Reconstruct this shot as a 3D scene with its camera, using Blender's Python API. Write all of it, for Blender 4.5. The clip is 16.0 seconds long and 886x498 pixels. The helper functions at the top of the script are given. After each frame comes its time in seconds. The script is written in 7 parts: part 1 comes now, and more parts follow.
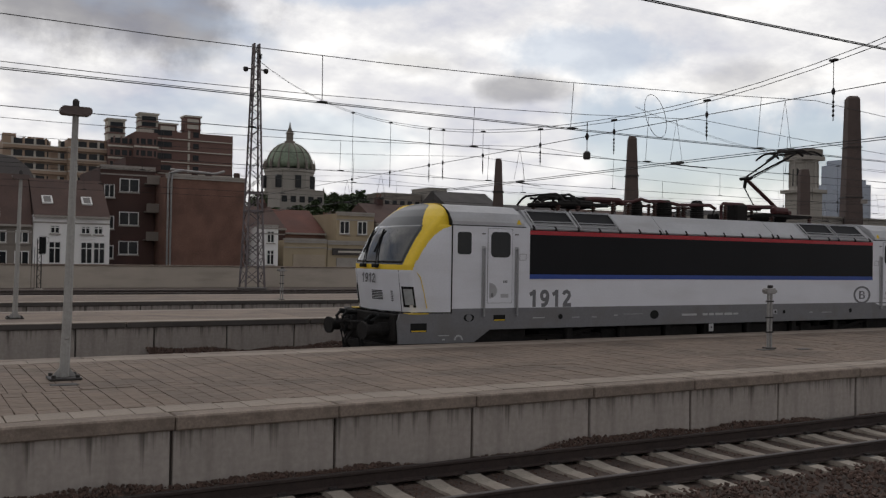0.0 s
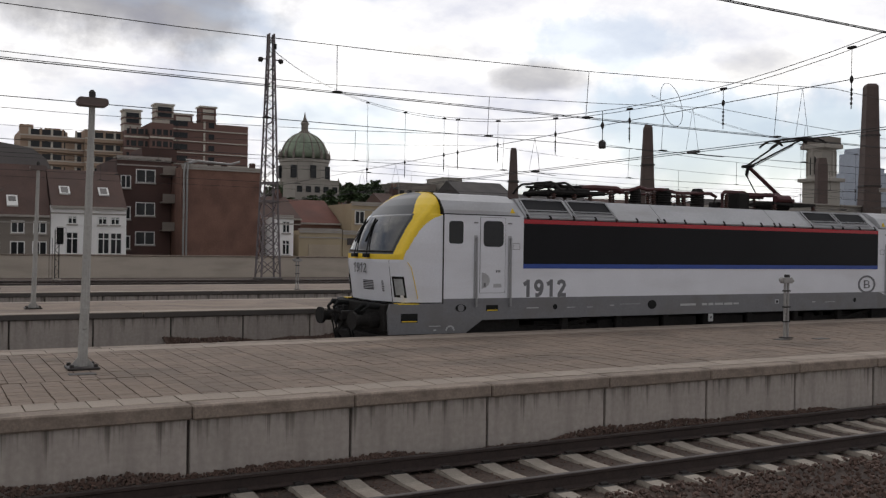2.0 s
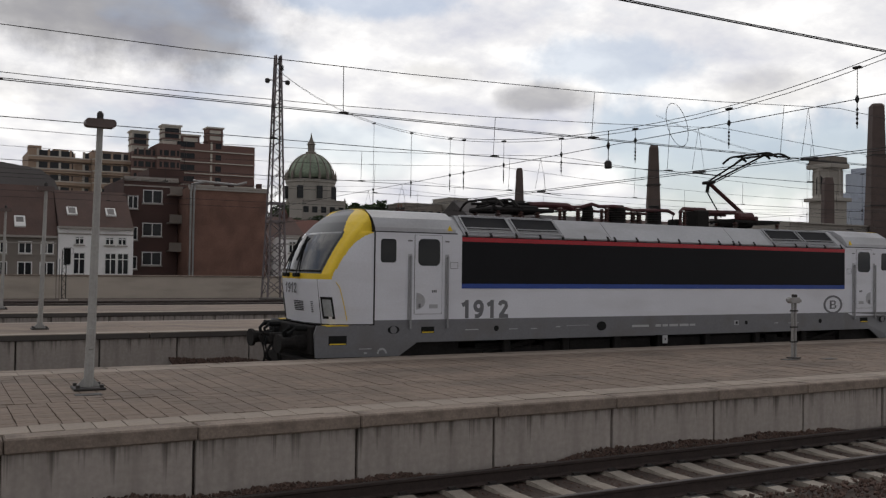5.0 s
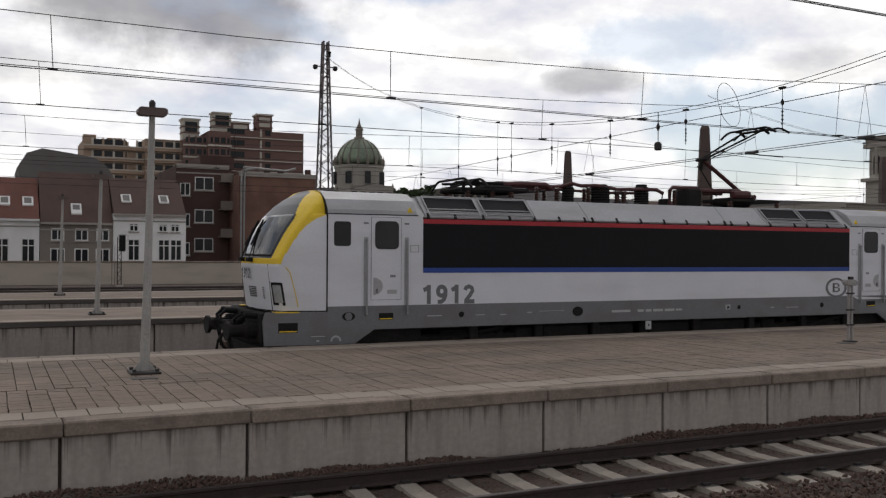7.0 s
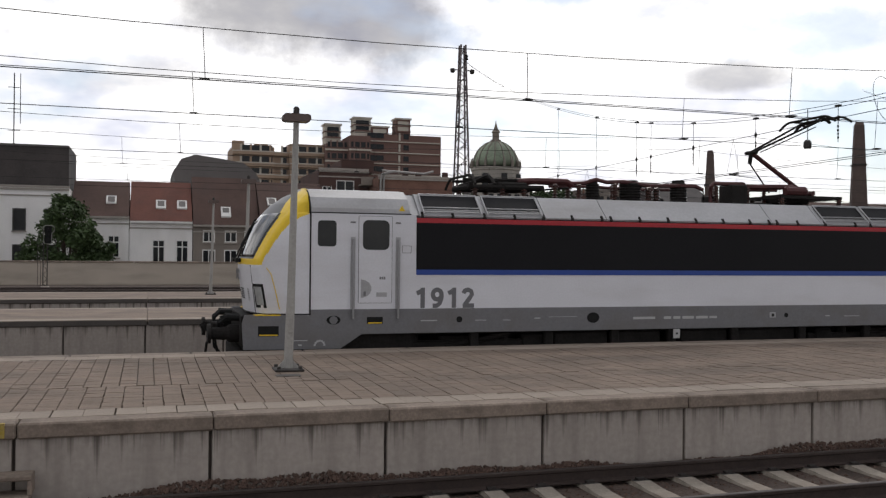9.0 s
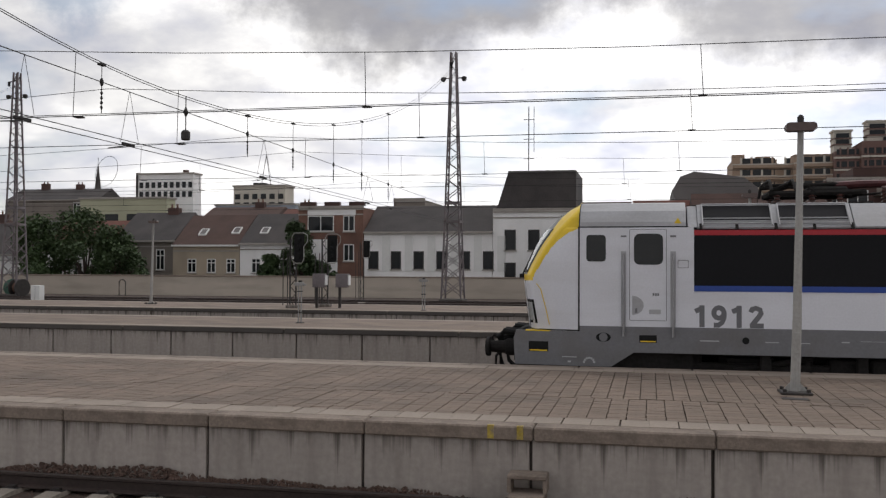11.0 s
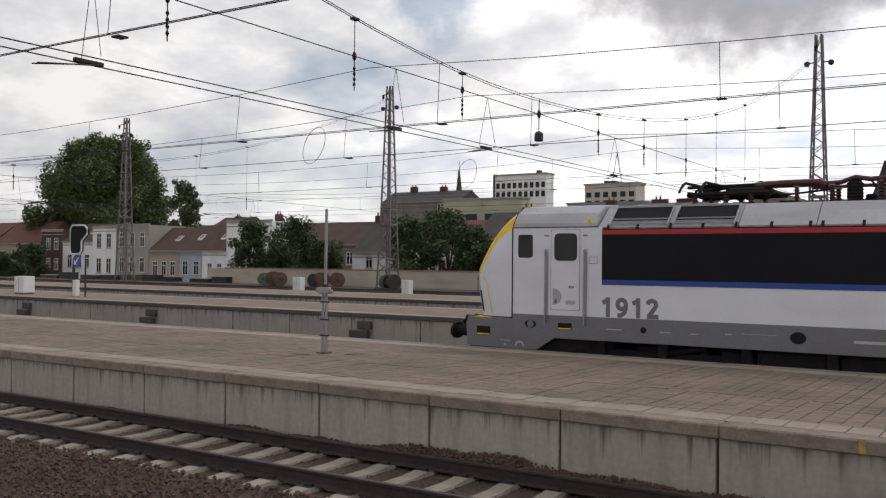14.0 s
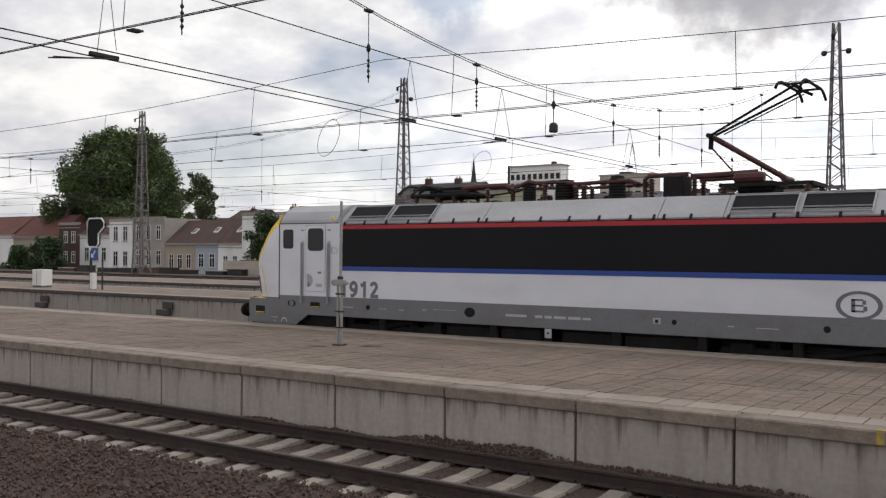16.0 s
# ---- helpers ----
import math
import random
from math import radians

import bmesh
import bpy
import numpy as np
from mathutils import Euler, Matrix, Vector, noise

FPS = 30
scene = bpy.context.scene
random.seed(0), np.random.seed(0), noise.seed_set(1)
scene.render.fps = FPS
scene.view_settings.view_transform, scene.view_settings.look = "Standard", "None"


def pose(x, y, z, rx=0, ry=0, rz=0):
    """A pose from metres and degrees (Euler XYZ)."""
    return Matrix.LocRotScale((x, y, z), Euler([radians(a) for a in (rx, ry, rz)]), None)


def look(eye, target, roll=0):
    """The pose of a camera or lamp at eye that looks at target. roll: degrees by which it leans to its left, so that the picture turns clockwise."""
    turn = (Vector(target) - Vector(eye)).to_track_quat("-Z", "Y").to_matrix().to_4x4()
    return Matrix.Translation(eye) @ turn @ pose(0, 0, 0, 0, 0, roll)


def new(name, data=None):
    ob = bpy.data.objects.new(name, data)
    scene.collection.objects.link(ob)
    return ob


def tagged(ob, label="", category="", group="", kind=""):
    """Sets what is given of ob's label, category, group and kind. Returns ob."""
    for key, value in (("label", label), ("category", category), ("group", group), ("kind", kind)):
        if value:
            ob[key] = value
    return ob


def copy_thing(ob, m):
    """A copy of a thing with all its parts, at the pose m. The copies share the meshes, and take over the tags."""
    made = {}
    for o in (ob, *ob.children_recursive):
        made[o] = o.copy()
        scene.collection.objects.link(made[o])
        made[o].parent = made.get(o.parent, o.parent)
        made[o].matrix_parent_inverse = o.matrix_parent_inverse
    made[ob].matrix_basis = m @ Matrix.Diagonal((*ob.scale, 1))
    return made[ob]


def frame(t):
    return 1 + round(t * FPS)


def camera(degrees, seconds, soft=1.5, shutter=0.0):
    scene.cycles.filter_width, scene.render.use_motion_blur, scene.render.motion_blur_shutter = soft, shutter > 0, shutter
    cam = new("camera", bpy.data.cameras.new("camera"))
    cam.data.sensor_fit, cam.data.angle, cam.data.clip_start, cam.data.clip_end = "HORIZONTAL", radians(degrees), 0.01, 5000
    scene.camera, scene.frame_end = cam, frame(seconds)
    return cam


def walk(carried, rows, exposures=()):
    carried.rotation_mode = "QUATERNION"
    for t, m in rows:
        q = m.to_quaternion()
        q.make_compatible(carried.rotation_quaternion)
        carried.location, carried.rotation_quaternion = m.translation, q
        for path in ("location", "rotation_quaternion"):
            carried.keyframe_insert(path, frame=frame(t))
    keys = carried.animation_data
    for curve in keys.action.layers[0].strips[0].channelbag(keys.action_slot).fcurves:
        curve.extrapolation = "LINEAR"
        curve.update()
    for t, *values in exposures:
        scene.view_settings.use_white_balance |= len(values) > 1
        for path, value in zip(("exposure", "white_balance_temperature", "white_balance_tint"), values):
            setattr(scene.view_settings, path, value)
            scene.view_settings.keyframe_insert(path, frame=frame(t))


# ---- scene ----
# camera on a tripod, panning along the tracks; x runs with the rails, y away across them
EYE_Z = 2.5
PAN = [  # seconds, yaw, pitch, roll
    (0.0, -30.10, 0.59, -0.91),
    (0.5, -29.87, 0.24, -0.85),
    (1.0, -29.46, -0.00, -1.02),
    (1.5, -29.26, -0.04, -0.65),
    (2.0, -29.18, -0.05, -0.81),
    (2.5, -29.26, 0.13, -0.95),
    (3.0, -29.31, 0.68, -0.89),
    (3.5, -29.22, 0.93, -0.91),
    (4.0, -29.04, 0.93, -1.06),
    (5.2, -28.77, 1.25, -0.70),
    (6.3, -28.62, 1.44, -0.25),
    (6.5, -27.81, 1.27, -0.24),
    (7.0, -25.84, 0.18, -0.37),
    (7.5, -24.90, -0.15, -0.75),
    (8.0, -23.58, -0.07, -0.59),
    (8.2, -23.16, 0.15, -0.28),
    (8.9, -18.55, 0.24, -0.48),
    (9.6, -9.75, 0.33, -0.62),
    (10.3, 1.13, 0.42, -0.84),
    (10.5, 4.40, 0.40, -1.06),
    (11.0, 12.45, 1.07, -0.23),
    (11.5, 20.28, 1.04, -0.40),
    (12.0, 25.61, 1.14, -0.19),
    (12.5, 29.27, 1.24, -0.03),
    (13.0, 31.30, 1.15, 0.28),
    (13.5, 32.98, 1.00, -0.17),
    (14.0, 33.70, 0.79, -0.54),
    (14.5, 33.66, 0.62, -0.35),
    (15.0, 33.91, 0.52, -0.50),
    (15.5, 34.44, 0.45, -0.63),
    (16.0, 34.61, 0.28, -0.34),
]
cam = camera(50.71, 16.0, soft=1.3)
walk(cam, [(t, pose(0, 0, EYE_Z, 90 + p, r, y)) for t, y, p, r in PAN],
     exposures=[(0.0, -1.54), (0.5, -1.40), (1.0, -1.24), (2.0, -1.24), (3.0, -1.34), (4.0, -1.44), (6.5, -1.48), (7.0, -1.36), (8.2, -1.08), (10.5, -1.02), (12.5, -1.02), (16.0, -0.78)])

# ---- sky and sun ----
world = bpy.data.worlds.new("sky")
scene.world = world
world.use_nodes = True
SUN_AZ, SUN_EL = 28.0, 52.0       # from straight across the tracks towards the right, and up

# banks of cloud and gaps in it: bearing, height, half width, half height in degrees, strength
GREY_BANKS = [(11, 14.6, 9.0, 3.6, 0.66), (-14, 17.6, 12.5, 5.4, 0.72), (-40, 14.2, 7.0, 4.6, 0.16), (-29, 12.0, 9.0, 3.4, 0.2), (-44, 8.0, 9.0, 2.4, 0.10), (35, 10.4, 2.8, 0.9, 0.5), (28, 11.8, 3.4, 0.9, 0.28), (48, 10.5, 4.0, 1.4, 0.25),
              (-56, 8.5, 9.0, 4.0, 0.10), (-66, 14.0, 8.0, 3.0, 0.08), (-30, 10.0, 4.0, 1.6, 0.22), (1, 10.0, 5.0, 1.4, 0.25), (-24, 7.0, 7.0, 1.2, 0.2), (140, 40, 50, 15, 0.5), (-120, 30, 40, 10, 0.4)]
BLUE_GAPS = [(-34.5, 16.0, 4.0, 2.6, 0.6), (24, 15.8, 7.5, 1.0, 0.6), (46, 7.0, 9.0, 3.0, 0.7), (23, 7.5, 6.0, 1.8, 0.5), (40, 12.5, 6, 1.6, 0.5), (-46, 5.5, 10.0, 2.2, 0.35), (15, 8.2, 6, 1.2, 0.35), (180, 45, 40, 12, 0.8), (70, 50, 30, 12, 0.7)]


def build_sky():
    nt = world.node_tree
    n, l = nt.nodes, nt.links
    n.clear()

    def math_node(op, a, b=None, c=None, clamp=False):
        m = n.new("ShaderNodeMath")
        m.operation, m.use_clamp = op, clamp
        for k, v in enumerate((a, b, c)):
            if v is None:
                continue
            if isinstance(v, (int, float)):
                m.inputs[k].default_value = v
            else:
                l.new(v, m.inputs[k])
        return m.outputs[0]

    def blend(fac, a, b):
        m = n.new("ShaderNodeMix")
        m.data_type = "RGBA"
        for sock, v in ((0, fac), (6, a), (7, b)):
            if isinstance(v, tuple):
                m.inputs[sock].default_value = v
            else:
                l.new(v, m.inputs[sock])
        return m.outputs[2]

    def noise_at(vec, scale, detail, rough=0.55):
        t = n.new("ShaderNodeTexNoise")
        t.inputs["Scale"].default_value, t.inputs["Detail"].default_value, t.inputs["Roughness"].default_value = scale, detail, rough
        l.new(vec, t.inputs[0])
        return t.outputs[0]

    sky = n.new("ShaderNodeTexSky")
    sky.sky_type, sky.sun_disc = "NISHITA", False
    sky.sun_elevation, sky.sun_rotation = radians(SUN_EL), radians(SUN_AZ)
    gain = n.new("ShaderNodeVectorMath")
    gain.operation = "SCALE"
    gain.inputs["Scale"].default_value = 0.09
    l.new(sky.outputs[0], gain.inputs[0])
    tc = n.new("ShaderNodeTexCoord")
    d = tc.outputs["Generated"]
    sep = n.new("ShaderNodeSeparateXYZ")
    l.new(d, sep.inputs[0])
    x, y, z = sep.outputs
    az = math_node("ARCTAN2", x, y)
    el = math_node("ARCSINE", z)
    # clouds drawn on a flat layer overhead, so that they crowd together towards the horizon
    up = math_node("ADD", math_node("ABSOLUTE", z), 0.30)
    flat = n.new("ShaderNodeCombineXYZ")
    l.new(math_node("DIVIDE", x, up), flat.inputs[0])
    l.new(math_node("DIVIDE", y, up), flat.inputs[1])
    puffs = noise_at(flat.outputs[0], 3.6, 10, 0.6)
    wide = noise_at(flat.outputs[0], 1.4, 5)
    ragged = noise_at(d, 7.0, 9, 0.6)

    def bank(list_, edge):
        total = None
        for a0, e0, ra, re, s in list_:
            da = math_node("DIVIDE", math_node("SUBTRACT", az, radians(a0)), radians(ra))
            de = math_node("DIVIDE", math_node("SUBTRACT", el, radians(e0)), radians(re))
            r = math_node("SQRT", math_node("ADD", math_node("MULTIPLY", da, da), math_node("MULTIPLY", de, de)))
            r = math_node("ADD", r, math_node("MULTIPLY", math_node("SUBTRACT", ragged, 0.5), edge))
            mr = n.new("ShaderNodeMapRange")
            mr.interpolation_type = "SMOOTHSTEP"
            mr.inputs[1].default_value, mr.inputs[2].default_value = 0.55, 1.25
            mr.inputs[3].default_value, mr.inputs[4].default_value = s, 0.0
            l.new(r, mr.inputs[0])
            total = mr.outputs[0] if total is None else math_node("MAXIMUM", total, mr.outputs[0])
        return total

    grey, gap = bank(GREY_BANKS, 2.6), bank(BLUE_GAPS, 3.4)
    lit = n.new("ShaderNodeValToRGB")
    e = lit.color_ramp.elements
    e[0].position, e[0].color = 0.36, (0.66, 0.675, 0.77, 1)
    mid = e.new(0.50)
    mid.color = (0.93, 0.922, 0.94, 1)
    e[2].position, e[2].color = 0.60, (1.22, 1.20, 1.175, 1)
    l.new(math_node("ADD", math_node("MULTIPLY", puffs, 0.7), math_node("MULTIPLY", wide, 0.3)), lit.inputs[0])
    cloud = blend(grey, lit.outputs[0], (0.155, 0.150, 0.168, 1))
    holes = n.new("ShaderNodeMapRange")
    holes.inputs[1].default_value, holes.inputs[2].default_value, holes.inputs[3].default_value, holes.inputs[4].default_value = 0.47, 0.36, 0.0, 0.6
    l.new(wide, holes.inputs[0])
    total = blend(math_node("MAXIMUM", gap, holes.outputs[0]), cloud, gain.outputs[0])
    # thin cloud glows towards the sun
    toward = math_node("ADD", math_node("MULTIPLY", x, math.sin(radians(SUN_AZ))), math_node("MULTIPLY", y, math.cos(radians(SUN_AZ))))
    glow = n.new("ShaderNodeMapRange")
    glow.interpolation_type = "SMOOTHSTEP"
    glow.inputs[1].default_value, glow.inputs[2].default_value, glow.inputs[3].default_value, glow.inputs[4].default_value = 0.1, 1.0, 1.55, 2.6
    l.new(toward, glow.inputs[0])
    bg, out = n.new("ShaderNodeBackground"), n.new("ShaderNodeOutputWorld")
    l.new(total, bg.inputs[0])
    l.new(glow.outputs[0], bg.inputs[1])
    l.new(bg.outputs[0], out.inputs[0])


build_sky()
sun = new("sun", bpy.data.lights.new("sun", "SUN"))
sun.data.energy, sun.data.angle, sun.data.color = 1.0, radians(14), (1.0, 0.96, 0.91)
sun.matrix_basis = look((100 * math.sin(radians(SUN_AZ)), 100 * math.cos(radians(SUN_AZ)), 100 * math.tan(radians(SUN_EL))), (0, 0, 0))

# ---- materials ----
def material(name, color, rough=0.7, metal=0.0, var=0.25, scale=3.0, grain=40.0, bump=0.15, stain=None, stain_amt=0.0,
             stain_scale=(1, 1, 1), vary=0.0, spec=0.5):
    """Base colour with variation at two scales, optional streaks of a second colour, bump, and a change from piece to piece."""
    m = bpy.data.materials.new(name)
    m.use_nodes = True
    nt = m.node_tree
    n, l = nt.nodes, nt.links
    b = n["Principled BSDF"]
    b.inputs["Roughness"].default_value, b.inputs["Metallic"].default_value = rough, metal
    b.inputs["Specular IOR Level"].default_value = spec
    tc = n.new("ShaderNodeTexCoord")
    geo = n.new("ShaderNodeNewGeometry")
    big, fine = n.new("ShaderNodeTexNoise"), n.new("ShaderNodeTexNoise")
    big.inputs["Scale"].default_value, big.inputs["Detail"].default_value = scale, 5
    fine.inputs["Scale"].default_value, fine.inputs["Detail"].default_value = grain, 4
    l.new(tc.outputs["Object"], big.inputs[0])
    l.new(tc.outputs["Object"], fine.inputs[0])
    add = n.new("ShaderNodeMath")
    add.operation = "ADD"
    l.new(big.outputs[0], add.inputs[0])
    l.new(fine.outputs[0], add.inputs[1])
    rng = n.new("ShaderNodeMapRange")
    rng.inputs[1].default_value, rng.inputs[2].default_value = 0.7, 1.3
    rng.inputs[3].default_value, rng.inputs[4].default_value = 1 - var, 1 + var
    l.new(add.outputs[0], rng.inputs[0])
    src = rng.outputs[0]
    if vary:
        info = n.new("ShaderNodeObjectInfo")
        pick = n.new("ShaderNodeMath")
        pick.operation = "ADD"
        l.new(info.outputs["Random"], pick.inputs[0])
        l.new(geo.outputs["Random Per Island"], pick.inputs[1])
        pr = n.new("ShaderNodeMapRange")
        pr.inputs[1].default_value, pr.inputs[2].default_value = 0, 2
        pr.inputs[3].default_value, pr.inputs[4].default_value = 1 - vary, 1 + vary
        l.new(pick.outputs[0], pr.inputs[0])
        mul = n.new("ShaderNodeMath")
        mul.operation = "MULTIPLY"
        l.new(src, mul.inputs[0])
        l.new(pr.outputs[0], mul.inputs[1])
        src = mul.outputs[0]
    col = n.new("ShaderNodeMix")
    col.data_type, col.blend_type = "RGBA", "MULTIPLY"
    col.inputs[0].default_value = 1
    col.inputs[6].default_value = (*color, 1)
    l.new(src, col.inputs[7])
    final = col.outputs[2]
    if stain:
        mp = n.new("ShaderNodeMapping")
        mp.inputs["Scale"].default_value = stain_scale
        l.new(tc.outputs["Object"], mp.inputs[0])
        sn = n.new("ShaderNodeTexNoise")
        sn.inputs["Scale"].default_value, sn.inputs["Detail"].default_value = 1.0, 6
        l.new(mp.outputs[0], sn.inputs[0])
        sr = n.new("ShaderNodeMapRange")
        sr.inputs[1].default_value, sr.inputs[2].default_value = 0.48, 0.72
        sr.inputs[3].default_value, sr.inputs[4].default_value = 0, stain_amt
        l.new(sn.outputs[0], sr.inputs[0])
        sm = n.new("ShaderNodeMix")
        sm.data_type = "RGBA"
        l.new(sr.outputs[0], sm.inputs[0])
        l.new(final, sm.inputs[6])
        sm.inputs[7].default_value = (*stain, 1)
        final = sm.outputs[2]
    l.new(final, b.inputs["Base Color"])
    if bump:
        bp = n.new("ShaderNodeBump")
        bp.inputs["Strength"].default_value, bp.inputs["Distance"].default_value = bump, 0.02
        l.new(fine.outputs[0], bp.inputs["Height"])
        l.new(bp.outputs[0], b.inputs["Normal"])
    return m


def glass(name, color, rough=0.05, spec=0.6):
    m = material(name, color, rough, 0.0, 0.15, 2.0, 8.0, 0.0)
    m.node_tree.nodes["Principled BSDF"].inputs["Specular IOR Level"].default_value = spec
    return m


# ---- mesh tools ----
def finish(bm, name, mat, parent=None, smooth=False):
    me = bpy.data.meshes.new(name)
    bm.normal_update()
    bm.to_mesh(me)
    bm.free()
    for m in (mat if isinstance(mat, (list, tuple)) else [mat]):
        me.materials.append(m)
    if smooth:
        for p in me.polygons:
            p.use_smooth = True
    ob = new(name, me)
    if parent is not None:
        ob.parent = parent
    return ob


def part(name, bm, mat, parent, label="", smooth=False):
    ob = finish(bm, name, mat, parent, smooth)
    return tagged(ob, label)


def thing(name, label, category, at=None, group="", kind=""):
    ob = new(name)
    ob.empty_display_size = 0.2
    if at is not None:
        ob.matrix_basis = at
    return tagged(ob, label, category, group, kind)


def shared(name, mesh, parent, at, label=""):
    ob = new(name, mesh)
    ob.parent = parent
    ob.matrix_basis = at
    return tagged(ob, label)


def box(bm, x0, x1, y0, y1, z0, z1, bevel=0.0):
    made = bmesh.ops.create_cube(bm, size=1)["verts"]
    for v in made:
        v.co = Vector(((x0 + x1) / 2 + v.co.x * (x1 - x0), (y0 + y1) / 2 + v.co.y * (y1 - y0), (z0 + z1) / 2 + v.co.z * (z1 - z0)))
    if bevel:
        edges = list({e for v in made for e in v.link_edges})
        bmesh.ops.bevel(bm, geom=edges, offset=bevel, segments=1, affect="EDGES", profile=0.5)
    return made


def boxes(*specs, bevel=0.0):
    bm = bmesh.new()
    for s in specs:
        box(bm, *s, bevel=bevel)
    return bm


def rod(bm, a, b, r, n=6, r2=None):
    """A round bar from a to b."""
    a, b = Vector(a), Vector(b)
    d = b - a
    if d.length < 1e-6:
        return
    q = d.to_track_quat("Z", "Y").to_matrix()
    rings = []
    for p, rad in ((a, r), (b, r if r2 is None else r2)):
        rings.append([bm.verts.new(p + q @ Vector((math.cos(2 * math.pi * k / n) * rad, math.sin(2 * math.pi * k / n) * rad, 0))) for k in range(n)])
    for k in range(n):
        bm.faces.new((rings[0][k], rings[0][(k + 1) % n], rings[1][(k + 1) % n], rings[1][k]))
    bm.faces.new(rings[0][::-1])
    bm.faces.new(rings[1])


def rods(pairs, r, n=6):
    bm = bmesh.new()
    for a, b in pairs:
        rod(bm, a, b, r, n)
    return bm


def line(bm, pts, r, n=5):
    """A wire through points, one tube."""
    pts = [Vector(p) for p in pts]
    rings = []
    for i, p in enumerate(pts):
        d = (pts[min(i + 1, len(pts) - 1)] - pts[max(i - 1, 0)]).normalized()
        q = d.to_track_quat("Z", "Y").to_matrix()
        rings.append([bm.verts.new(p + q @ Vector((math.cos(2 * math.pi * k / n) * r, math.sin(2 * math.pi * k / n) * r, 0))) for k in range(n)])
    for r0, r1 in zip(rings, rings[1:]):
        for k in range(n):
            bm.faces.new((r0[k], r0[(k + 1) % n], r1[(k + 1) % n], r1[k]))


def turned(bm, profile, at=(0, 0, 0), n=16, axis="z"):
    """A solid of revolution from (radius, height) pairs."""
    rings = []
    for r, h in profile:
        ring = []
        for k in range(n):
            c, s = math.cos(2 * math.pi * k / n) * r, math.sin(2 * math.pi * k / n) * r
            p = {"z": (c, s, h), "y": (c, h, s), "x": (h, c, s)}[axis]
            ring.append(bm.verts.new(Vector(at) + Vector(p)))
        rings.append(ring)
    for r0, r1 in zip(rings, rings[1:]):
        for k in range(n):
            bm.faces.new((r0[k], r0[(k + 1) % n], r1[(k + 1) % n], r1[k]))
    bm.faces.new(rings[0][::-1])
    bm.faces.new(rings[-1])
    bmesh.ops.recalc_face_normals(bm, faces=bm.faces)


def extrude_profile(bm, pts, a, b, axis="x"):
    """A closed outline swept along an axis from a to b. Outline points are the other two coordinates."""
    def at(p, h):
        return {"x": (h, p[0], p[1]), "y": (p[0], h, p[1]), "z": (p[0], p[1], h)}[axis]
    r0 = [bm.verts.new(at(p, a)) for p in pts]
    r1 = [bm.verts.new(at(p, b)) for p in pts]
    k = len(pts)
    fs = [bm.faces.new((r0[i], r0[(i + 1) % k], r1[(i + 1) % k], r1[i])) for i in range(k)]
    fs += [bm.faces.new(r0[::-1]), bm.faces.new(r1)]
    bmesh.ops.recalc_face_normals(bm, faces=fs)

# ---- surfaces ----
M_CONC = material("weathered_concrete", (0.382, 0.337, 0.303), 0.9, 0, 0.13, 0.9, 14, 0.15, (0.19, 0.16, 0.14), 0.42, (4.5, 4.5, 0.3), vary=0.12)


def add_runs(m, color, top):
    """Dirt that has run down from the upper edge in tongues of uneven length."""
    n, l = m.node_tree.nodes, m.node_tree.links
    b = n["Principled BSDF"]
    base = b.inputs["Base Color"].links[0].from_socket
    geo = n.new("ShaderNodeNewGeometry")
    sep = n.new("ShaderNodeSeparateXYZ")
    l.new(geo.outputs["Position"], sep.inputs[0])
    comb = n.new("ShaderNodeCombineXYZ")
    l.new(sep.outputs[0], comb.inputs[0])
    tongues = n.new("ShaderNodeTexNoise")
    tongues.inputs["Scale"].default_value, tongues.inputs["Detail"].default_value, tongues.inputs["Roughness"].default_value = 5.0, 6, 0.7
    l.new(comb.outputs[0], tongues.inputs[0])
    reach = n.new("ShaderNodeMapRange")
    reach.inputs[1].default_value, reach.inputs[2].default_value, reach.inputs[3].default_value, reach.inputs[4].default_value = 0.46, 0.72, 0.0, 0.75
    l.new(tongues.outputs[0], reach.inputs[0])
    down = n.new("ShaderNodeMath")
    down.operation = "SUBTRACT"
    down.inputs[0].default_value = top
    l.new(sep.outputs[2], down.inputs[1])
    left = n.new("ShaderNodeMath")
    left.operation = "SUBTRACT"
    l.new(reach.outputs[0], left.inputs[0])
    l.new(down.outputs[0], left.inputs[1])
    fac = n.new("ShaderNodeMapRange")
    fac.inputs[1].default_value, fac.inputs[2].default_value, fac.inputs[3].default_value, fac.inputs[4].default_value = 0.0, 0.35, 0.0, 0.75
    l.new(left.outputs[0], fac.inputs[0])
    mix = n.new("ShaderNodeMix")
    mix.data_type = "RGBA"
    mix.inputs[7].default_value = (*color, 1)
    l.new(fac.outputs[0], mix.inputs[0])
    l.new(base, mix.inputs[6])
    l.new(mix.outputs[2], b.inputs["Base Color"])


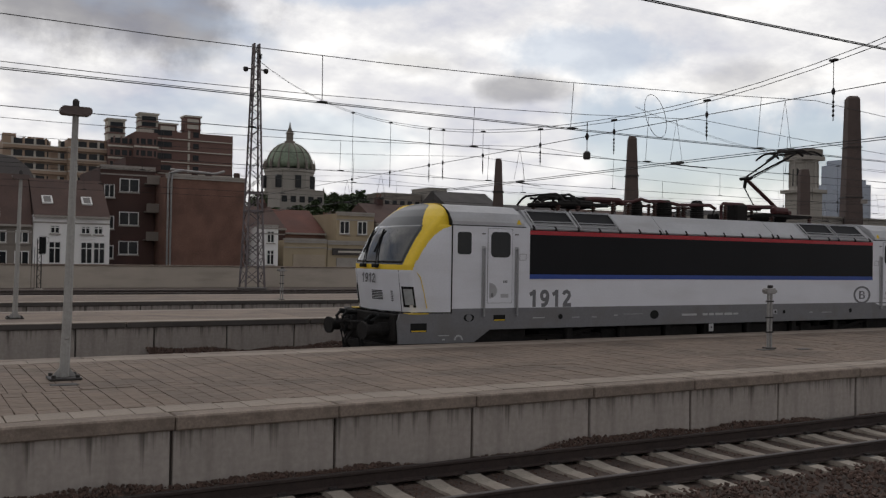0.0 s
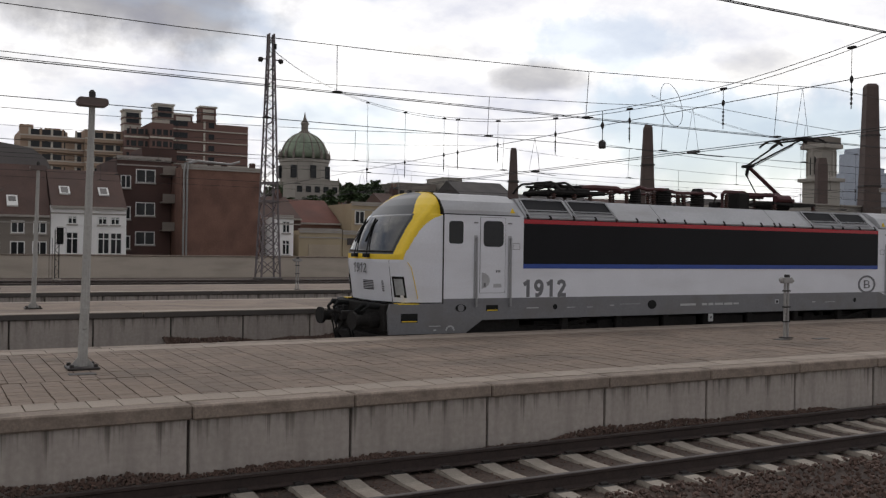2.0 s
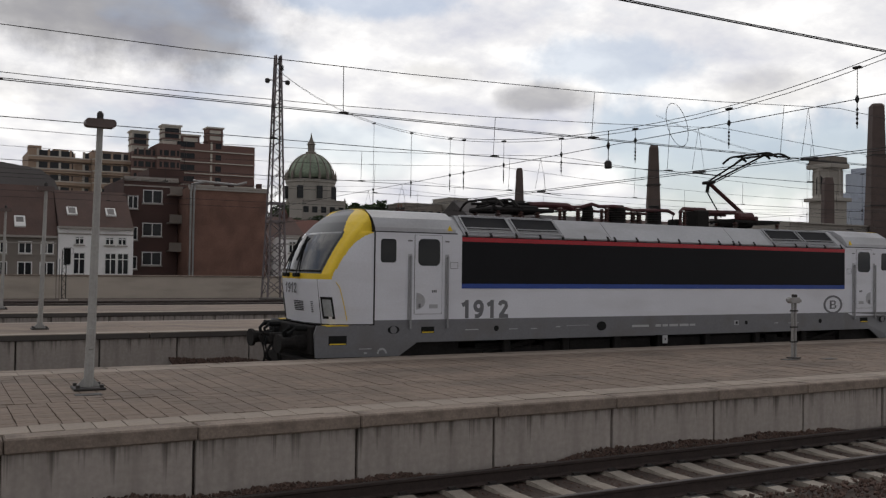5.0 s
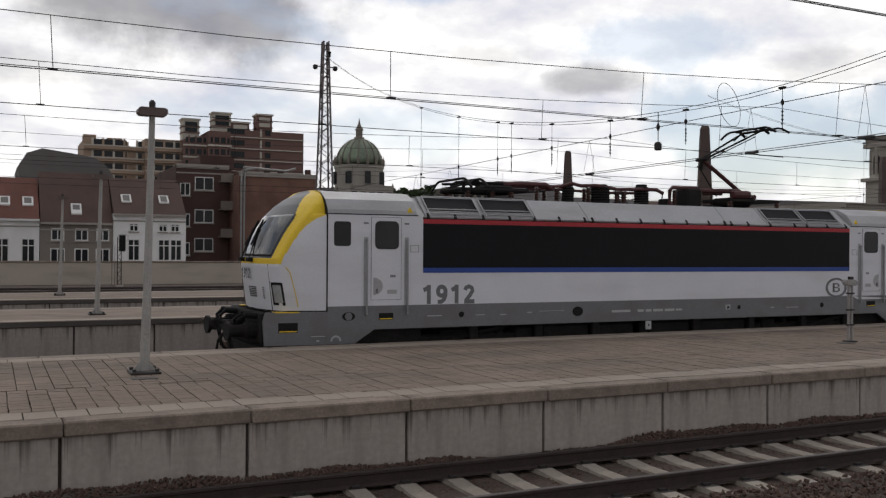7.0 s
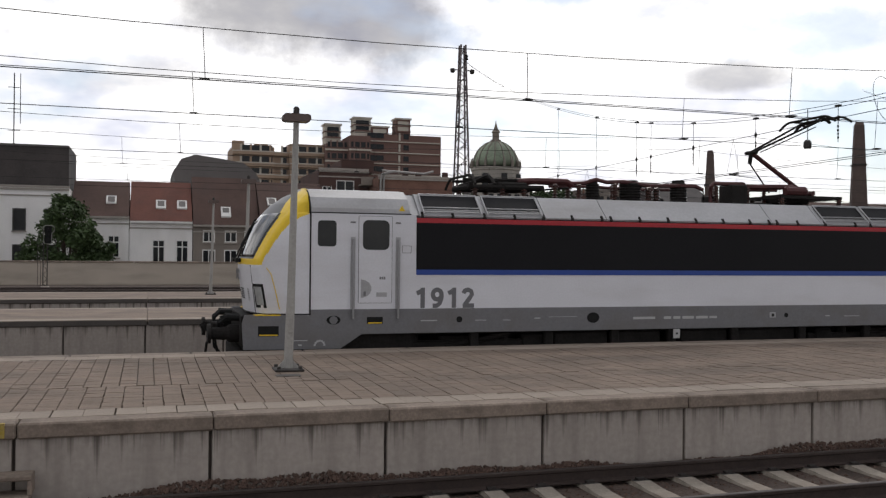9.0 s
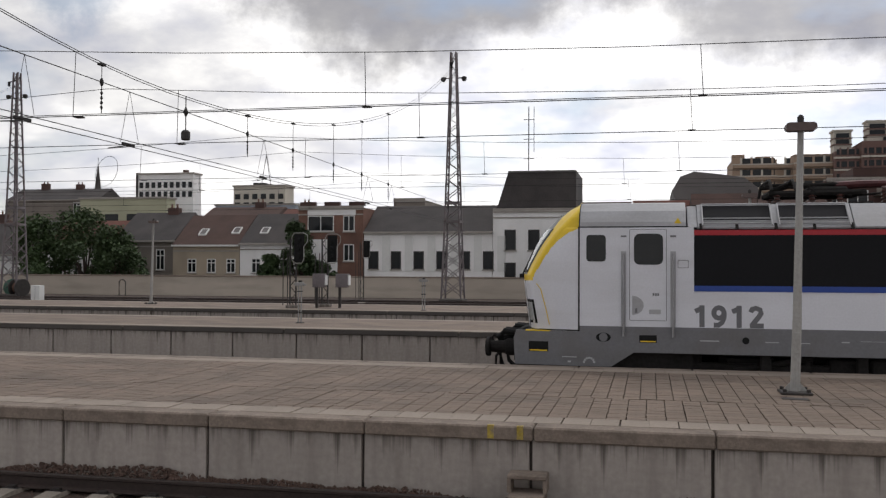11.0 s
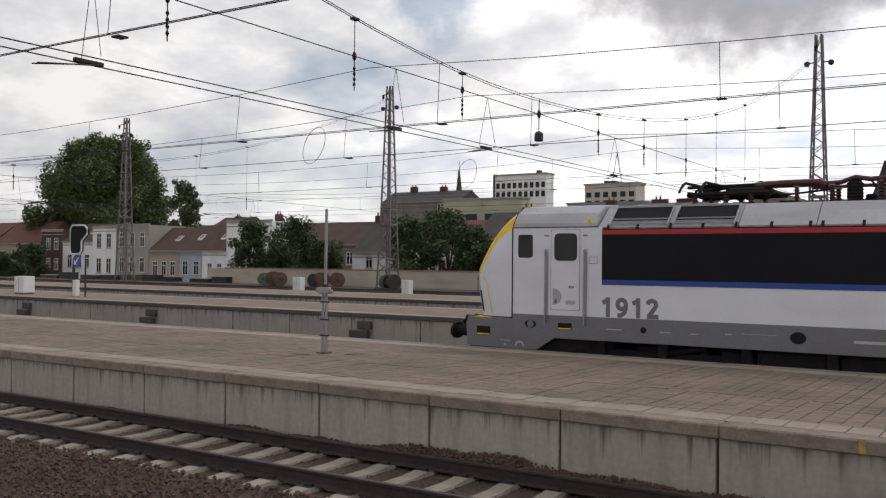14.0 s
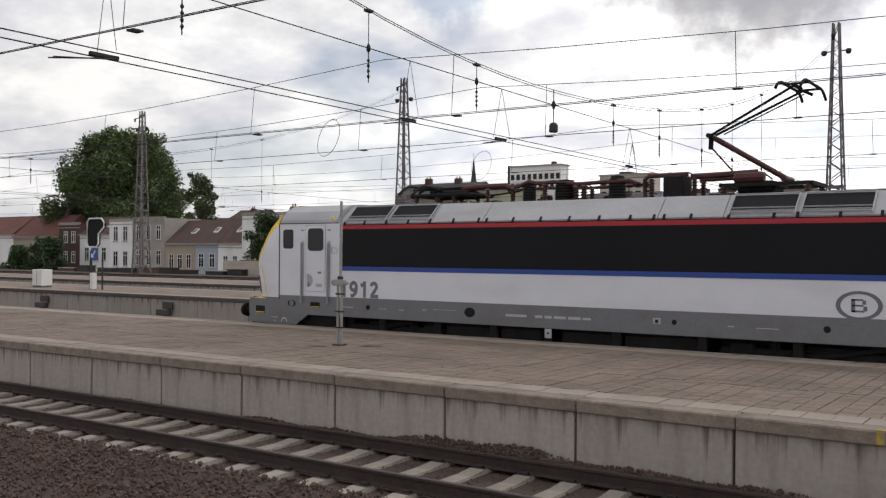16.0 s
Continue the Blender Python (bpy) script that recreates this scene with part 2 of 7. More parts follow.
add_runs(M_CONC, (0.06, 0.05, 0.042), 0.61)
M_COPE = material("coping_concrete", (0.245, 0.195, 0.158), 0.9, 0, 0.25, 1.6, 28, 0.3, (0.115, 0.088, 0.07), 0.75, (3.0, 3.0, 5.0), vary=0.16)
M_DCOPE = material("dark_stained_coping", (0.085, 0.075, 0.068), 0.9, 0, 0.25, 1.2, 35, 0.25, vary=0.12)
M_EDGE = material("pale_edge_slab", (0.31, 0.258, 0.212), 0.9, 0, 0.16, 1.5, 40, 0.2, (0.20, 0.165, 0.138), 0.6, (1.6, 2.5, 1), vary=0.16)
M_PAVE = material("grey_brown_paving", (0.206, 0.156, 0.121), 0.88, 0, 0.22, 0.9, 40, 0.25, (0.115, 0.088, 0.072), 0.75, (0.7, 1.1, 1), vary=0.2)
M_JOINT = material("dark_joint", (0.088, 0.074, 0.063), 0.95, 0, 0.2, 2, 30, 0.1)
M_BALLAST = material("brown_ballast", (0.07, 0.048, 0.038), 0.95, 0, 0.5, 1.2, 22, 1.0, (0.05, 0.04, 0.035), 0.6, (0.6, 0.6, 1))
M_STONE = material("ballast_stone", (0.086, 0.053, 0.041), 0.92, 0, 0.3, 6, 40, 0.2, vary=0.55)
M_RAIL = material("rusty_rail", (0.044, 0.030, 0.026), 0.75, 0.2, 0.3, 4, 30, 0.1)
M_RAILTOP = material("worn_rail_head", (0.06, 0.048, 0.044), 0.55, 0.4, 0.2, 3, 30, 0.0)
M_SLEEPER = material("concrete_sleeper", (0.29, 0.255, 0.215), 0.9, 0, 0.22, 2.5, 30, 0.2, (0.16, 0.12, 0.10), 0.6, (2, 2, 2), vary=0.18)
M_IRON = material("dark_iron", (0.045, 0.04, 0.038), 0.6, 0.4, 0.3, 4, 30, 0.1)
M_EARTH = material("town_ground", (0.16, 0.15, 0.13), 0.95, 0, 0.3, 0.1, 1.5, 0.1)
M_YARDWALL = material("beige_render_wall", (0.46, 0.40, 0.335), 0.9, 0, 0.12, 0.4, 20, 0.1, (0.26, 0.23, 0.19), 0.5, (0.25, 1, 1.2), vary=0.06)
M_YELLOW = material("worn_yellow_paint", (0.40, 0.29, 0.05), 0.8, 0, 0.3, 8, 40, 0.1, (0.24, 0.19, 0.15), 0.85, (12, 12, 12))

# heights and lines of the station, across the tracks
PLAT_Z = 0.76
P1, P2, P3 = (10.15, 16.57), (24.65, 29.7), (35.2, 41.0)
WALL_Y = 74.0
LOCO_Y = 18.3
TRACKS = (9.22, 18.3, 22.9, 32.4, 61.0, 65.6)
PANEL = 1.915


def ground():
    """One sheet: trackbed, a drop behind the yard wall, then the town rising to a hill."""
    ys = [-300, -20, 0, 8, 10.2, 20, 30, 42, 74.3, 74.6, 80, 110, 200, 320, 460, 800, 4000]
    zs = [-0.22, -0.22, -0.22, -0.22, -0.22, -0.2, -0.2, -0.1, -0.1, -4.5, -4.5, -4.0, 3, 13, 24, 26, 26]
    xs = [-4000, -800, -300, -120, -60, -30, 0, 30, 60, 120, 300, 800, 4000]
    bm = bmesh.new()
    hill = lambda x: min(1, max(0, (x + 60) / 200))
    grid = [[bm.verts.new((x, y, z if z < 0 else z * hill(x))) for x in xs] for y, z in zip(ys, zs)]
    for j in range(len(ys) - 1):
        for i in range(len(xs) - 1):
            f = bm.faces.new((grid[j][i], grid[j][i + 1], grid[j + 1][i + 1], grid[j + 1][i]))
            f.material_index = 0 if ys[j + 1] <= 74.3 else 1
    return tagged(finish(bm, "ground", [M_BALLAST, M_EARTH]), "brown ballast trackbed and the town's ground", "ground", kind="structure")


ground()


def mesh_of(bm, name, mat):
    me = bpy.data.meshes.new(name)
    bm.normal_update()
    bm.to_mesh(me)
    bm.free()
    for m in (mat if isinstance(mat, (list, tuple)) else [mat]):
        me.materials.append(m)
    return me


# ---- tracks ----
RAIL = [(-0.075, -0.172), (0.075, -0.172), (0.075, -0.160), (0.012, -0.14), (0.010, -0.05), (0.036, -0.035), (0.036, -0.006),
        (0.026, 0.0), (-0.026, 0.0), (-0.036, -0.006), (-0.036, -0.035), (-0.010, -0.05), (-0.012, -0.14), (-0.075, -0.160)]


def rail_mesh(x0, x1):
    bm = bmesh.new()
    extrude_profile(bm, RAIL, x0, x1)
    bm.normal_update()
    for f in bm.faces:
        c = f.calc_center_median()
        if c.z > -0.004:
            f.material_index = 1
    return mesh_of(bm, "rail", [M_RAIL, M_RAILTOP])


def sleeper_mesh():
    bm = bmesh.new()
    pts = [(-1.25, -0.26), (1.25, -0.26), (1.25, -0.175), (0.95, -0.16), (0.6, -0.165), (0.3, -0.19), (-0.3, -0.19), (-0.6, -0.165), (-0.95, -0.16), (-1.25, -0.175)]
    extrude_profile(bm, [(y, z - 0.0) for y, z in pts], -0.13, 0.13)
    for v in bm.verts:
        if v.co.z > -0.2:
            v.co.x *= 0.82
    for s in (-0.75, 0.75):
        for d in (-0.1, 0.1):
            box(bm, -0.05, 0.05, s + d - 0.03, s + d + 0.03, -0.172, -0.135)
    bm.faces.ensure_lookup_table()
    for f in bm.faces:
        if f.calc_center_median().z > -0.163:
            f.material_index = 1
    return mesh_of(bm, "sleeper", [M_SLEEPER, M_IRON])


def tracks():
    sm = sleeper_mesh()
    for y in TRACKS:
        far = y > 10
        x0, x1 = (-150, 150) if far else (-46, 60)
        t = thing("railway_track", "rusty steel rails on concrete sleepers in brown ballast", "railway track", pose(0, y, 0), "railway tracks")
        rm = rail_mesh(x0, x1)
        for s in (-0.753, 0.753):
            shared("rail", rm, t, pose(0, s, 0), "rusty rail with a worn head")
        lo, hi = (-45.9, 59) if not far else ((-26, 18) if y < 30 else (-30, 12))
        k = 0
        x = lo
        rnd = random.Random(int(y * 10))
        while x < hi:
            shared("sleeper", sm, t, pose(x + rnd.uniform(-0.02, 0.02), rnd.uniform(-0.02, 0.02), 0, 0, 0, rnd.uniform(-0.6, 0.6)))
            x += 0.62
            k += 1


tracks()


def stones():
    """Loose ballast of the front track: many small angular stones in one mesh."""
    rnd = random.Random(5)
    verts, faces = [], []
    for _ in range(72000):
        u = rnd.random()
        y = rnd.uniform(4.8, 10.0) if u < 0.66 else rnd.uniform(10.03, 10.16)
        x = rnd.uniform(-24, 30)
        lim = 1.75 * max(y, 5)
        if abs(x) > lim + 2:
            continue
        z = -0.185 + (0.02 if abs(y - TRACKS[0]) > 1.2 else 0)
        inside = abs(y - TRACKS[0]) < 1.1
        if inside:
            z = -0.225
            if u < 0.25:
                continue
        if y > 10.02:
            z = -0.12 + (y - 10.03) / 0.11 * (0.115 + 0.045 * math.sin(x * 0.8) + 0.025 * math.sin(x * 1.7) + 0.02 * math.sin(x * 4.1)) * min(1.0, max(0.35, (x + 14.0) / 4.5))
        if y < 7.6:
            z += 0.02 * math.sin(x * 2.3) * math.sin(y * 3.1)
        r = rnd.uniform(0.014, 0.034) if inside else rnd.uniform(0.018, 0.045)
        m = Euler((rnd.uniform(0, 6), rnd.uniform(0, 6), rnd.uniform(0, 6))).to_matrix()
        b = len(verts)
        for p in ((1, 0, 0), (-1, 0, 0), (0, 1, 0), (0, -1, 0), (0, 0, 1), (0, 0, -1)):
            q = m @ (Vector(p) * r * rnd.uniform(0.6, 1.2))
            verts.append((x + q.x, y + q.y, z + q.z))
        for f in ((0, 2, 4), (2, 1, 4), (1, 3, 4), (3, 0, 4), (2, 0, 5), (1, 2, 5), (3, 1, 5), (0, 3, 5)):
            faces.append(tuple(b + k for k in f))
    for _ in range(3200):
        # a low heap at the foot of the middle platform
        x, v = rnd.uniform(5.5, 12.5), rnd.random()
        z = -0.16 + v * (0.17 + 0.06 * math.sin(x * 1.3) + 0.03 * math.sin(x * 3.7))
        y, r = 24.0 + 0.62 * v + rnd.uniform(-0.05, 0.05), rnd.uniform(0.025, 0.05)
        m = Euler((rnd.uniform(0, 6), rnd.uniform(0, 6), rnd.uniform(0, 6))).to_matrix()
        b = len(verts)
        for p in ((1, 0, 0), (-1, 0, 0), (0, 1, 0), (0, -1, 0), (0, 0, 1), (0, 0, -1)):
            q = m @ (Vector(p) * r * rnd.uniform(0.6, 1.2))
            verts.append((x + q.x, y + q.y, z + q.z))
        for f in ((0, 2, 4), (2, 1, 4), (1, 3, 4), (3, 0, 4), (2, 0, 5), (1, 2, 5), (3, 1, 5), (0, 3, 5)):
            faces.append(tuple(b + k for k in f))
    me = bpy.data.meshes.new("ballast_stones")
    me.from_pydata(verts, [], faces)
    me.materials.append(M_STONE)
    tagged(new("ballast_stones", me), "loose brown and grey ballast stones beside the tracks", "ballast", kind="stuff")


stones()


# ---- platforms ----
def platform(name, y0, y1, x0, x1, panel, label):
    """Concrete core, wall panels with open joints, a coping, pale edge slabs and paving."""
    bm = boxes((x0, x1, y0 + 0.12, y1 - 0.12, -0.4, PLAT_Z - 0.05))
    core = tagged(finish(bm, name, M_JOINT), label, "platform", kind="structure")
    return core


def platforms():
    rnd = random.Random(11)
    # front platform: panels and coping, joint of the panels at x = 0.65 + k * PANEL
    p = platform("platform_1", *P1, -60, 80, PANEL, "station platform of concrete wall panels with pale edge slabs and brown paving")
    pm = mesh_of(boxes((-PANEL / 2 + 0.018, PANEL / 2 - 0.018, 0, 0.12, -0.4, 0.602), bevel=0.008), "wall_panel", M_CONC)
    cm = mesh_of(boxes((-PANEL / 2 + 0.006, PANEL / 2 - 0.006, 0, 0.3, 0.600, PLAT_Z), bevel=0.018), "coping", M_COPE)
    for k in range(-31, 41):
        x = 0.65 + (k + 0.5) * PANEL
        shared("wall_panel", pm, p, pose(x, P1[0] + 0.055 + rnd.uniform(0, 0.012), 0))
        shared("coping", cm, p, pose(x + 0.03, P1[0] + rnd.uniform(-0.004, 0.004), rnd.uniform(-0.004, 0.003), 0, rnd.uniform(-0.1, 0.1), 0))
        shared("coping", cm, p, pose(x + 0.06, P1[1], 0, 0, 0, 180))
    # pale slabs behind each coping, and between them brick pavers laid in strips across the platform
    fields = [(0.305, 0.745, 0.32, 0.44, M_EDGE), (0.75, 2.44, 0.225, 0.1055, M_PAVE), (2.47, 5.66, 0.215, 0.1062, M_PAVE), (5.665, P1[1] - P1[0] - 0.305, 0.5, 0.44, M_EDGE)]
    near_left = 300
    verts, faces, mats = [], [], []
    for a, b_end, length, course, mat in fields:
        me = mesh_of(boxes((-length / 2 + 0.005, length / 2 - 0.005, 0.002, course - 0.002, PLAT_Z - 0.06, PLAT_Z), bevel=0.004), "paving_slab" if mat is M_EDGE else "paver", mat)
        x = -60.0
        while x < 80:
            fine = -40 < x < 40
            step = course if fine else b_end - a
            count = max(1, round((b_end - a) / step))
            strip_dz = rnd.uniform(-0.003, 0.003)
            for k in range(count):
                y = P1[0] + a + k * step
                dz, tilt = strip_dz + rnd.uniform(-0.0025, 0.0025), rnd.uniform(-0.4, 0.4)
                if near_left > 0 and (-6 < x < 7 and mat is M_EDGE and a < 1 or mat is M_PAVE and a < 1 and -3 < x < 4 and k < 10):
                    near_left -= 1
                    shared(me.name.split(".")[0], me, p, pose(x, y, dz, 0, tilt, 0))
                    continue
                b = len(verts)
                h = length / 2 - (0.006 if mat is M_PAVE else 0.004)
                d = step - 0.001
                for sx, sy, sz in ((-h, 0.001, 0), (h, 0.001, 0), (h, d, 0), (-h, d, 0), (-h, 0.001, -0.04), (h, 0.001, -0.04), (h, d, -0.04), (-h, d, -0.04)):
                    verts.append((x + sx, y + sy, PLAT_Z + sz + dz + sx * math.tan(radians(tilt))))
                for f in ((0, 1, 2, 3), (0, 4, 5, 1), (1, 5, 6, 2), (2, 6, 7, 3), (3, 7, 4, 0)):
                    faces.append(tuple(b + q for q in f))
                    mats.append(0 if mat is M_PAVE else 1)
            x += length
    me = bpy.data.meshes.new("paving")
    me.from_pydata(verts, [], faces)
    me.materials.append(M_PAVE)
    me.materials.append(M_EDGE)
    me.polygons.foreach_set("material_index", mats)
    ob = new("paving", me)
    ob.parent = p
    tagged(ob, "brown brick pavers in strips with pale edge slabs", kind="stuff")
    # two yellow marks on the edge, and a concrete step against the wall
    for x in (-1.70, -1.376):
        part("edge_mark", boxes((x - 0.035, x + 0.035, P1[0] - 0.008, P1[0] + 0.04, 0.62, PLAT_Z + 0.006)), M_YELLOW, p, "yellow painted edge mark")
    # middle and far platforms
    for name, (y0, y1), pan in (("platform_2", P2, 1.92), ("platform_3", P3, 1.92)):
        p = platform(name, y0, y1, -160, 160, pan, "station platform with grey concrete wall and pale paving")
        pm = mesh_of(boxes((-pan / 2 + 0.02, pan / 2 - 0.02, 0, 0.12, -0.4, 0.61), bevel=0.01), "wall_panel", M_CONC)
        for k in range(-9, 40):
            x = -0.05 + (k + 0.5) * pan
            shared("wall_panel", pm, p, pose(x, y0 + 0.04 + rnd.uniform(0, 0.015), 0))
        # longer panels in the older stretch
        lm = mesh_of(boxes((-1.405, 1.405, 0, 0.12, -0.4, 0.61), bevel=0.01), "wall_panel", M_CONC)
        for k in range(48):
            x = -0.05 - 9 * pan - (k + 0.5) * 2.85
            shared("wall_panel", lm, p, pose(x, y0 + 0.04 + rnd.uniform(0, 0.02), 0))
        # coping in one darker tone than the edge slabs on top of it
        cm = mesh_of(boxes((-2.49, 2.49, 0, 0.4, 0.60, PLAT_Z - 0.004), bevel=0.02), "coping", M_DCOPE)
        em = mesh_of(boxes((-2.49, 2.49, 0.004, 0.5, PLAT_Z - 0.06, PLAT_Z), bevel=0.006), "edge_slab", M_EDGE)
        pv = mesh_of(boxes((-2.495, 2.495, 0.505, y1 - y0 - 0.505, PLAT_Z - 0.06, PLAT_Z - 0.002), bevel=0.004), "paving_field", M_PAVE)
        for k in range(-32, 32):
            x = 2.5 + k * 5
            shared("coping", cm, p, pose(x, y0, 0))
            shared("edge_slab", em, p, pose(x, y0, 0))
            shared("edge_slab", em, p, pose(x, y1, 0, 0, 0, 180))
            shared("coping", cm, p, pose(x, y1, 0, 0, 0, 180))
            shared("paving_field", pv, p, pose(x, y0, 0))


platforms()


def yard_wall():
    z1 = 1.66
    w = tagged(finish(boxes((-81.6, 90, WALL_Y, WALL_Y + 0.3, -0.4, z1 - 0.12)), "yard_wall", M_YARDWALL), "long low beige rendered wall with a concrete coping", "wall", kind="structure")
    cm = mesh_of(boxes((-2.98, 2.98, -0.06, 0.36, z1 - 0.12, z1), bevel=0.02), "wall_coping", M_COPE)
    for k in range(-13, 15):
        shared("wall_coping", cm, w, pose(k * 6.0 + 2, WALL_Y, 0))


yard_wall()

# ---- locomotive ----
M_WHITE = material("white_loco_paint", (0.71, 0.715, 0.76), 0.38, 0, 0.05, 1.2, 30, 0.0, (0.45, 0.43, 0.42), 0.25, (0.5, 0.5, 2.5))
M_LGREY = material("pale_grey_roof_paint", (0.40, 0.40, 0.415), 0.45, 0, 0.1, 1.0, 20, 0.0, (0.25, 0.23, 0.22), 0.45, (0.6, 2, 2))
M_DGREY = material("dark_grey_skirt_paint", (0.17, 0.17, 0.18), 0.5, 0, 0.12, 1.5, 25, 0.0, (0.10, 0.085, 0.07), 0.5, (1.5, 1.5, 1.5))
M_NUM = material("grey_lettering", (0.15, 0.15, 0.16), 0.5, 0, 0.05, 2, 20, 0.0)
M_PALELET = material("pale_lettering", (0.42, 0.42, 0.42), 0.5, 0, 0.05, 2, 20, 0.0)
M_BLACK = material("black_band_paint", (0.010, 0.010, 0.012), 0.5, 0, 0.15, 0.8, 20, 0.0, spec=0.15)
M_RED = material("red_stripe_paint", (0.42, 0.02, 0.03), 0.45, 0, 0.1, 2, 20, 0.0)
M_BLUE = material("blue_stripe_paint", (0.018, 0.058, 0.29), 0.45, 0, 0.1, 2, 20, 0.0)
M_YEL = material("yellow_cab_paint", (0.82, 0.56, 0.02), 0.4, 0, 0.06, 1.5, 20, 0.0)
M_GLASS = glass("dark_tinted_glass", (0.012, 0.013, 0.014), 0.05, 0.3)
M_SCREEN = glass("windscreen_glass", (0.02, 0.022, 0.024), 0.03, 0.9)
M_CAP = material("dark_grey_cap", (0.05, 0.052, 0.056), 0.35, 0, 0.1, 1.5, 20, 0.0)
M_RUBBER = material("black_rubber", (0.012, 0.012, 0.012), 0.7, 0, 0.2, 5, 30, 0.05, spec=0.2)
M_GEAR = material("grimy_running_gear", (0.020, 0.018, 0.017), 0.85, 0.0, 0.35, 3, 20, 0.2, spec=0.2)
M_STEEL = material("brushed_steel", (0.32, 0.32, 0.33), 0.35, 0.8, 0.1, 4, 30, 0.0)
M_PANTO = material("dark_red_pantograph_paint", (0.07, 0.017, 0.018), 0.55, 0.1, 0.3, 3, 20, 0.05)
M_INSUL = material("brown_porcelain", (0.06, 0.022, 0.016), 0.3, 0, 0.2, 4, 20, 0.0)
M_LAMPGL = glass("headlamp_glass", (0.35, 0.36, 0.36), 0.1)
M_GRILLE = material("black_grille", (0.014, 0.014, 0.016), 0.7, 0, 0.2, 4, 30, 0.1, spec=0.2)

BAND = 11.86                      # length of the black side band, from x = 0
HALF = BAND / 2
# nose by height: centre of the front, how far the corners lie back, half width, rear edge of the yellow
NOSE_Z = [(1.36, -3.00, 0.20, 1.34, -9), (1.6, -3.03, 0.20, 1.35, -9), (2.2, -3.11, 0.20, 1.36, -2.84), (2.36, -3.11, 0.21, 1.36, -2.80), (2.55, -3.04, 0.24, 1.37, -2.68),
          (2.83, -2.92, 0.29, 1.38, -2.50), (3.0, -2.83, 0.32, 1.38, -2.34), (3.12, -2.75, 0.34, 1.38, -2.16), (3.21, -2.69, 0.36, 1.37, -1.94), (3.4, -2.50, 0.34, 1.31, -1.5),
          (3.56, -2.27, 0.24, 1.18, -1.5), (3.66, -2.04, 0.06, 1.02, -1.5), (3.70, -1.99, 0.0, 0.7, -1.5), (3.71, -1.985, 0.0, 0.3, -1.5)]


def taper(bm):
    """Draws the sides in towards the front, as the cab narrows."""
    for v in bm.verts:
        if v.co.x < -1.98:
            v.co.y -= math.copysign(0.13 * (-1.98 - v.co.x) / 1.16, v.co.y)
    return bm


def nose_at(z):
    for lo, hi in zip(NOSE_Z, NOSE_Z[1:]):
        if z <= hi[0]:
            u = max(0, (z - lo[0]) / (hi[0] - lo[0]))
            return [p + u * (q - p) for p, q in zip(lo[1:], hi[1:])]
    return list(NOSE_Z[-1][1:])


def nose_point(z, s, push=0.0):
    """s from -1 (one side's seam) over 0 (front centre) to 1: |s| < 0.75 the front, beyond it the side back to the seam."""
    xf, drop, w, _ = nose_at(z)
    xf -= push
    w += push
    a = abs(s)
    xs = min(xf + drop + 0.10, -1.985)
    if a < 0.75:
        q = a / 0.75
        x, y = min(xf + drop * q ** 2.2 + 0.10 * q ** 14, -1.985), w * (q if q < 0.9 else 0.9 + 0.1 * (1 - ((1 - q) / 0.1) ** 2))
    else:
        q = (a - 0.75) / 0.25
        x, y = xs + (-1.98 - xs) * q, w + (1.5 - w) * q * (1 if z < 3.2 else 0)
    return Vector((x, y if s >= 0 else -y, z))


def nose_kind(z, s):
    """0 white, 1 yellow, 2 dark cap round the windscreen."""
    p = nose_point(z, s)
    w, back = nose_at(z)[2:]
    if z < 2.25:
        return 0
    inner = 0.84 if z < 3.1 else 0.84 - 0.5 * (z - 3.1)
    if z > 2.37 and abs(p.y) < inner * w and abs(s) < 0.75:
        return 2
    return 1 if p.x < back else 0


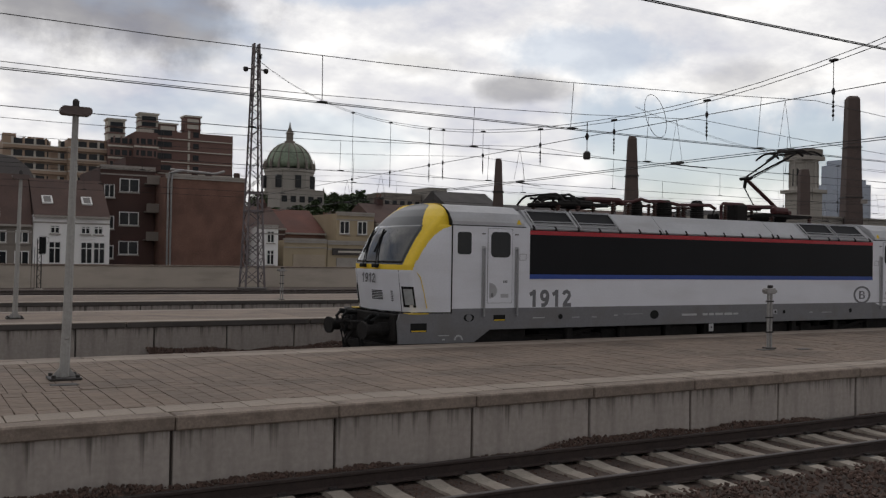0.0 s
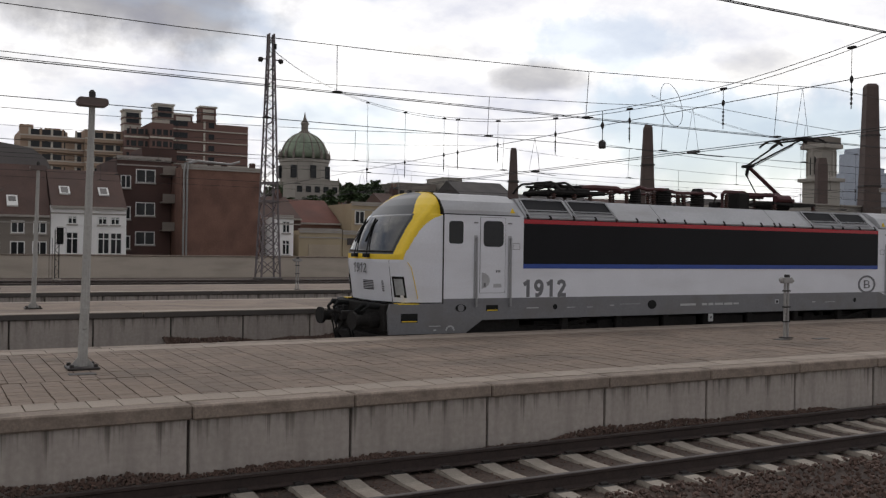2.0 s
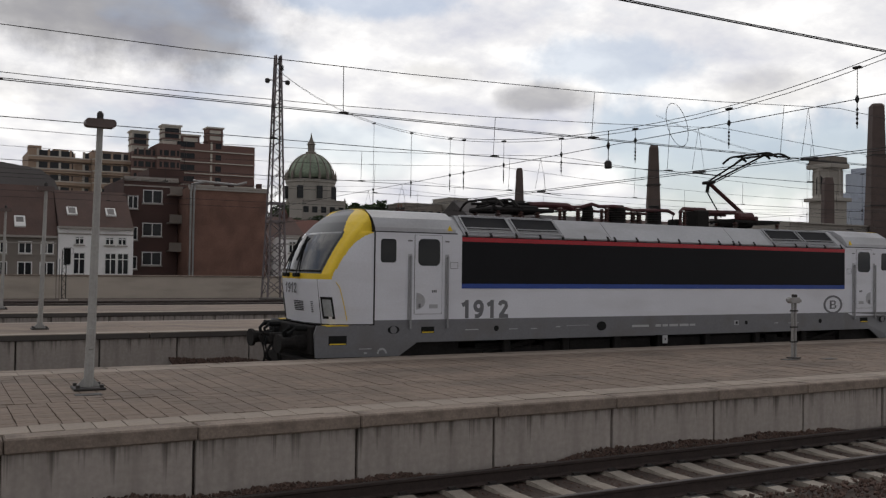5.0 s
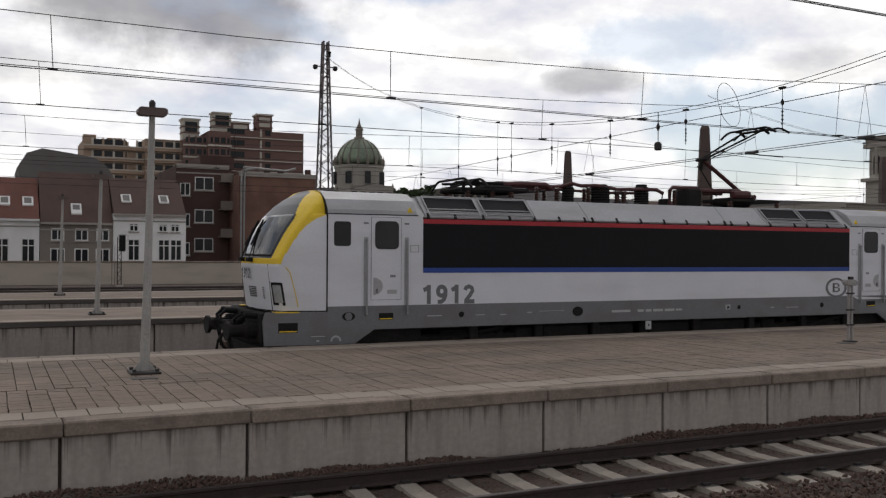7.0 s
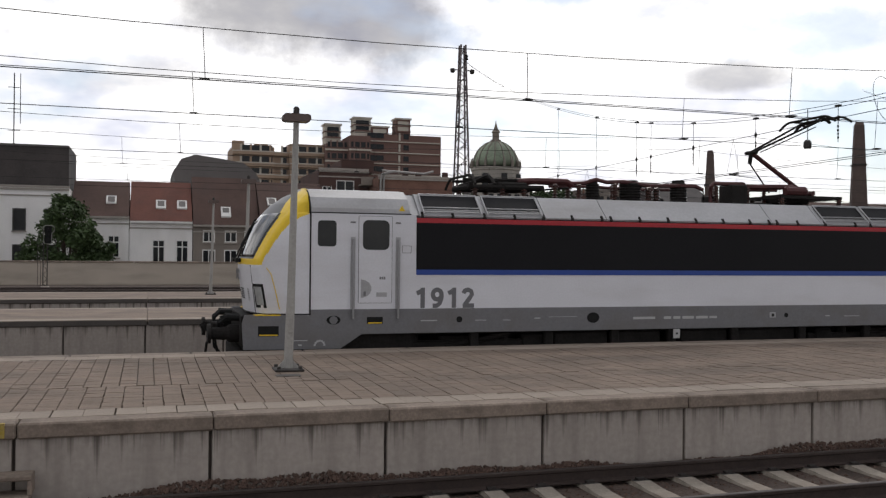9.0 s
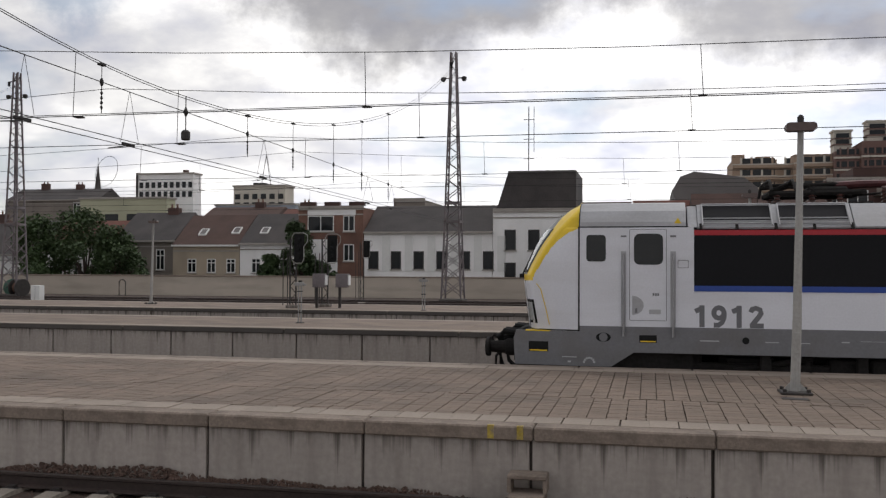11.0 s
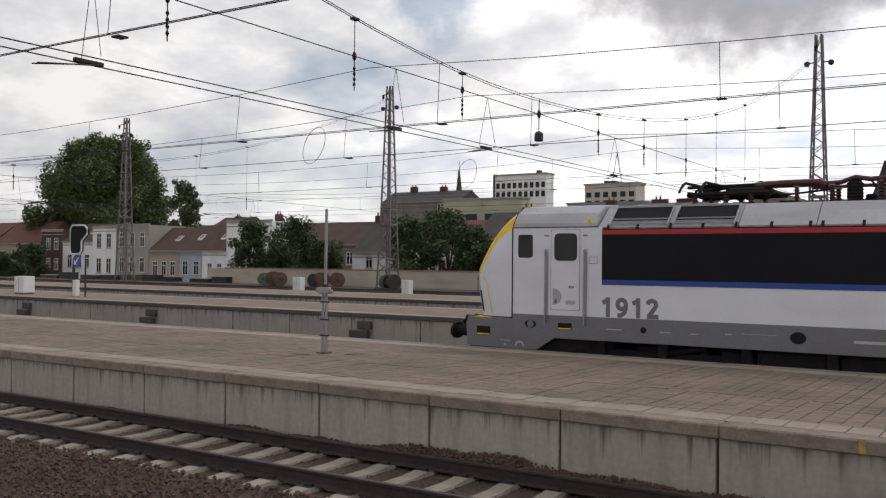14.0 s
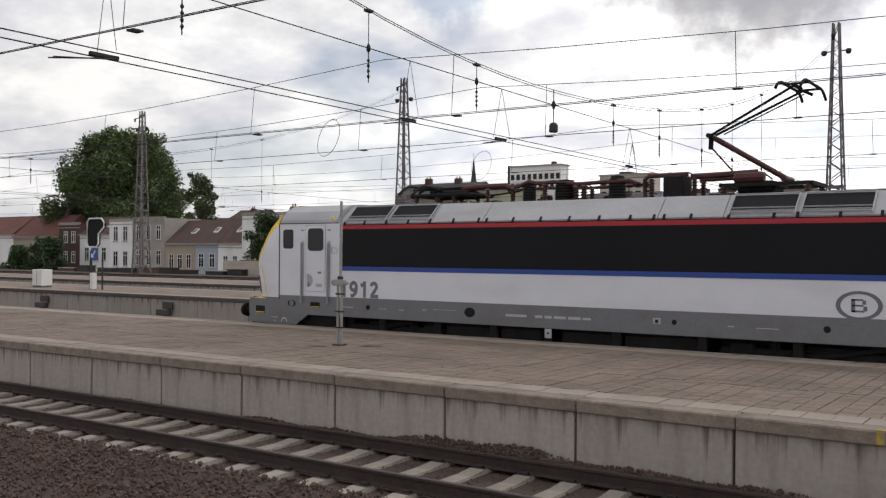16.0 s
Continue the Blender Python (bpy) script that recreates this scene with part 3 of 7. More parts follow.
def build_nose(parent):
    zs = [1.36 + (3.71 - 1.36) * k / 150 for k in range(151)]
    ss = [-1 + 2 * k / 280 for k in range(281)]
    bm = bmesh.new()
    g = [[bm.verts.new(nose_point(z, s)) for s in ss] for z in zs]
    for i in range(150):
        for j in range(280):
            f = bm.faces.new((g[i][j], g[i][j + 1], g[i + 1][j + 1], g[i + 1][j]))
            f.material_index = nose_kind((zs[i] + zs[i + 1]) / 2, (ss[j] + ss[j + 1]) / 2)
    bm.faces.new(g[-1])
    bm.faces.new(g[0][::-1])
    bmesh.ops.recalc_face_normals(bm, faces=bm.faces)
    nose = part("cab_nose", bm, [M_WHITE, M_YEL, M_CAP], parent, "white cab front with a yellow edge", True)
    # windscreen, a curved pane just proud of the nose
    bm = bmesh.new()
    zs = [2.40 + 0.80 * k / 16 for k in range(17)]
    ss = [-0.605 + 1.21 * k / 40 for k in range(41)]
    g = [[bm.verts.new(nose_point(z, s, 0.012)) for s in ss] for z in zs]
    for i in range(16):
        for j in range(40):
            bm.faces.new((g[i][j], g[i][j + 1], g[i + 1][j + 1], g[i + 1][j]))
    ret = bmesh.ops.extrude_face_region(bm, geom=list(bm.faces))
    for v in ret["geom"]:
        if isinstance(v, bmesh.types.BMVert):
            v.co.x += 0.03
    bmesh.ops.recalc_face_normals(bm, faces=bm.faces)
    pane = part("windscreen", bm, M_SCREEN, nose, "dark curved windscreen", True)
    for s in (-0.14, 0.2):
        bm = bmesh.new()
        rod(bm, nose_point(2.33, s, 0.06), nose_point(2.95, s + 0.16, 0.05), 0.014)
        rod(bm, nose_point(2.62, s + 0.14, 0.045), nose_point(3.12, s + 0.17, 0.045), 0.02)
        box(bm, *[c + d for c, d in zip([nose_point(2.33, s, 0.05)[0]] * 2, (-0.05, 0.05))],
            *[nose_point(2.33, s).y + d for d in (-0.09, 0.09)], 2.29, 2.37, bevel=0.01)
        part("wiper", bm, M_RUBBER, nose, "black wiper")
    # mirror arm stubs at the windscreen's foot, seam line below, headlamps, small vents
    for sgn in (-1, 1):
        bm = bmesh.new()
        for ds0, ds1, z0, z1, push in ((0.61, 0.735, 1.48, 1.91, 0.014),):
            c = [nose_point(z, sgn * s, push) for z, s in ((z0, ds0), (z0, ds1), (z1, ds1 - 0.01), (z1, ds0 - 0.01))]
            inner = [p + Vector((0.03, 0, 0)) for p in c]
            va, vb = [bm.verts.new(p) for p in c], [bm.verts.new(p) for p in inner]
            bm.faces.new(va)
            bm.faces.new(vb[::-1])
            for k in range(4):
                bm.faces.new((va[k], vb[k], vb[(k + 1) % 4], va[(k + 1) % 4]))
        bmesh.ops.recalc_face_normals(bm, faces=bm.faces)
        hl = part("headlamp", bm, M_RUBBER, nose, "black-framed headlamp")
        bm = bmesh.new()
        c = [nose_point(z, sgn * s, 0.02) for z, s in ((1.53, 0.638), (1.53, 0.722), (1.86, 0.712), (1.86, 0.628))]
        va = [bm.verts.new(p) for p in c]
        vb = [bm.verts.new(p + Vector((0.02, 0, 0))) for p in c]
        bm.faces.new(va)
        bm.faces.new(vb[::-1])
        for k in range(4):
            bm.faces.new((va[k], vb[k], vb[(k + 1) % 4], va[(k + 1) % 4]))
        bmesh.ops.recalc_face_normals(bm, faces=bm.faces)
        part("lamp_glass", bm, M_LAMPGL, hl, "pale lamp glass")
        bm = bmesh.new()
        line(bm, [nose_point(z, sgn * s, 0.03) for z, s in ((2.2, 0.775), (2.1, 0.795), (1.8, 0.81), (1.46, 0.825))], 0.008)
        part("grab_rail", bm, M_YEL, nose, "yellow grab rail")
    for k in range(6):
        bm = bmesh.new()
        line(bm, [nose_point(1.62 + k * 0.035, s, 0.006) for s in (-0.22, -0.1, 0.05)], 0.010, 4)
        part("front_vent_slat", bm, M_GRILLE, nose)
        bm = bmesh.new()
        line(bm, [nose_point(1.60 + k * 0.04, s, 0.006) for s in (-0.44, -0.4)], 0.009, 4)
        part("front_vent_slat", bm, M_GRILLE, nose)
    number("1912", pose(nose_point(2.04, 0).x - 0.03, 0.46, 1.96, 0, 0, -90), 0.56, 0.062, M_NUM, nose, "small grey running number")
    bm = bmesh.new()
    line(bm, [nose_point(z, -0.57, 0.001) for z in (1.37, 1.8, 2.25)], 0.008, 4)
    line(bm, [nose_point(z, 0.57, 0.001) for z in (1.37, 1.8, 2.25)], 0.008, 4)
    for sgn in (-1, 1):
        line(bm, [nose_point(1.372, sgn * s, 0.002) for s in (0.0, 0.3, 0.5, 0.6, 0.66, 0.72, 0.75, 0.85, 1.0)], 0.010, 4)
    part("panel_seam", bm, M_RUBBER, nose)
    return nose


RING = [(0.115 + 0.078 * math.cos(radians(a)), 0.252 + 0.09 * math.sin(radians(a))) for a in range(0, 375, 24)]
DIGITS = {
    "1": [[(0.105, 0.0), (0.105, 0.38)], [(0.125, 0.335), (0.0, 0.275)]],
    "9": [RING, [(0.193, 0.262), (0.190, 0.17), (0.160, 0.085), (0.105, 0.040), (0.035, 0.042)]],
    "2": [[(0.03, 0.27), (0.05, 0.32), (0.11, 0.342), (0.17, 0.315), (0.185, 0.255), (0.15, 0.19), (0.05, 0.05)], [(0.015, 0.038), (0.225, 0.038)]],
}


def stroke(bm, pts, w, y0, y1):
    """A flat band along points in the x, z plane, from depth y0 to y1."""
    pts = [Vector((p[0], p[1])) for p in pts]
    left, right = [], []
    for i, p in enumerate(pts):
        a, b = pts[max(i - 1, 0)], pts[min(i + 1, len(pts) - 1)]
        t = (b - a).normalized()
        nrm = Vector((-t.y, t.x)) * w / 2
        left.append(p + nrm)
        right.append(p - nrm)
    rows = [[bm.verts.new((q.x, yy, q.y)) for q in side] for yy in (y0, y1) for side in (left, right)]
    for i in range(len(pts) - 1):
        for a, b in ((0, 1), (2, 3), (0, 2), (1, 3)):
            bm.faces.new((rows[a][i], rows[a][i + 1], rows[b][i + 1], rows[b][i]))
    for i in (0, -1):
        bm.faces.new((rows[0][i], rows[1][i], rows[3][i], rows[2][i]))
    bmesh.ops.recalc_face_normals(bm, faces=bm.faces)


def number(text, at, scale, weight, mat, parent, label):
    """Painted digits, each a part, from the left on a wall that faces the viewer's side."""
    pen = 0.0
    for ch in text:
        bm = bmesh.new()
        for k, pts in enumerate(DIGITS[ch]):
            stroke(bm, [((pen + u) * 1.09 * scale, v * scale) for u, v in pts], weight * scale, -0.002 - 0.001 * k, 0.004)
        ob = part("digit", bm, mat, parent, label)
        ob.matrix_basis = at
        pen += 0.25 if ch == "1" else 0.315


def rounded_slab(bm, x0, x1, z0, z1, y0, y1, r, n=5):
    pts = []
    for cx, cz, a0 in ((x1 - r, z1 - r, 0), (x0 + r, z1 - r, 90), (x0 + r, z0 + r, 180), (x1 - r, z0 + r, 270)):
        for k in range(n + 1):
            a = radians(a0 + 90 * k / n)
            pts.append((cx + r * math.cos(a), cz + r * math.sin(a)))
    extrude_profile(bm, pts, y0, y1, "y")


def cab_end(parent):
    """One end, built at the front and copied turned round for the rear."""
    build_nose(parent)
    # cab shell between the seam and the band
    bm = bmesh.new()
    prof = [(-1.5, 1.36), (1.5, 1.36), (1.5, 3.2), (-1.5, 3.2)]
    extrude_profile(bm, prof, -1.985, 0.0)
    shell = part("cab_shell", bm, M_WHITE, parent, "white cab side wall")
    bm = bmesh.new()
    prof = [(-1.485, 3.215), (1.485, 3.215), (1.46, 3.3), (1.3, 3.5), (1.02, 3.65), (0.6, 3.69), (-0.6, 3.69), (-1.02, 3.65), (-1.3, 3.5), (-1.46, 3.3)]
    extrude_profile(bm, prof, -1.97, -0.13)
    part("cab_roof", bm, M_LGREY, parent, "pale grey curved cab roof")
    bm = boxes((-2.0, -0.1, -1.492, 1.492, 3.19, 3.222))
    part("roof_seam", bm, M_RUBBER, parent, "black rubber roof joint")
    bm = bmesh.new()
    for sgn in (-1, 1):
        box(bm, -1.995, -1.968, sgn * 1.5 - 0.006, sgn * 1.5 + 0.006, 1.36, 3.2)
    extrude_profile(bm, [(y * 1.003, z + 0.004) for y, z in prof[0:]], -1.985, -1.968)
    part("cab_seam", bm, M_RUBBER, parent, "black rubber seam")
    # slanted piece between cab roof and machine roof
    bm = bmesh.new()
    extrude_profile(bm, [(-1.46, 3.2), (1.46, 3.2), (0.95, 3.6), (-0.95, 3.6)], -0.10, 0.06)
    part("roof_transition", bm, M_LGREY, parent)
    for sgn in (-1, 1):
        y = sgn * 1.5
        a, b = sorted((y - sgn * 0.01, y + sgn * 0.006))
        bm = bmesh.new()
        rounded_slab(bm, -1.85, -1.51, 2.60, 3.07, a, b, 0.06)
        part("side_window", bm, M_GLASS, shell, "dark rounded side window")
        a, b = sorted((y - sgn * 0.02, y + sgn * 0.010))
        bm = bmesh.new()
        rounded_slab(bm, -1.09, -0.47, 1.57, 3.16, a, b, 0.05)
        door = part("cab_door", bm, M_WHITE, shell, "white cab door")
        bm = bmesh.new()
        a2, b2 = sorted((y, y + sgn * 0.016))
        rounded_slab(bm, -1.02, -0.52, 2.545, 3.09, a2, b2, 0.1)
        part("door_window", bm, M_GLASS, door, "dark rounded door window")
        bm = bmesh.new()
        for x0, x1, z0, z1 in ((-1.1, -1.09, 1.57, 3.16), (-0.47, -0.46, 1.57, 3.16), (-1.09, -0.47, 1.562, 1.57), (-1.09, -0.47, 3.16, 3.168)):
            box(bm, x0, x1, *sorted((y, y + sgn * 0.003)), z0, z1)
        part("door_seal", bm, M_DGREY, door)
        bm = bmesh.new()
        pts = [(-1.05, 1.66)] + [(-1.05 + 0.2 * math.cos(radians(t)), 1.83 + 0.17 * math.sin(radians(t))) for t in range(-85, 91, 25)] + [(-1.05, 2.0)]
        extrude_profile(bm, pts, *sorted((y, y + sgn * 0.013)), "y")
        part("handle_recess", bm, M_LGREY, door, "grey half-round handle recess")
        part("handle", boxes((-1.0, -0.96, *sorted((y, y + sgn * 0.03)), 1.7, 1.78)), M_DGREY, door)
        part("door_sign", boxes((-0.76, -0.56, *sorted((y, y + sgn * 0.0125)), 1.68, 1.76)), M_LGREY, door)
        for x in (-0.70, -0.66, -0.62):
            part("door_mark", boxes((x, x + 0.03, *sorted((y, y + sgn * 0.0125)), 2.0, 2.05)), M_NUM, door)
        for x in (-1.2, -0.35):
            bm = bmesh.new()
            rod(bm, (x, y + sgn * 0.055, 1.28), (x, y + sgn * 0.055, 2.74), 0.022, 8)
            for z in (1.3, 1.75, 2.2, 2.7):
                rod(bm, (x, y, z), (x, y + sgn * 0.055, z), 0.015)
            part("grab_rail", bm, M_STEEL, shell, "steel grab rail")
            part("rail_recess", boxes((x - 0.045, x + 0.045, *sorted((y, y + sgn * 0.003)), 1.36, 2.78)), M_LGREY, shell)
            part("lamp_slot", boxes((x - 0.05, x + 0.05, *sorted((y, y + sgn * 0.004)), 3.03, 3.06)), M_DGREY, shell)
        bm = bmesh.new()
        for x0, x1, z0, z1 in ((-0.27, -0.09, 2.49, 2.498), (-0.27, -0.09, 2.62, 2.628), (-0.27, -0.262, 2.49, 2.628), (-0.098, -0.09, 2.49, 2.628)):
            box(bm, x0, x1, *sorted((y, y + sgn * 0.003)), z0, z1)
        part("service_flap", bm, M_DGREY, shell)
        bm = bmesh.new()
        extrude_profile(bm, [(-0.33, 3.27), (-0.21, 3.27), (-0.27, 3.37)], *sorted((sgn * 1.44, sgn * 1.475)), "y")
        part("warning_sign", bm, M_YEL, shell, "yellow triangular warning sign")
        # deep front skirt with step openings
        bm = bmesh.new()
        pts = [(-3.12, 1.358), (-3.17, 1.2), (-3.14, 0.74), (-1.98, 0.74), (-1.42, 0.74), (-1.02, 1.0), (0.0, 1.0), (0.0, 1.455), (-1.98, 1.455), (-1.98, 1.358)]
        extrude_profile(bm, pts, *sorted((y - sgn * 0.05, y + sgn * 0.004)), "y")
        sk = part("front_skirt", taper(bm), M_DGREY, parent, "dark grey skirt below the cab")
        for x0, x1, z0, z1 in ((-2.89, -2.53, 0.98, 1.16), (-0.93, -0.63, 1.18, 1.31)):
            part("step_opening", taper(boxes((x0, x1, *sorted((y - sgn * 0.02, y + sgn * 0.008)), z0, z1))), M_RUBBER, sk, "black step opening")
            part("step_edge", taper(boxes((x0 + 0.02, x1 - 0.02, *sorted((y, y + sgn * 0.02)), z0 + 0.01, z0 + 0.03))), M_YEL, sk, "yellow step edge")
        part("step_edge", taper(boxes((-2.95, -2.5, *sorted((y - sgn * 0.2, y + sgn * 0.01)), 1.345, 1.362))), M_YEL, sk, "yellow step edge")
        bm = bmesh.new()
        turned(bm, [(0.13, min(y, y + sgn * 0.01)), (0.13, max(y, y + sgn * 0.01))], (-1.55, 0, 1.26), 16, "y")
        for v in bm.verts:
            v.co.z = 1.26 + (v.co.z - 1.26) * 0.62
        part("oval_port", bm, M_RUBBER, sk, "black oval port")
        bm = bmesh.new()
        turned(bm, [(0.075, min(y, y + sgn * 0.016)), (0.075, max(y, y + sgn * 0.016))], (-1.55, 0, 1.26), 14, "y")
        part("port_cap", bm, M_DGREY, sk)
        bm = bmesh.new()
        for k in range(7):
            a = radians(10 + 160 * k / 6)
            x, z = -1.8 + 0.09 * math.cos(a), 0.80 + 0.09 * math.sin(a)
            box(bm, x - 0.018, x + 0.018, *sorted((y, y + sgn * 0.007)), z - 0.018, z + 0.018)
        part("skirt_emblem", bm, M_PALELET, sk, "small pale emblem")
        part("skirt_writing", taper(boxes((-2.28, -2.02, *sorted((y, y + sgn * 0.007)), 0.89, 0.905), (-2.18, -2.12, *sorted((y, y + sgn * 0.007)), 0.8, 0.83))), M_PALELET, sk)
        # buffer
        bm = bmesh.new()
        turned(bm, [(0.08, -3.68), (0.11, -3.66), (0.12, -3.4), (0.16, -3.36), (0.16, -3.15)], (0, sgn * 0.875, 1.0), 14, "x")
        buf = part("buffer", bm, M_GEAR, parent, "black sprung buffer")
        bm = bmesh.new()
        rounded = [(0.25 * math.cos(radians(t)), 0.18 * math.sin(radians(t))) for t in range(0, 360, 20)]
        extrude_profile(bm, [(sgn * 0.875 + a, 1.0 + b) for a, b in rounded], -3.74, -3.68)
        part("buffer_plate", bm, M_GEAR, buf)
    # headstock, coupler and hoses
    part("headstock", boxes((-3.18, -3.06, -1.25, 1.25, 0.78, 1.34), bevel=0.02), M_GEAR, parent, "black headstock")
    bm = bmesh.new()
    box(bm, -3.62, -3.3, -0.1, 0.1, 0.95, 1.15, bevel=0.03)
    line(bm, [(-3.6, 0, 1.1), (-3.75, 0, 1.16), (-3.8, 0, 1.08), (-3.74, 0, 0.98)], 0.04, 6)
    line(bm, [(-3.5, 0, 1.0), (-3.7, -0.05, 0.75), (-3.72, 0, 0.55)], 0.03, 6)
    part("screw_coupler", bm, M_GEAR, parent, "black hook and screw coupler")
    for y, dz in ((-0.35, 0.0), (-0.5, 0.05), (0.35, 0.02), (0.52, 0.0)):
        bm = bmesh.new()
        line(bm, [(-3.3, y, 1.15 + dz), (-3.5, y, 1.12 + dz), (-3.58, y, 0.9), (-3.52, y, 0.62), (-3.4, y, 0.5)], 0.028, 6)
        box(bm, -3.42, -3.3, y - 0.05, y + 0.05, 1.09 + dz, 1.22 + dz)
        part("brake_hose", bm, M_RUBBER, parent, "black hanging brake hose")
    for y in (-0.95, -0.62, 0.62, 0.95):
        bm = bmesh.new()
        rod(bm, (-3.15, y, 1.28), (-3.42, y, 1.30), 0.06, 8)
        line(bm, [(-3.4, y, 1.3), (-3.52, y * 0.95, 1.2), (-3.5, y * 0.85, 1.0), (-3.3, y * 0.8, 0.92)], 0.035, 6)
        part("jumper_cable", bm, M_RUBBER, parent, "black jumper cable with plug")
    part("front_underbody", boxes((-3.1, 0.0, -1.33, 1.33, 0.45, 1.32)), M_GEAR, parent, "black underbody")
    part("snow_plough", boxes((-3.25, -3.1, -1.2, 1.2, 0.3, 0.7), bevel=0.03), M_GEAR, parent)


def insulator(bm, x, y, z0, z1, r=0.09):
    n = max(3, int((z1 - z0) / 0.055))
    prof = [(r * 0.5, z0)]
    for k in range(n):
        h = z0 + (z1 - z0) * (k + 0.5) / n
        prof += [(r * 0.55, h - 0.018), (r, h - 0.006), (r * 0.55, h + 0.015)]
    prof.append((r * 0.5, z1))
    turned(bm, prof, (x, y, 0), 10)


def pantograph(parent):
    """Raised single-arm pantograph over x = 9.8, elbow forward."""
    p = parent
    bm = bmesh.new()
    for y in (-0.55, 0.55):
        box(bm, 8.75, 10.4, y - 0.04, y + 0.04, 3.80, 3.87)
    for x in (8.75, 9.7, 10.4):
        box(bm, x - 0.04, x + 0.04, -0.55, 0.55, 3.80, 3.87)
    base = part("pantograph_frame", bm, M_GEAR, p, "black pantograph base frame")
    for x in (8.8, 10.35):
        for y in (-0.55, 0.55):
            bm = bmesh.new()
            insulator(bm, x, y, 3.6, 3.81, 0.09)
            part("insulator", bm, M_INSUL, base, "brown ribbed insulator")
    elbow, foot, head = Vector((8.38, 0, 4.86)), Vector((9.85, 0, 3.95)), Vector((10.1, 0, 5.66))
    bm = bmesh.new()
    rod(bm, foot, elbow, 0.055, 8)
    rod(bm, foot + Vector((0, -0.3, 0)), foot + Vector((0, 0.3, 0)), 0.06, 8)
    part("lower_arm", bm, M_PANTO, p, "dark red lower arm")
    bm = bmesh.new()
    rod(bm, (8.95, 0.1, 3.96), elbow + Vector((-0.03, 0.06, -0.2)), 0.018, 6)
    rod(bm, elbow, elbow + Vector((-0.02, 0.03, -0.26)), 0.05, 6)
    part("coupling_rod", bm, M_GEAR, p)
    bm = bmesh.new()
    for y in (-0.34, 0.34):
        rod(bm, elbow + Vector((0, y * 0.25, 0)), head + Vector((-0.05, y, 0)), 0.026, 6)
    rod(bm, elbow + Vector((0, -0.2, 0)), elbow + Vector((0, 0.2, 0)), 0.05, 6)
    rod(bm, elbow + Vector((0.25, 0, 0.02)), head + Vector((0.05, 0, -0.12)), 0.014, 5)
    rod(bm, head + Vector((-0.05, -0.42, 0)), head + Vector((-0.05, 0.42, 0)), 0.03, 6)
    part("upper_arm", bm, M_GEAR, p, "black forked upper arm")
    bm = bmesh.new()
    for dx in (-0.22, 0.22):
        pts = [(head.x + dx, y, 5.70 - max(0, abs(y) - 0.62) ** 1.5 * 0.75) for y in (-0.97, -0.85, -0.72, -0.6, -0.3, 0, 0.3, 0.6, 0.72, 0.85, 0.97)]
        line(bm, pts, 0.03, 6)
    for y in (-0.42, 0.42):
        rod(bm, (head.x - 0.22, y, 5.68), (head.x + 0.22, y, 5.68), 0.025)
        rod(bm, (head.x - 0.05, y, 5.66), (head.x + 0.1, y, 5.58), 0.035)
    part("collector_head", bm, M_GEAR, p, "black collector head with curved horns")


def lowered_pantograph(parent):
    """Folded single-arm pantograph on four insulators: a dense low black frame with a thick red lower arm behind it."""
    for y in (-0.5, 0.5):
        part("folded_frame_bar", rods([((1.35, y, 3.84), (3.0, y, 3.86))], 0.055), M_GEAR, parent, "black bar of the folded pantograph")
        part("folded_arm", rods([((1.3, y * 0.7, 4.0), (2.9, y * 0.2, 4.04))], 0.034), M_GEAR, parent, "black arm of the folded pantograph")
    for x in (1.4, 2.1, 2.95):
        part("folded_cross_bar", rods([((x, -0.55, 3.86), (x, 0.55, 3.86))], 0.05), M_GEAR, parent)
    for x in (1.35, 1.75):
        bm = bmesh.new()
        line(bm, [(x, y, 4.07 - max(0, abs(y) - 0.6) ** 1.5 * 0.9) for y in (-0.97, -0.85, -0.75, -0.6, 0, 0.6, 0.75, 0.85, 0.97)], 0.03, 6)
        part("folded_collector", bm, M_GEAR, parent)
    for k, y in enumerate((-0.35, 0.1, 0.35)):
        bm = bmesh.new()
        line(bm, [(1.45, y, 3.92), (1.75 + 0.1 * k, y, 4.06), (2.2, y * 0.6, 3.96), (2.55, y * 0.4, 4.03), (2.9, y * 0.2, 3.9)], 0.028, 5)
        part("folded_linkage", bm, M_GEAR, parent)
    part("spring_box", boxes((2.05, 2.75, -0.3, 0.3, 3.78, 3.98), bevel=0.04), M_GEAR, parent, "black spring box")
    bm = bmesh.new()
    line(bm, [(2.55, -0.12, 4.0), (3.0, -0.1, 4.03), (3.72, -0.1, 4.03), (3.84, -0.1, 3.96)], 0.075, 8)
    part("lower_arm", bm, M_PANTO, parent, "dark red lower arm of the folded pantograph")
    bm = bmesh.new()
    line(bm, [(2.7, 0.25, 3.83), (3.35, 0.25, 3.88), (3.9, 0.2, 3.93)], 0.022, 5)
    part("coupling_rod", bm, M_GEAR, parent)
    for x in (1.5, 2.1, 2.57):
        for y in (-0.5, 0.5):
            bm = bmesh.new()
            insulator(bm, x, y, 3.58, 3.82, 0.085)
            part("insulator", bm, M_INSUL, parent, "brown ribbed insulator")


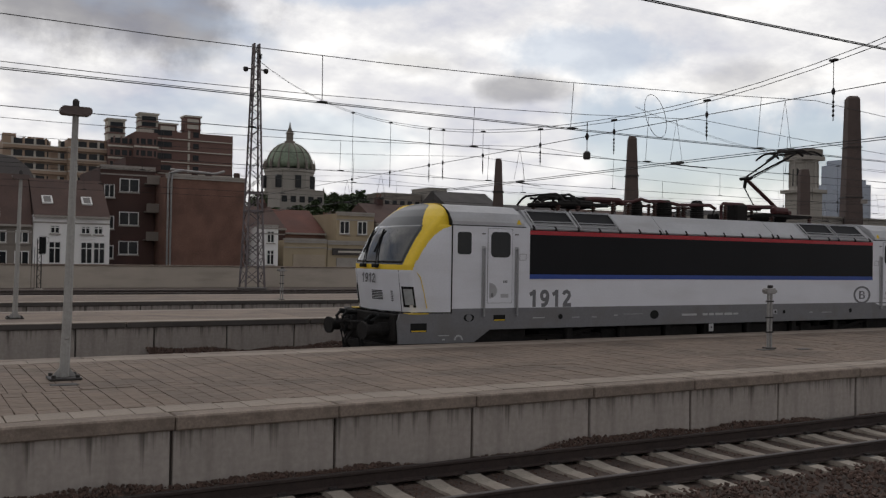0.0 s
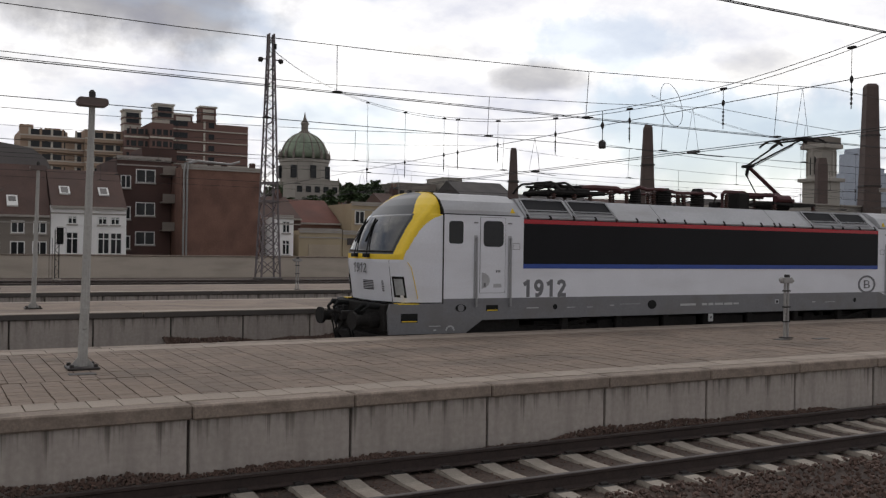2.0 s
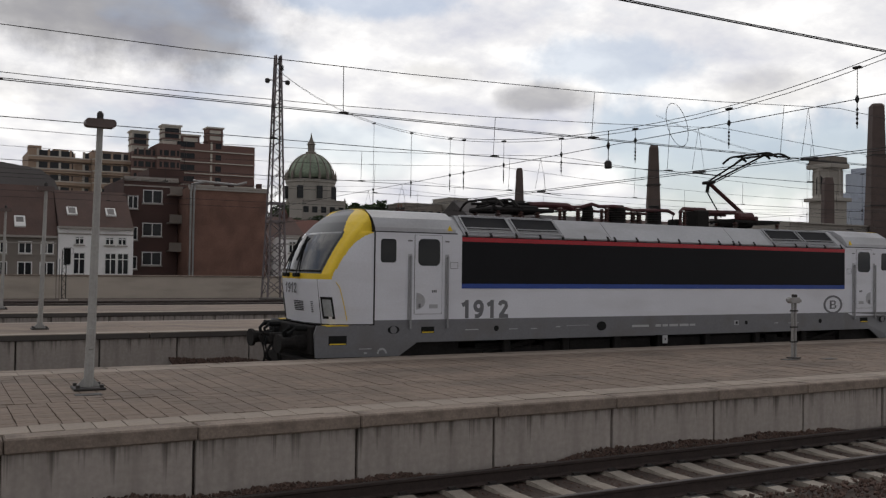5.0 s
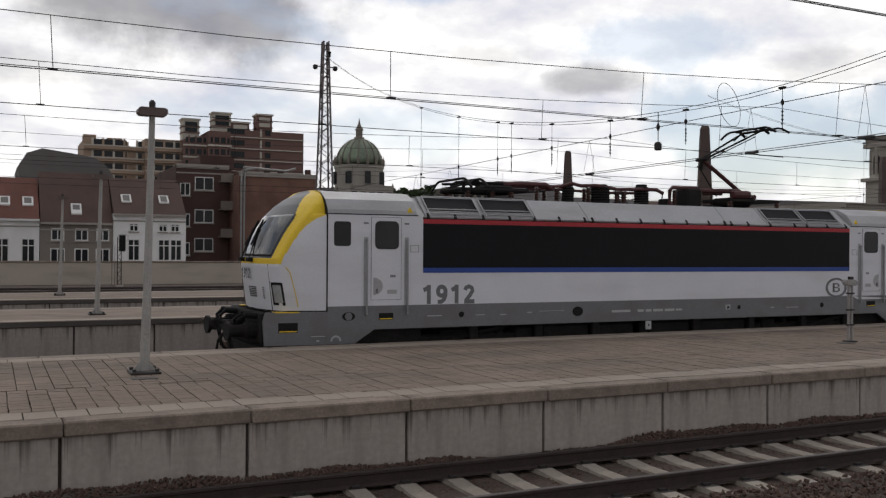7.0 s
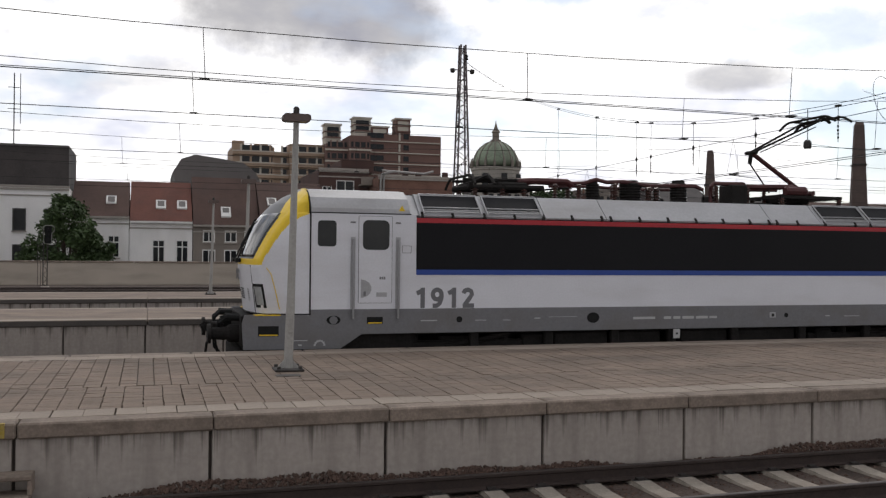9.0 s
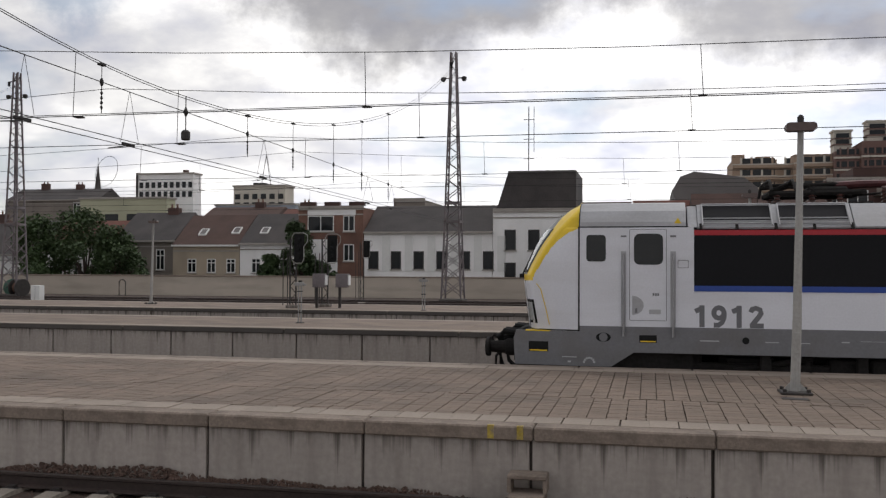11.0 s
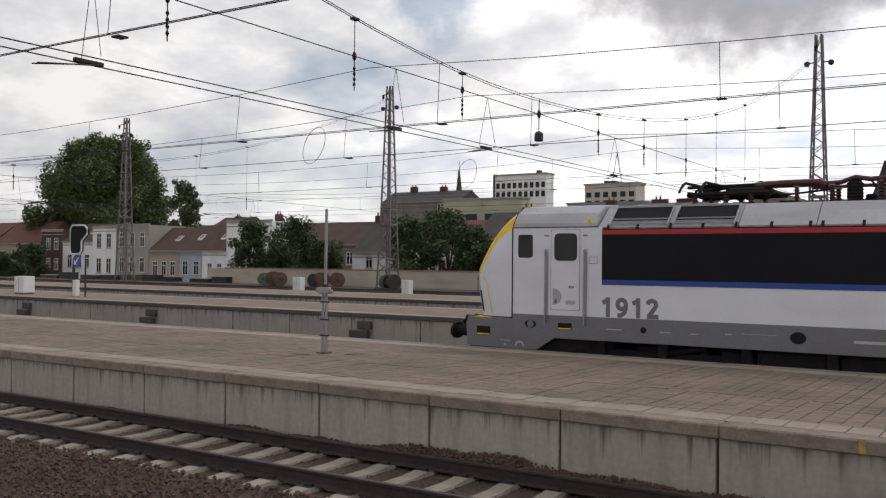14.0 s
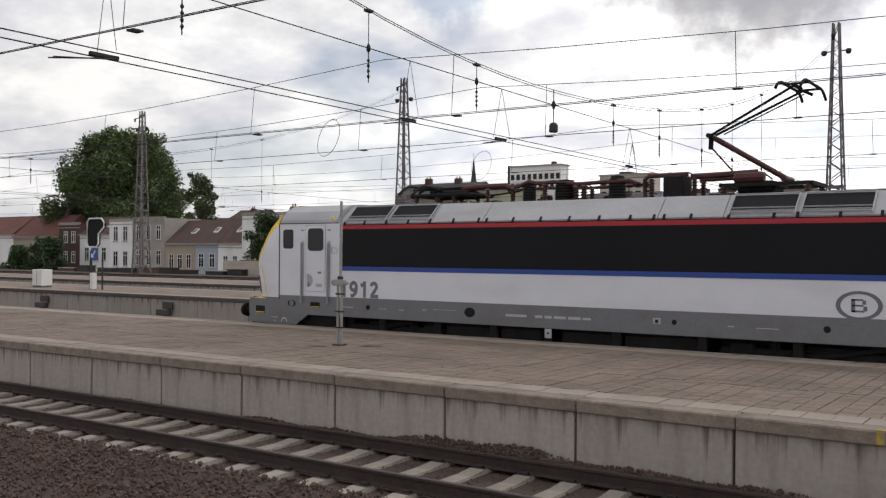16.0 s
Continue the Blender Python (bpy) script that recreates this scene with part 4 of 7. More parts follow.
def roof_gear(parent):
    """High-voltage line along the roof: red tubes on insulators, breakers and arresters."""
    def tube(pts, r, mat=M_PANTO, label="dark red busbar"):
        bm = bmesh.new()
        line(bm, pts, r, 7)
        part("busbar", bm, mat, parent, label)
    tube([(3.7, -0.1, 4.0), (4.1, -0.15, 4.02), (4.35, -0.2, 4.1), (4.6, -0.2, 4.05), (5.0, -0.25, 4.07), (5.6, -0.25, 4.0), (6.2, -0.25, 4.02), (6.75, -0.25, 4.03), (6.95, -0.25, 3.95)], 0.045)
    tube([(3.5, 0.35, 3.97), (4.5, 0.38, 3.99), (5.5, 0.35, 3.95), (6.8, 0.35, 3.98)], 0.035)
    tube([(7.12, -0.3, 3.66), (7.12, -0.3, 4.03), (7.2, -0.3, 4.1), (7.6, -0.28, 4.1), (8.0, -0.25, 4.11)], 0.05)
    tube([(8.05, -0.2, 4.06), (8.7, -0.2, 4.07), (9.35, -0.2, 4.09)], 0.06)
    tube([(8.05, 0.3, 4.02), (9.3, 0.3, 4.04)], 0.04)
    for x, y, top, r in ((3.35, -0.3, 3.98, 0.07), (3.95, -0.2, 4.0, 0.08), (3.95, 0.35, 3.97, 0.08), (4.78, -0.25, 4.04, 0.085), (4.9, 0.1, 4.02, 0.07), (5.56, -0.3, 3.98, 0.1), (5.75, -0.3, 3.98, 0.1),
                         (5.65, 0.3, 3.96, 0.08), (6.85, 0.35, 3.96, 0.08), (7.26, -0.3, 4.04, 0.08), (8.12, -0.22, 4.04, 0.08), (8.12, 0.3, 4.0, 0.08), (8.95, 0.3, 4.0, 0.07)):
        bm = bmesh.new()
        insulator(bm, x, y, 3.6, top, r)
        part("insulator", bm, M_INSUL, parent, "brown ribbed insulator")
    # round breakers with ribbed sides and a cap
    for x, y, r, top in ((4.32, -0.1, 0.15, 4.02), (5.22, -0.1, 0.24, 4.06), (6.42, -0.1, 0.19, 4.1)):
        bm = bmesh.new()
        prof = [(r * 0.9, 3.6)]
        n = int((top - 3.62) / 0.06)
        for k in range(n):
            z = 3.62 + 0.06 * k
            prof += [(r, z + 0.015), (r * 0.88, z + 0.045)]
        prof += [(r, top - 0.03), (r * 0.75, top), (r * 0.7, top + 0.05), (r * 0.2, top + 0.06)]
        turned(bm, prof, (x, y, 0), 14)
        part("circuit_breaker", bm, M_GEAR, parent, "black ribbed circuit breaker")
    for x0, x1, y0, y1, z1 in ((7.55, 7.98, -0.45, 0.05, 4.08), (7.35, 7.5, 0.1, 0.45, 3.86), (6.0, 6.2, 0.1, 0.4, 3.76), (4.45, 4.65, 0.15, 0.4, 3.82), (8.3, 9.0, 0.0, 0.5, 3.72), (2.9, 3.3, 0.2, 0.5, 3.74)):
        part("switchgear_box", boxes((x0, x1, y0, y1, 3.6, z1), bevel=0.03), M_GEAR, parent, "black roof switchgear box")
    for a, b in (((4.35, -0.2, 4.1), (4.6, 0.38, 3.99)), ((5.6, -0.25, 4.0), (5.65, 0.3, 3.96)), ((6.95, -0.25, 3.95), (7.2, 0.1, 3.75)), ((7.9, -0.3, 4.08), (8.15, -0.2, 4.05)), ((9.3, -0.2, 4.08), (9.6, -0.1, 3.95))):
        bm = bmesh.new()
        mid = (Vector(a) + Vector(b)) / 2 + Vector((0, 0, 0.07))
        line(bm, [a, mid, b], 0.016, 5)
        part("roof_cable", bm, M_RUBBER, parent)
    part("pantograph_motor", boxes((9.0, 9.7, -0.35, 0.35, 3.68, 3.92), bevel=0.05), M_GEAR, parent, "black pantograph drive")
    bm = bmesh.new()
    turned(bm, [(0.09, 8.98), (0.12, 9.02), (0.12, 9.5), (0.09, 9.54)], (0, -0.42, 3.97), 10, "x")
    part("air_cylinder", bm, M_PANTO, parent, "dark red air cylinder")


def build_loco():
    ob = thing("locomotive", "white electric locomotive, yellow cab edge, black side band, raised pantograph", "locomotive")
    end = thing("cab_end", "", "")
    cab_end(end)
    kids = [o for o in end.children]
    turn = pose(BAND, 0, 0, 0, 0, 180)
    for o in kids:
        o.parent = ob
        copy_thing(o, turn @ o.matrix_basis)
    bpy.data.objects.remove(end)
    # machine room
    bm = bmesh.new()
    extrude_profile(bm, [(-1.5, 1.2), (1.5, 1.2), (1.5, 3.15), (-1.5, 3.15)], 0.0, BAND)
    body = part("machine_room", bm, M_WHITE, ob, "white machine room wall")
    for sgn in (-1, 1):
        y = sgn * 1.5
        span = lambda d: sorted((y - sgn * 0.01, y + sgn * d))
        part("side_band", boxes((0.004, BAND - 0.004, *span(0.006), 2.185, 3.06)), M_BLACK, body, "glossy black side band")
        part("red_stripe", boxes((0.004, BAND - 0.004, *span(0.008), 3.06, 3.15)), M_RED, body, "red stripe")
        part("blue_stripe", boxes((0.004, BAND - 0.004, *span(0.008), 2.085, 2.185)), M_BLUE, body, "blue stripe")
        bm = boxes((0.0, BAND, *sorted((y - sgn * 0.05, y + sgn * 0.004)), 1.0, 1.455))
        sill = part("side_sill", bm, M_DGREY, ob, "dark grey side sill")
        flip = sgn > 0
        mirror = (lambda x: BAND - x) if flip else (lambda x: x)
        for x, r in ((0.86, 0.06), (3.66, 0.105), (8.2, 0.05), (10.9, 0.06)):
            bm = bmesh.new()
            turned(bm, [(r, min(y, y + sgn * 0.009)), (r, max(y, y + sgn * 0.009))], (mirror(x), 0, 1.245), 14, "y")
            if r > 0.1:
                for v in bm.verts:
                    v.co.x = mirror(x) + (v.co.x - mirror(x)) * 1.3
            part("sill_opening", bm, M_RUBBER, sill, "black jacking hole")
        part("fuse_box", boxes((mirror(7.86) - 0.08, mirror(7.86) + 0.08, *span(0.012), 1.19, 1.31), bevel=0.01), M_LGREY, sill, "pale connection box")
        part("socket", boxes((mirror(7.86) - 0.03, mirror(7.86) + 0.03, *span(0.018), 1.22, 1.28)), M_RUBBER, sill)
        part("sign_plate", boxes((mirror(5.55) - 0.08, mirror(5.55) + 0.08, *span(0.01), 0.80, 0.99), bevel=0.01), M_PALELET, sill, "white plate with a dark dot")
        part("plate_dot", boxes((mirror(5.55) - 0.02, mirror(5.55) + 0.02, *span(0.016), 0.88, 0.92)), M_RUBBER, sill)
        # writing on the sill as plain bars
        for x0, x1, z, h in ((0.1, 0.42, 1.23, 0.02), (1.18, 1.4, 1.225, 0.014), (1.75, 1.9, 1.22, 0.014), (2.4, 2.52, 1.25, 0.02), (2.7, 3.3, 1.27, 0.008),
                             (4.55, 5.05, 1.225, 0.05), (5.25, 5.42, 1.225, 0.055), (5.47, 5.63, 1.225, 0.055), (5.68, 5.95, 1.225, 0.055),
                             (6.0, 6.28, 1.225, 0.055), (6.32, 6.5, 1.225, 0.045), (9.2, 9.32, 1.22, 0.02), (9.7, 10.1, 1.21, 0.014)):
            a, b = sorted((mirror(x0), mirror(x1)))
            part("sill_writing", boxes((a, b, *span(0.0065), z - h / 2, z + h / 2)), M_PALELET, sill, "small pale writing")
        at = pose(0.02 if not flip else BAND - 0.02, y, 1.465, 0, 0, 0 if not flip else 180)
        number("1912", at, 1.0, 0.086, M_NUM, body, "grey painted running number")
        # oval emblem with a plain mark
        bm = bmesh.new()
        cx = mirror(11.40)
        for k in range(40):
            a0, a1 = 2 * math.pi * k / 40, 2 * math.pi * (k + 1) / 40
            ring = [(cx + rr * 1.5 * math.cos(a), yy, 1.67 + rr * math.sin(a)) for a in (a0, a1) for rr in (0.195, 0.245) for yy in (y, y + sgn * 0.006)]
            v = [bm.verts.new(p) for p in ring]
            for f in ((1, 3, 7, 5), (0, 2, 3, 1), (2, 6, 7, 3), (4, 5, 7, 6), (0, 1, 5, 4)):
                bm.faces.new([v[q] for q in f])
        for x0, x1, z0, z1 in ((-0.09, -0.045, -0.11, 0.11), (-0.09, 0.05, 0.08, 0.11), (-0.09, 0.05, -0.015, 0.015), (-0.09, 0.06, -0.11, -0.08), (0.04, 0.08, 0.02, 0.09), (0.05, 0.095, -0.09, -0.01)):
            box(bm, cx + 1.35 * x0, cx + 1.35 * x1, *sorted((y, y + sgn * 0.006)), 1.67 + z0, 1.67 + z1)
        bmesh.ops.recalc_face_normals(bm, faces=bm.faces)
        part("oval_emblem", bm, M_NUM, body, "grey oval emblem")
        # sloping roof panels
        cuts = [0.06, 2.62, 3.95, 7.85, 9.1, BAND - 0.06]
        for a, b in zip(cuts, cuts[1:]):
            bm = bmesh.new()
            extrude_profile(bm, [(sgn * 1.47, 3.17), (sgn * 1.49, 3.2), (sgn * 1.02, 3.62), (sgn * 0.9, 3.62), (sgn * 0.9, 3.17)], mirror(a) + (0.008 if not flip else -0.008), mirror(b) + (-0.008 if not flip else 0.008))
            part("roof_panel", bm, M_LGREY, ob, "pale grey sloping roof panel")
        k = 0.0
        for x in (0.12, 0.72, 1.36, 1.98, 2.58, 3.2, 3.85, 4.05, 4.7, 5.35, 6.0, 6.65, 7.3, 7.78, 7.98, 8.5, 9.2, 10.0, 10.4, 11.1, 11.75):
            bm = bmesh.new()
            extrude_profile(bm, [(sgn * 1.48, 3.16), (sgn * 1.525, 3.16), (sgn * 1.50, 3.2), (sgn * 1.44, 3.27)], mirror(x) - 0.025, mirror(x) + 0.025)
            part("roof_catch", bm, M_GEAR, body)
        # ventilation grilles in the slope
        for a, b in ((0.15, 1.3), (1.42, 2.55), (9.2, 10.35), (10.45, 11.6)):
            slope = lambda u, d: (sgn * (1.49 - 0.47 * u + 0.42 * d), 3.2 + 0.42 * u + 0.47 * d)
            quad = [slope(0.30, 0.02), slope(0.92, 0.02), slope(0.92, -0.05), slope(0.30, -0.05)]
            bm = bmesh.new()
            extrude_profile(bm, quad, *sorted((mirror(a), mirror(b))))
            vent = part("roof_grille", bm, M_GRILLE, ob, "black ventilation grille")
            for u in (0.32, 0.10, 0.2, 0.95):
                bm = bmesh.new()
                y0, z0 = slope(u, 0.05)
                x0, x1 = sorted((mirror(a) , mirror(b)))
                rod(bm, (x0, y0, z0), (x1, y0, z0), 0.014, 5)
                part("grille_rail", bm, M_STEEL, vent)
            for x in (a, b):
                bm = bmesh.new()
                rod(bm, (mirror(x), *slope(0.02, 0.05)), (mirror(x), *slope(0.95, 0.05)), 0.016, 5)
                part("grille_post", bm, M_LGREY, vent)
    part("roof_deck", boxes((0.0, BAND, -0.95, 0.95, 3.4, 3.61)), M_GEAR, ob, "dark roof deck")
    # high-voltage gear on the roof
    lowered_pantograph(ob)
    pantograph(ob)
    roof_gear(ob)
    # frame, bogies and underfloor boxes
    part("underframe", boxes((-2.9, BAND + 2.9, -1.2, 1.2, 0.95, 1.34)), M_GEAR, ob, "black underframe")
    wheels = []
    for cx in (HALF - 4.95, HALF + 4.95):
        bm = bmesh.new()
        for y in (-1.12, 1.12):
            box(bm, cx - 1.9, cx + 1.9, y - 0.1, y + 0.1, 0.52, 0.82, bevel=0.03)
            for x in (-1.5, 1.5):
                box(bm, cx + x - 0.22, cx + x + 0.22, y - 0.14, y + 0.14, 0.4, 0.92, bevel=0.03)
                rod(bm, (cx + x * 0.62, y, 0.6), (cx + x * 0.62, y, 0.98), 0.1, 10)
            rod(bm, (cx - 0.3, y * 1.12, 0.7), (cx + 1.0, y * 1.12, 0.95), 0.05, 8)
        box(bm, cx - 0.4, cx + 0.4, -1.1, 1.1, 0.5, 0.9)
        part("bogie", bm, M_GEAR, ob, "grimy black bogie frame")
        for dx in (-1.5, 1.5):
            bm = bmesh.new()
            for y in (-0.75, 0.75):
                turned(bm, [(0.61, y - 0.03), (0.575, y + 0.0), (0.575, y + 0.10), (0.5, y + 0.1), (0.48, y + 0.05), (0.18, y + 0.05)], (0, 0, 0), 28, "y")
            rod(bm, (0, -0.95, 0), (0, 0.95, 0), 0.09, 10)
            for a in range(0, 360, 60):
                box(bm, 0.3 * math.cos(radians(a)) - 0.05, 0.3 * math.cos(radians(a)) + 0.05, -0.87, -0.75, 0.3 * math.sin(radians(a)) - 0.05, 0.3 * math.sin(radians(a)) + 0.05)
            w = part("wheelset", bm, M_GEAR, ob, "steel wheelset")
            w.matrix_basis = pose(cx + dx, 0, 0.575)
            wheels.append(w)
    for a, b in ((2.9, 4.1), (4.3, 5.3), (5.75, 6.9), (7.1, 8.6)):
        part("underfloor_box", boxes((a, b, -1.3, 1.3, 0.42, 0.96), bevel=0.04), M_GEAR, ob, "black underfloor box")
    for x in (1.2, 2.75, 4.2, 5.5, 7.0, 8.7, 10.4):
        part("hanging_bracket", boxes((x - 0.09, x + 0.09, -1.42, -1.3, 0.7, 1.02), bevel=0.02), M_GEAR, ob)
    return ob, wheels


loco, wheels = build_loco()

# ---- overhead line ----
M_MAST = material("painted_lattice_steel", (0.178, 0.155, 0.16), 0.65, 0.2, 0.25, 1.5, 15, 0.05, (0.10, 0.06, 0.045), 0.5, (1, 1, 1))
M_WIRE = material("dark_copper_wire", (0.03, 0.027, 0.027), 0.6, 0.4, 0.1, 3, 20, 0.0)
M_GALV = material("galvanised_steel", (0.33, 0.32, 0.31), 0.55, 0.3, 0.15, 2.5, 25, 0.05, (0.16, 0.14, 0.12), 0.4, (2, 2, 0.7))

MAST_Y = 69.0
PORTALS = (60.9, 23.2, -14.46, -52.1, -89.9)


def build_mast():
    """Tapered four-legged lattice mast, 18.7 m high."""
    m = thing("catenary_mast", "tall tapered steel lattice mast of the overhead line", "mast", None, "overhead line masts")
    top, h0, h1 = 18.7, 0.75, 0.19
    half = lambda z: h0 + (h1 - h0) * (z / top) ** 0.85
    for sx in (-1, 1):
        for sy in (-1, 1):
            bm = bmesh.new()
            pts = [top * k / 8 for k in range(9)]
            line(bm, [(sx * half(a), sy * half(a), a) for a in pts], 0.085, 4)
            part("leg", bm, M_MAST, m)
    zs = [0.3]
    while zs[-1] < top - 0.6:
        zs.append(zs[-1] + max(0.5, half(zs[-1]) * 1.5))
    zs[-1] = top - 0.05
    for axis in (0, 1):
        for s in (-1, 1):
            bm = bmesh.new()
            for k, (a, b) in enumerate(zip(zs, zs[1:])):
                u = 1 if k % 2 else -1
                for w in (u, -u) if a < 4 else (u,):
                    p, q = (w * half(a), s * half(a), a), (-w * half(b), s * half(b), b)
                    if axis:
                        p, q = (p[1], p[0], p[2]), (q[1], q[0], q[2])
                    rod(bm, p, q, 0.035, 4)
            part("lattice_panel", bm, M_MAST, m)
    for z in (5.8, 7.2):
        hh = half(z) + 0.06
        part("collar", boxes((-hh, hh, -hh, -hh + 0.1, z, z + 0.18), (-hh, hh, hh - 0.1, hh, z, z + 0.18), (-hh, -hh + 0.1, -hh, hh, z, z + 0.18), (hh - 0.1, hh, -hh, hh, z, z + 0.18)), M_MAST, m)
    part("foot", boxes((-0.9, 0.9, -0.9, 0.9, -0.2, 0.06), bevel=0.04), M_DCOPE, m, "dark concrete foot")
    for s in (-1, 1):
        bm = bmesh.new()
        rod(bm, (s * 0.25, 0, 16.75), (s * 0.72, 0, 16.75), 0.05, 6)
        part("bracket", bm, M_MAST, m)
        bm = bmesh.new()
        turned(bm, [(0.12, 0.0), (0.2, 0.12), (0.2, 0.3), (0.1, 0.36)], (s * 0.8, 0, 16.5), 10)
        part("floodlight", bm, M_IRON, m, "dark hanging floodlight")
    bm = bmesh.new()
    rod(bm, (0, -0.2, 18.0), (0, -1.0, 17.7), 0.06, 6)
    insulator(bm, 0, -1.0, 17.35, 17.75, 0.14)
    part("anchor_arm", bm, M_IRON, m)
    return m


def head_z(y):
    """Height of the sagging head cable over the tracks."""
    return 7.9 + (0.00528 if y > 26 else 0.0085) * (y - 26.0) ** 2


def span_z(y):
    return 7.58 - 0.0105 * (y - 10)


def low_z(y):
    return 5.97 - 0.0045 * (y - 9)


def build_portal(weight_y, ys):
    """Cables across the tracks in one plane: sagging pair above, span wire, lower pair, hangers."""
    p = thing("cross_span", "dark overhead line cables strung across the tracks with insulators", "cross span", None, "cross spans")
    yy = [68.6 - 85.0 * k / 44 for k in range(45)]
    for dz, dx in ((0, -0.05), (-0.11, 0.05)):
        bm = bmesh.new()
        line(bm, [(dx, y, head_z(y) + dz) for y in yy], 0.012, 5)
        part("head_cable", bm, M_WIRE, p)
        bm = bmesh.new()
        line(bm, [(dx * 2, y, low_z(y) - dz * 0.9) for y in yy[::4]], 0.013, 5)
        part("lower_span", bm, M_WIRE, p)
    bm = bmesh.new()
    line(bm, [(0, y, span_z(y)) for y in yy[::4]], 0.014, 5)
    part("span_wire", bm, M_WIRE, p)
    for y in ys:
        bm = bmesh.new()
        box(bm, -0.07, 0.07, y - 0.12, y + 0.12, head_z(y) - 0.11, head_z(y) - 0.04, bevel=0.015)
        rod(bm, (0, y, head_z(y) - 0.1), (0, y, span_z(y)), 0.011, 5)
        turned(bm, [(0.02, -0.11), (0.05, -0.05), (0.058, 0.0), (0.05, 0.05), (0.02, 0.11)], (0, y, span_z(y)), 8)
        for k in range(4):
            turned(bm, [(0.018, 0), (0.042, 0.05), (0.018, 0.1)], (0, y, span_z(y) - 0.35 - 0.13 * k), 7)
        rod(bm, (0, y, span_z(y)), (0, y, span_z(y) - 0.85), 0.014, 5)
        part("hanger", bm, M_WIRE, p, "hanger with dark ribbed insulator")
    bm = bmesh.new()
    y = weight_y
    rod(bm, (0, y, head_z(y)), (0, y, span_z(y) - 0.7), 0.018, 5)
    turned(bm, [(0.03, -0.14), (0.085, 0.0), (0.03, 0.14)], (0, y, span_z(y)), 8)
    turned(bm, [(0.12, 0), (0.145, 0.03), (0.145, 0.25), (0.08, 0.32)], (0, y, span_z(y) - 0.9), 12)
    part("cross_span_loudspeaker", bm, M_IRON, p, "dark drum hanging below the span wire")
    # arms that hold the contact wires
    for y in (9.22, 18.3, 22.9, 32.4, 46.0, 50.6):
        z = low_z(y)
        bm = bmesh.new()
        box(bm, -0.04, 0.04, y + 0.75, y + 1.35, z - 0.02, z + 0.06, bevel=0.015)
        rod(bm, (0.02, y + 1.3, z), (0.25, y - 0.1, z - 0.22), 0.014, 5)
        rod(bm, (-0.1, y + 1.1, z), (0.1, y - 0.1, z - 0.22), 0.014, 5)
        for d in (-0.28, 0.28):
            rod(bm, (0, y + 1.1, span_z(y)), (d, y + 1.1, z + 0.1), 0.008, 4)
        part("steady_arm", bm, M_WIRE, p, "dark steady arm")
    return p


def overhead_line():
    mast = build_mast()
    mast.matrix_basis = pose(PORTALS[1], MAST_Y, 0.0)
    for x in PORTALS[2:]:
        copy_thing(mast, pose(x, MAST_Y, 0.0))
    for x, w, extra in zip(PORTALS[:4], (28.9, 28.9, 27.3, 27.3), ((27.3,), (27.3, 40.2), (), ())):
        p = build_portal(w, (51, 46, 41.6, 36.5, 32, 22.6, 17.7, 12.0) + extra)
        p.matrix_basis = pose(x, 0, 0)
    # wires along the tracks
    for y, drop in ((9.22, 6.65), (18.3, 6.65), (22.9, 6.65), (32.4, 6.65), (37.2, 9.0), (46.0, 9.0), (50.6, 9.0)):
        t = thing("contact_line", "contact wire hung on droppers from a sagging carrier wire", "overhead wire", pose(0, y, 0), "contact lines")
        edges = (98.6,) + PORTALS + (-127.6,)
        pts = []
        for b, a in zip(edges, edges[1:]):
            for k in range(8):
                u = k / 8
                pts.append((b + (a - b) * u, 0, (7.32 if y > 10 else 7.55) - 0.61 * 4 * u * (1 - u)))
        rr = 0.009 if y < 35 else 0.008
        cz = 5.95 if y < 10 else 5.75
        bm = bmesh.new()
        line(bm, pts, rr, 5)
        part("carrier_wire", bm, M_WIRE, t)
        bm = bmesh.new()
        line(bm, [(x, 0.18 * math.sin(x * 0.083), cz) for x in range(98, -128, -4)], rr * 1.15, 5)
        if y in (18.3, 9.22):
            line(bm, [(x, 0.18 * math.sin(x * 0.083) + 0.05, cz + 0.04) for x in range(98, -128, -4)], rr * 0.9, 5)
        part("contact_wire", bm, M_WIRE, t)
        x = -5.7 - 6.65 * 16 if drop < 8 else -100.0
        while x < 80:
            z = np.interp(-x, [-q[0] for q in pts], [q[2] for q in pts])
            bm = bmesh.new()
            rod(bm, (x, 0, z), (x + 0.05, 0.18 * math.sin(x * 0.083), cz), 0.008 if y < 35 else 0.007, 4)
            box(bm, x - 0.05, x + 0.13, -0.02, 0.02 + abs(0.18 * math.sin(x * 0.083)), cz, cz + 0.03)
            part("dropper", bm, M_WIRE, t)
            x += drop
    # loose feeder loops
    for x, y, z, rx, rz in ((30.0, 32.4, 9.24, 0.62, 1.03), (-28.8, 32.4, 7.8, 0.62, 0.88), (-29.07, 46.0, 7.65, 0.65, 0.86)):
        bm = bmesh.new()
        pts = [(x + rx * math.cos(a * math.pi / 14), y + 0.3 * math.sin(a * math.pi / 14), z + rz * math.sin(a * math.pi / 14)) for a in range(29)]
        line(bm, pts, 0.013, 4)
        tagged(finish(bm, "feeder_loop", M_WIRE), "thin round loop of feeder cable on the overhead line", "cable")


overhead_line()


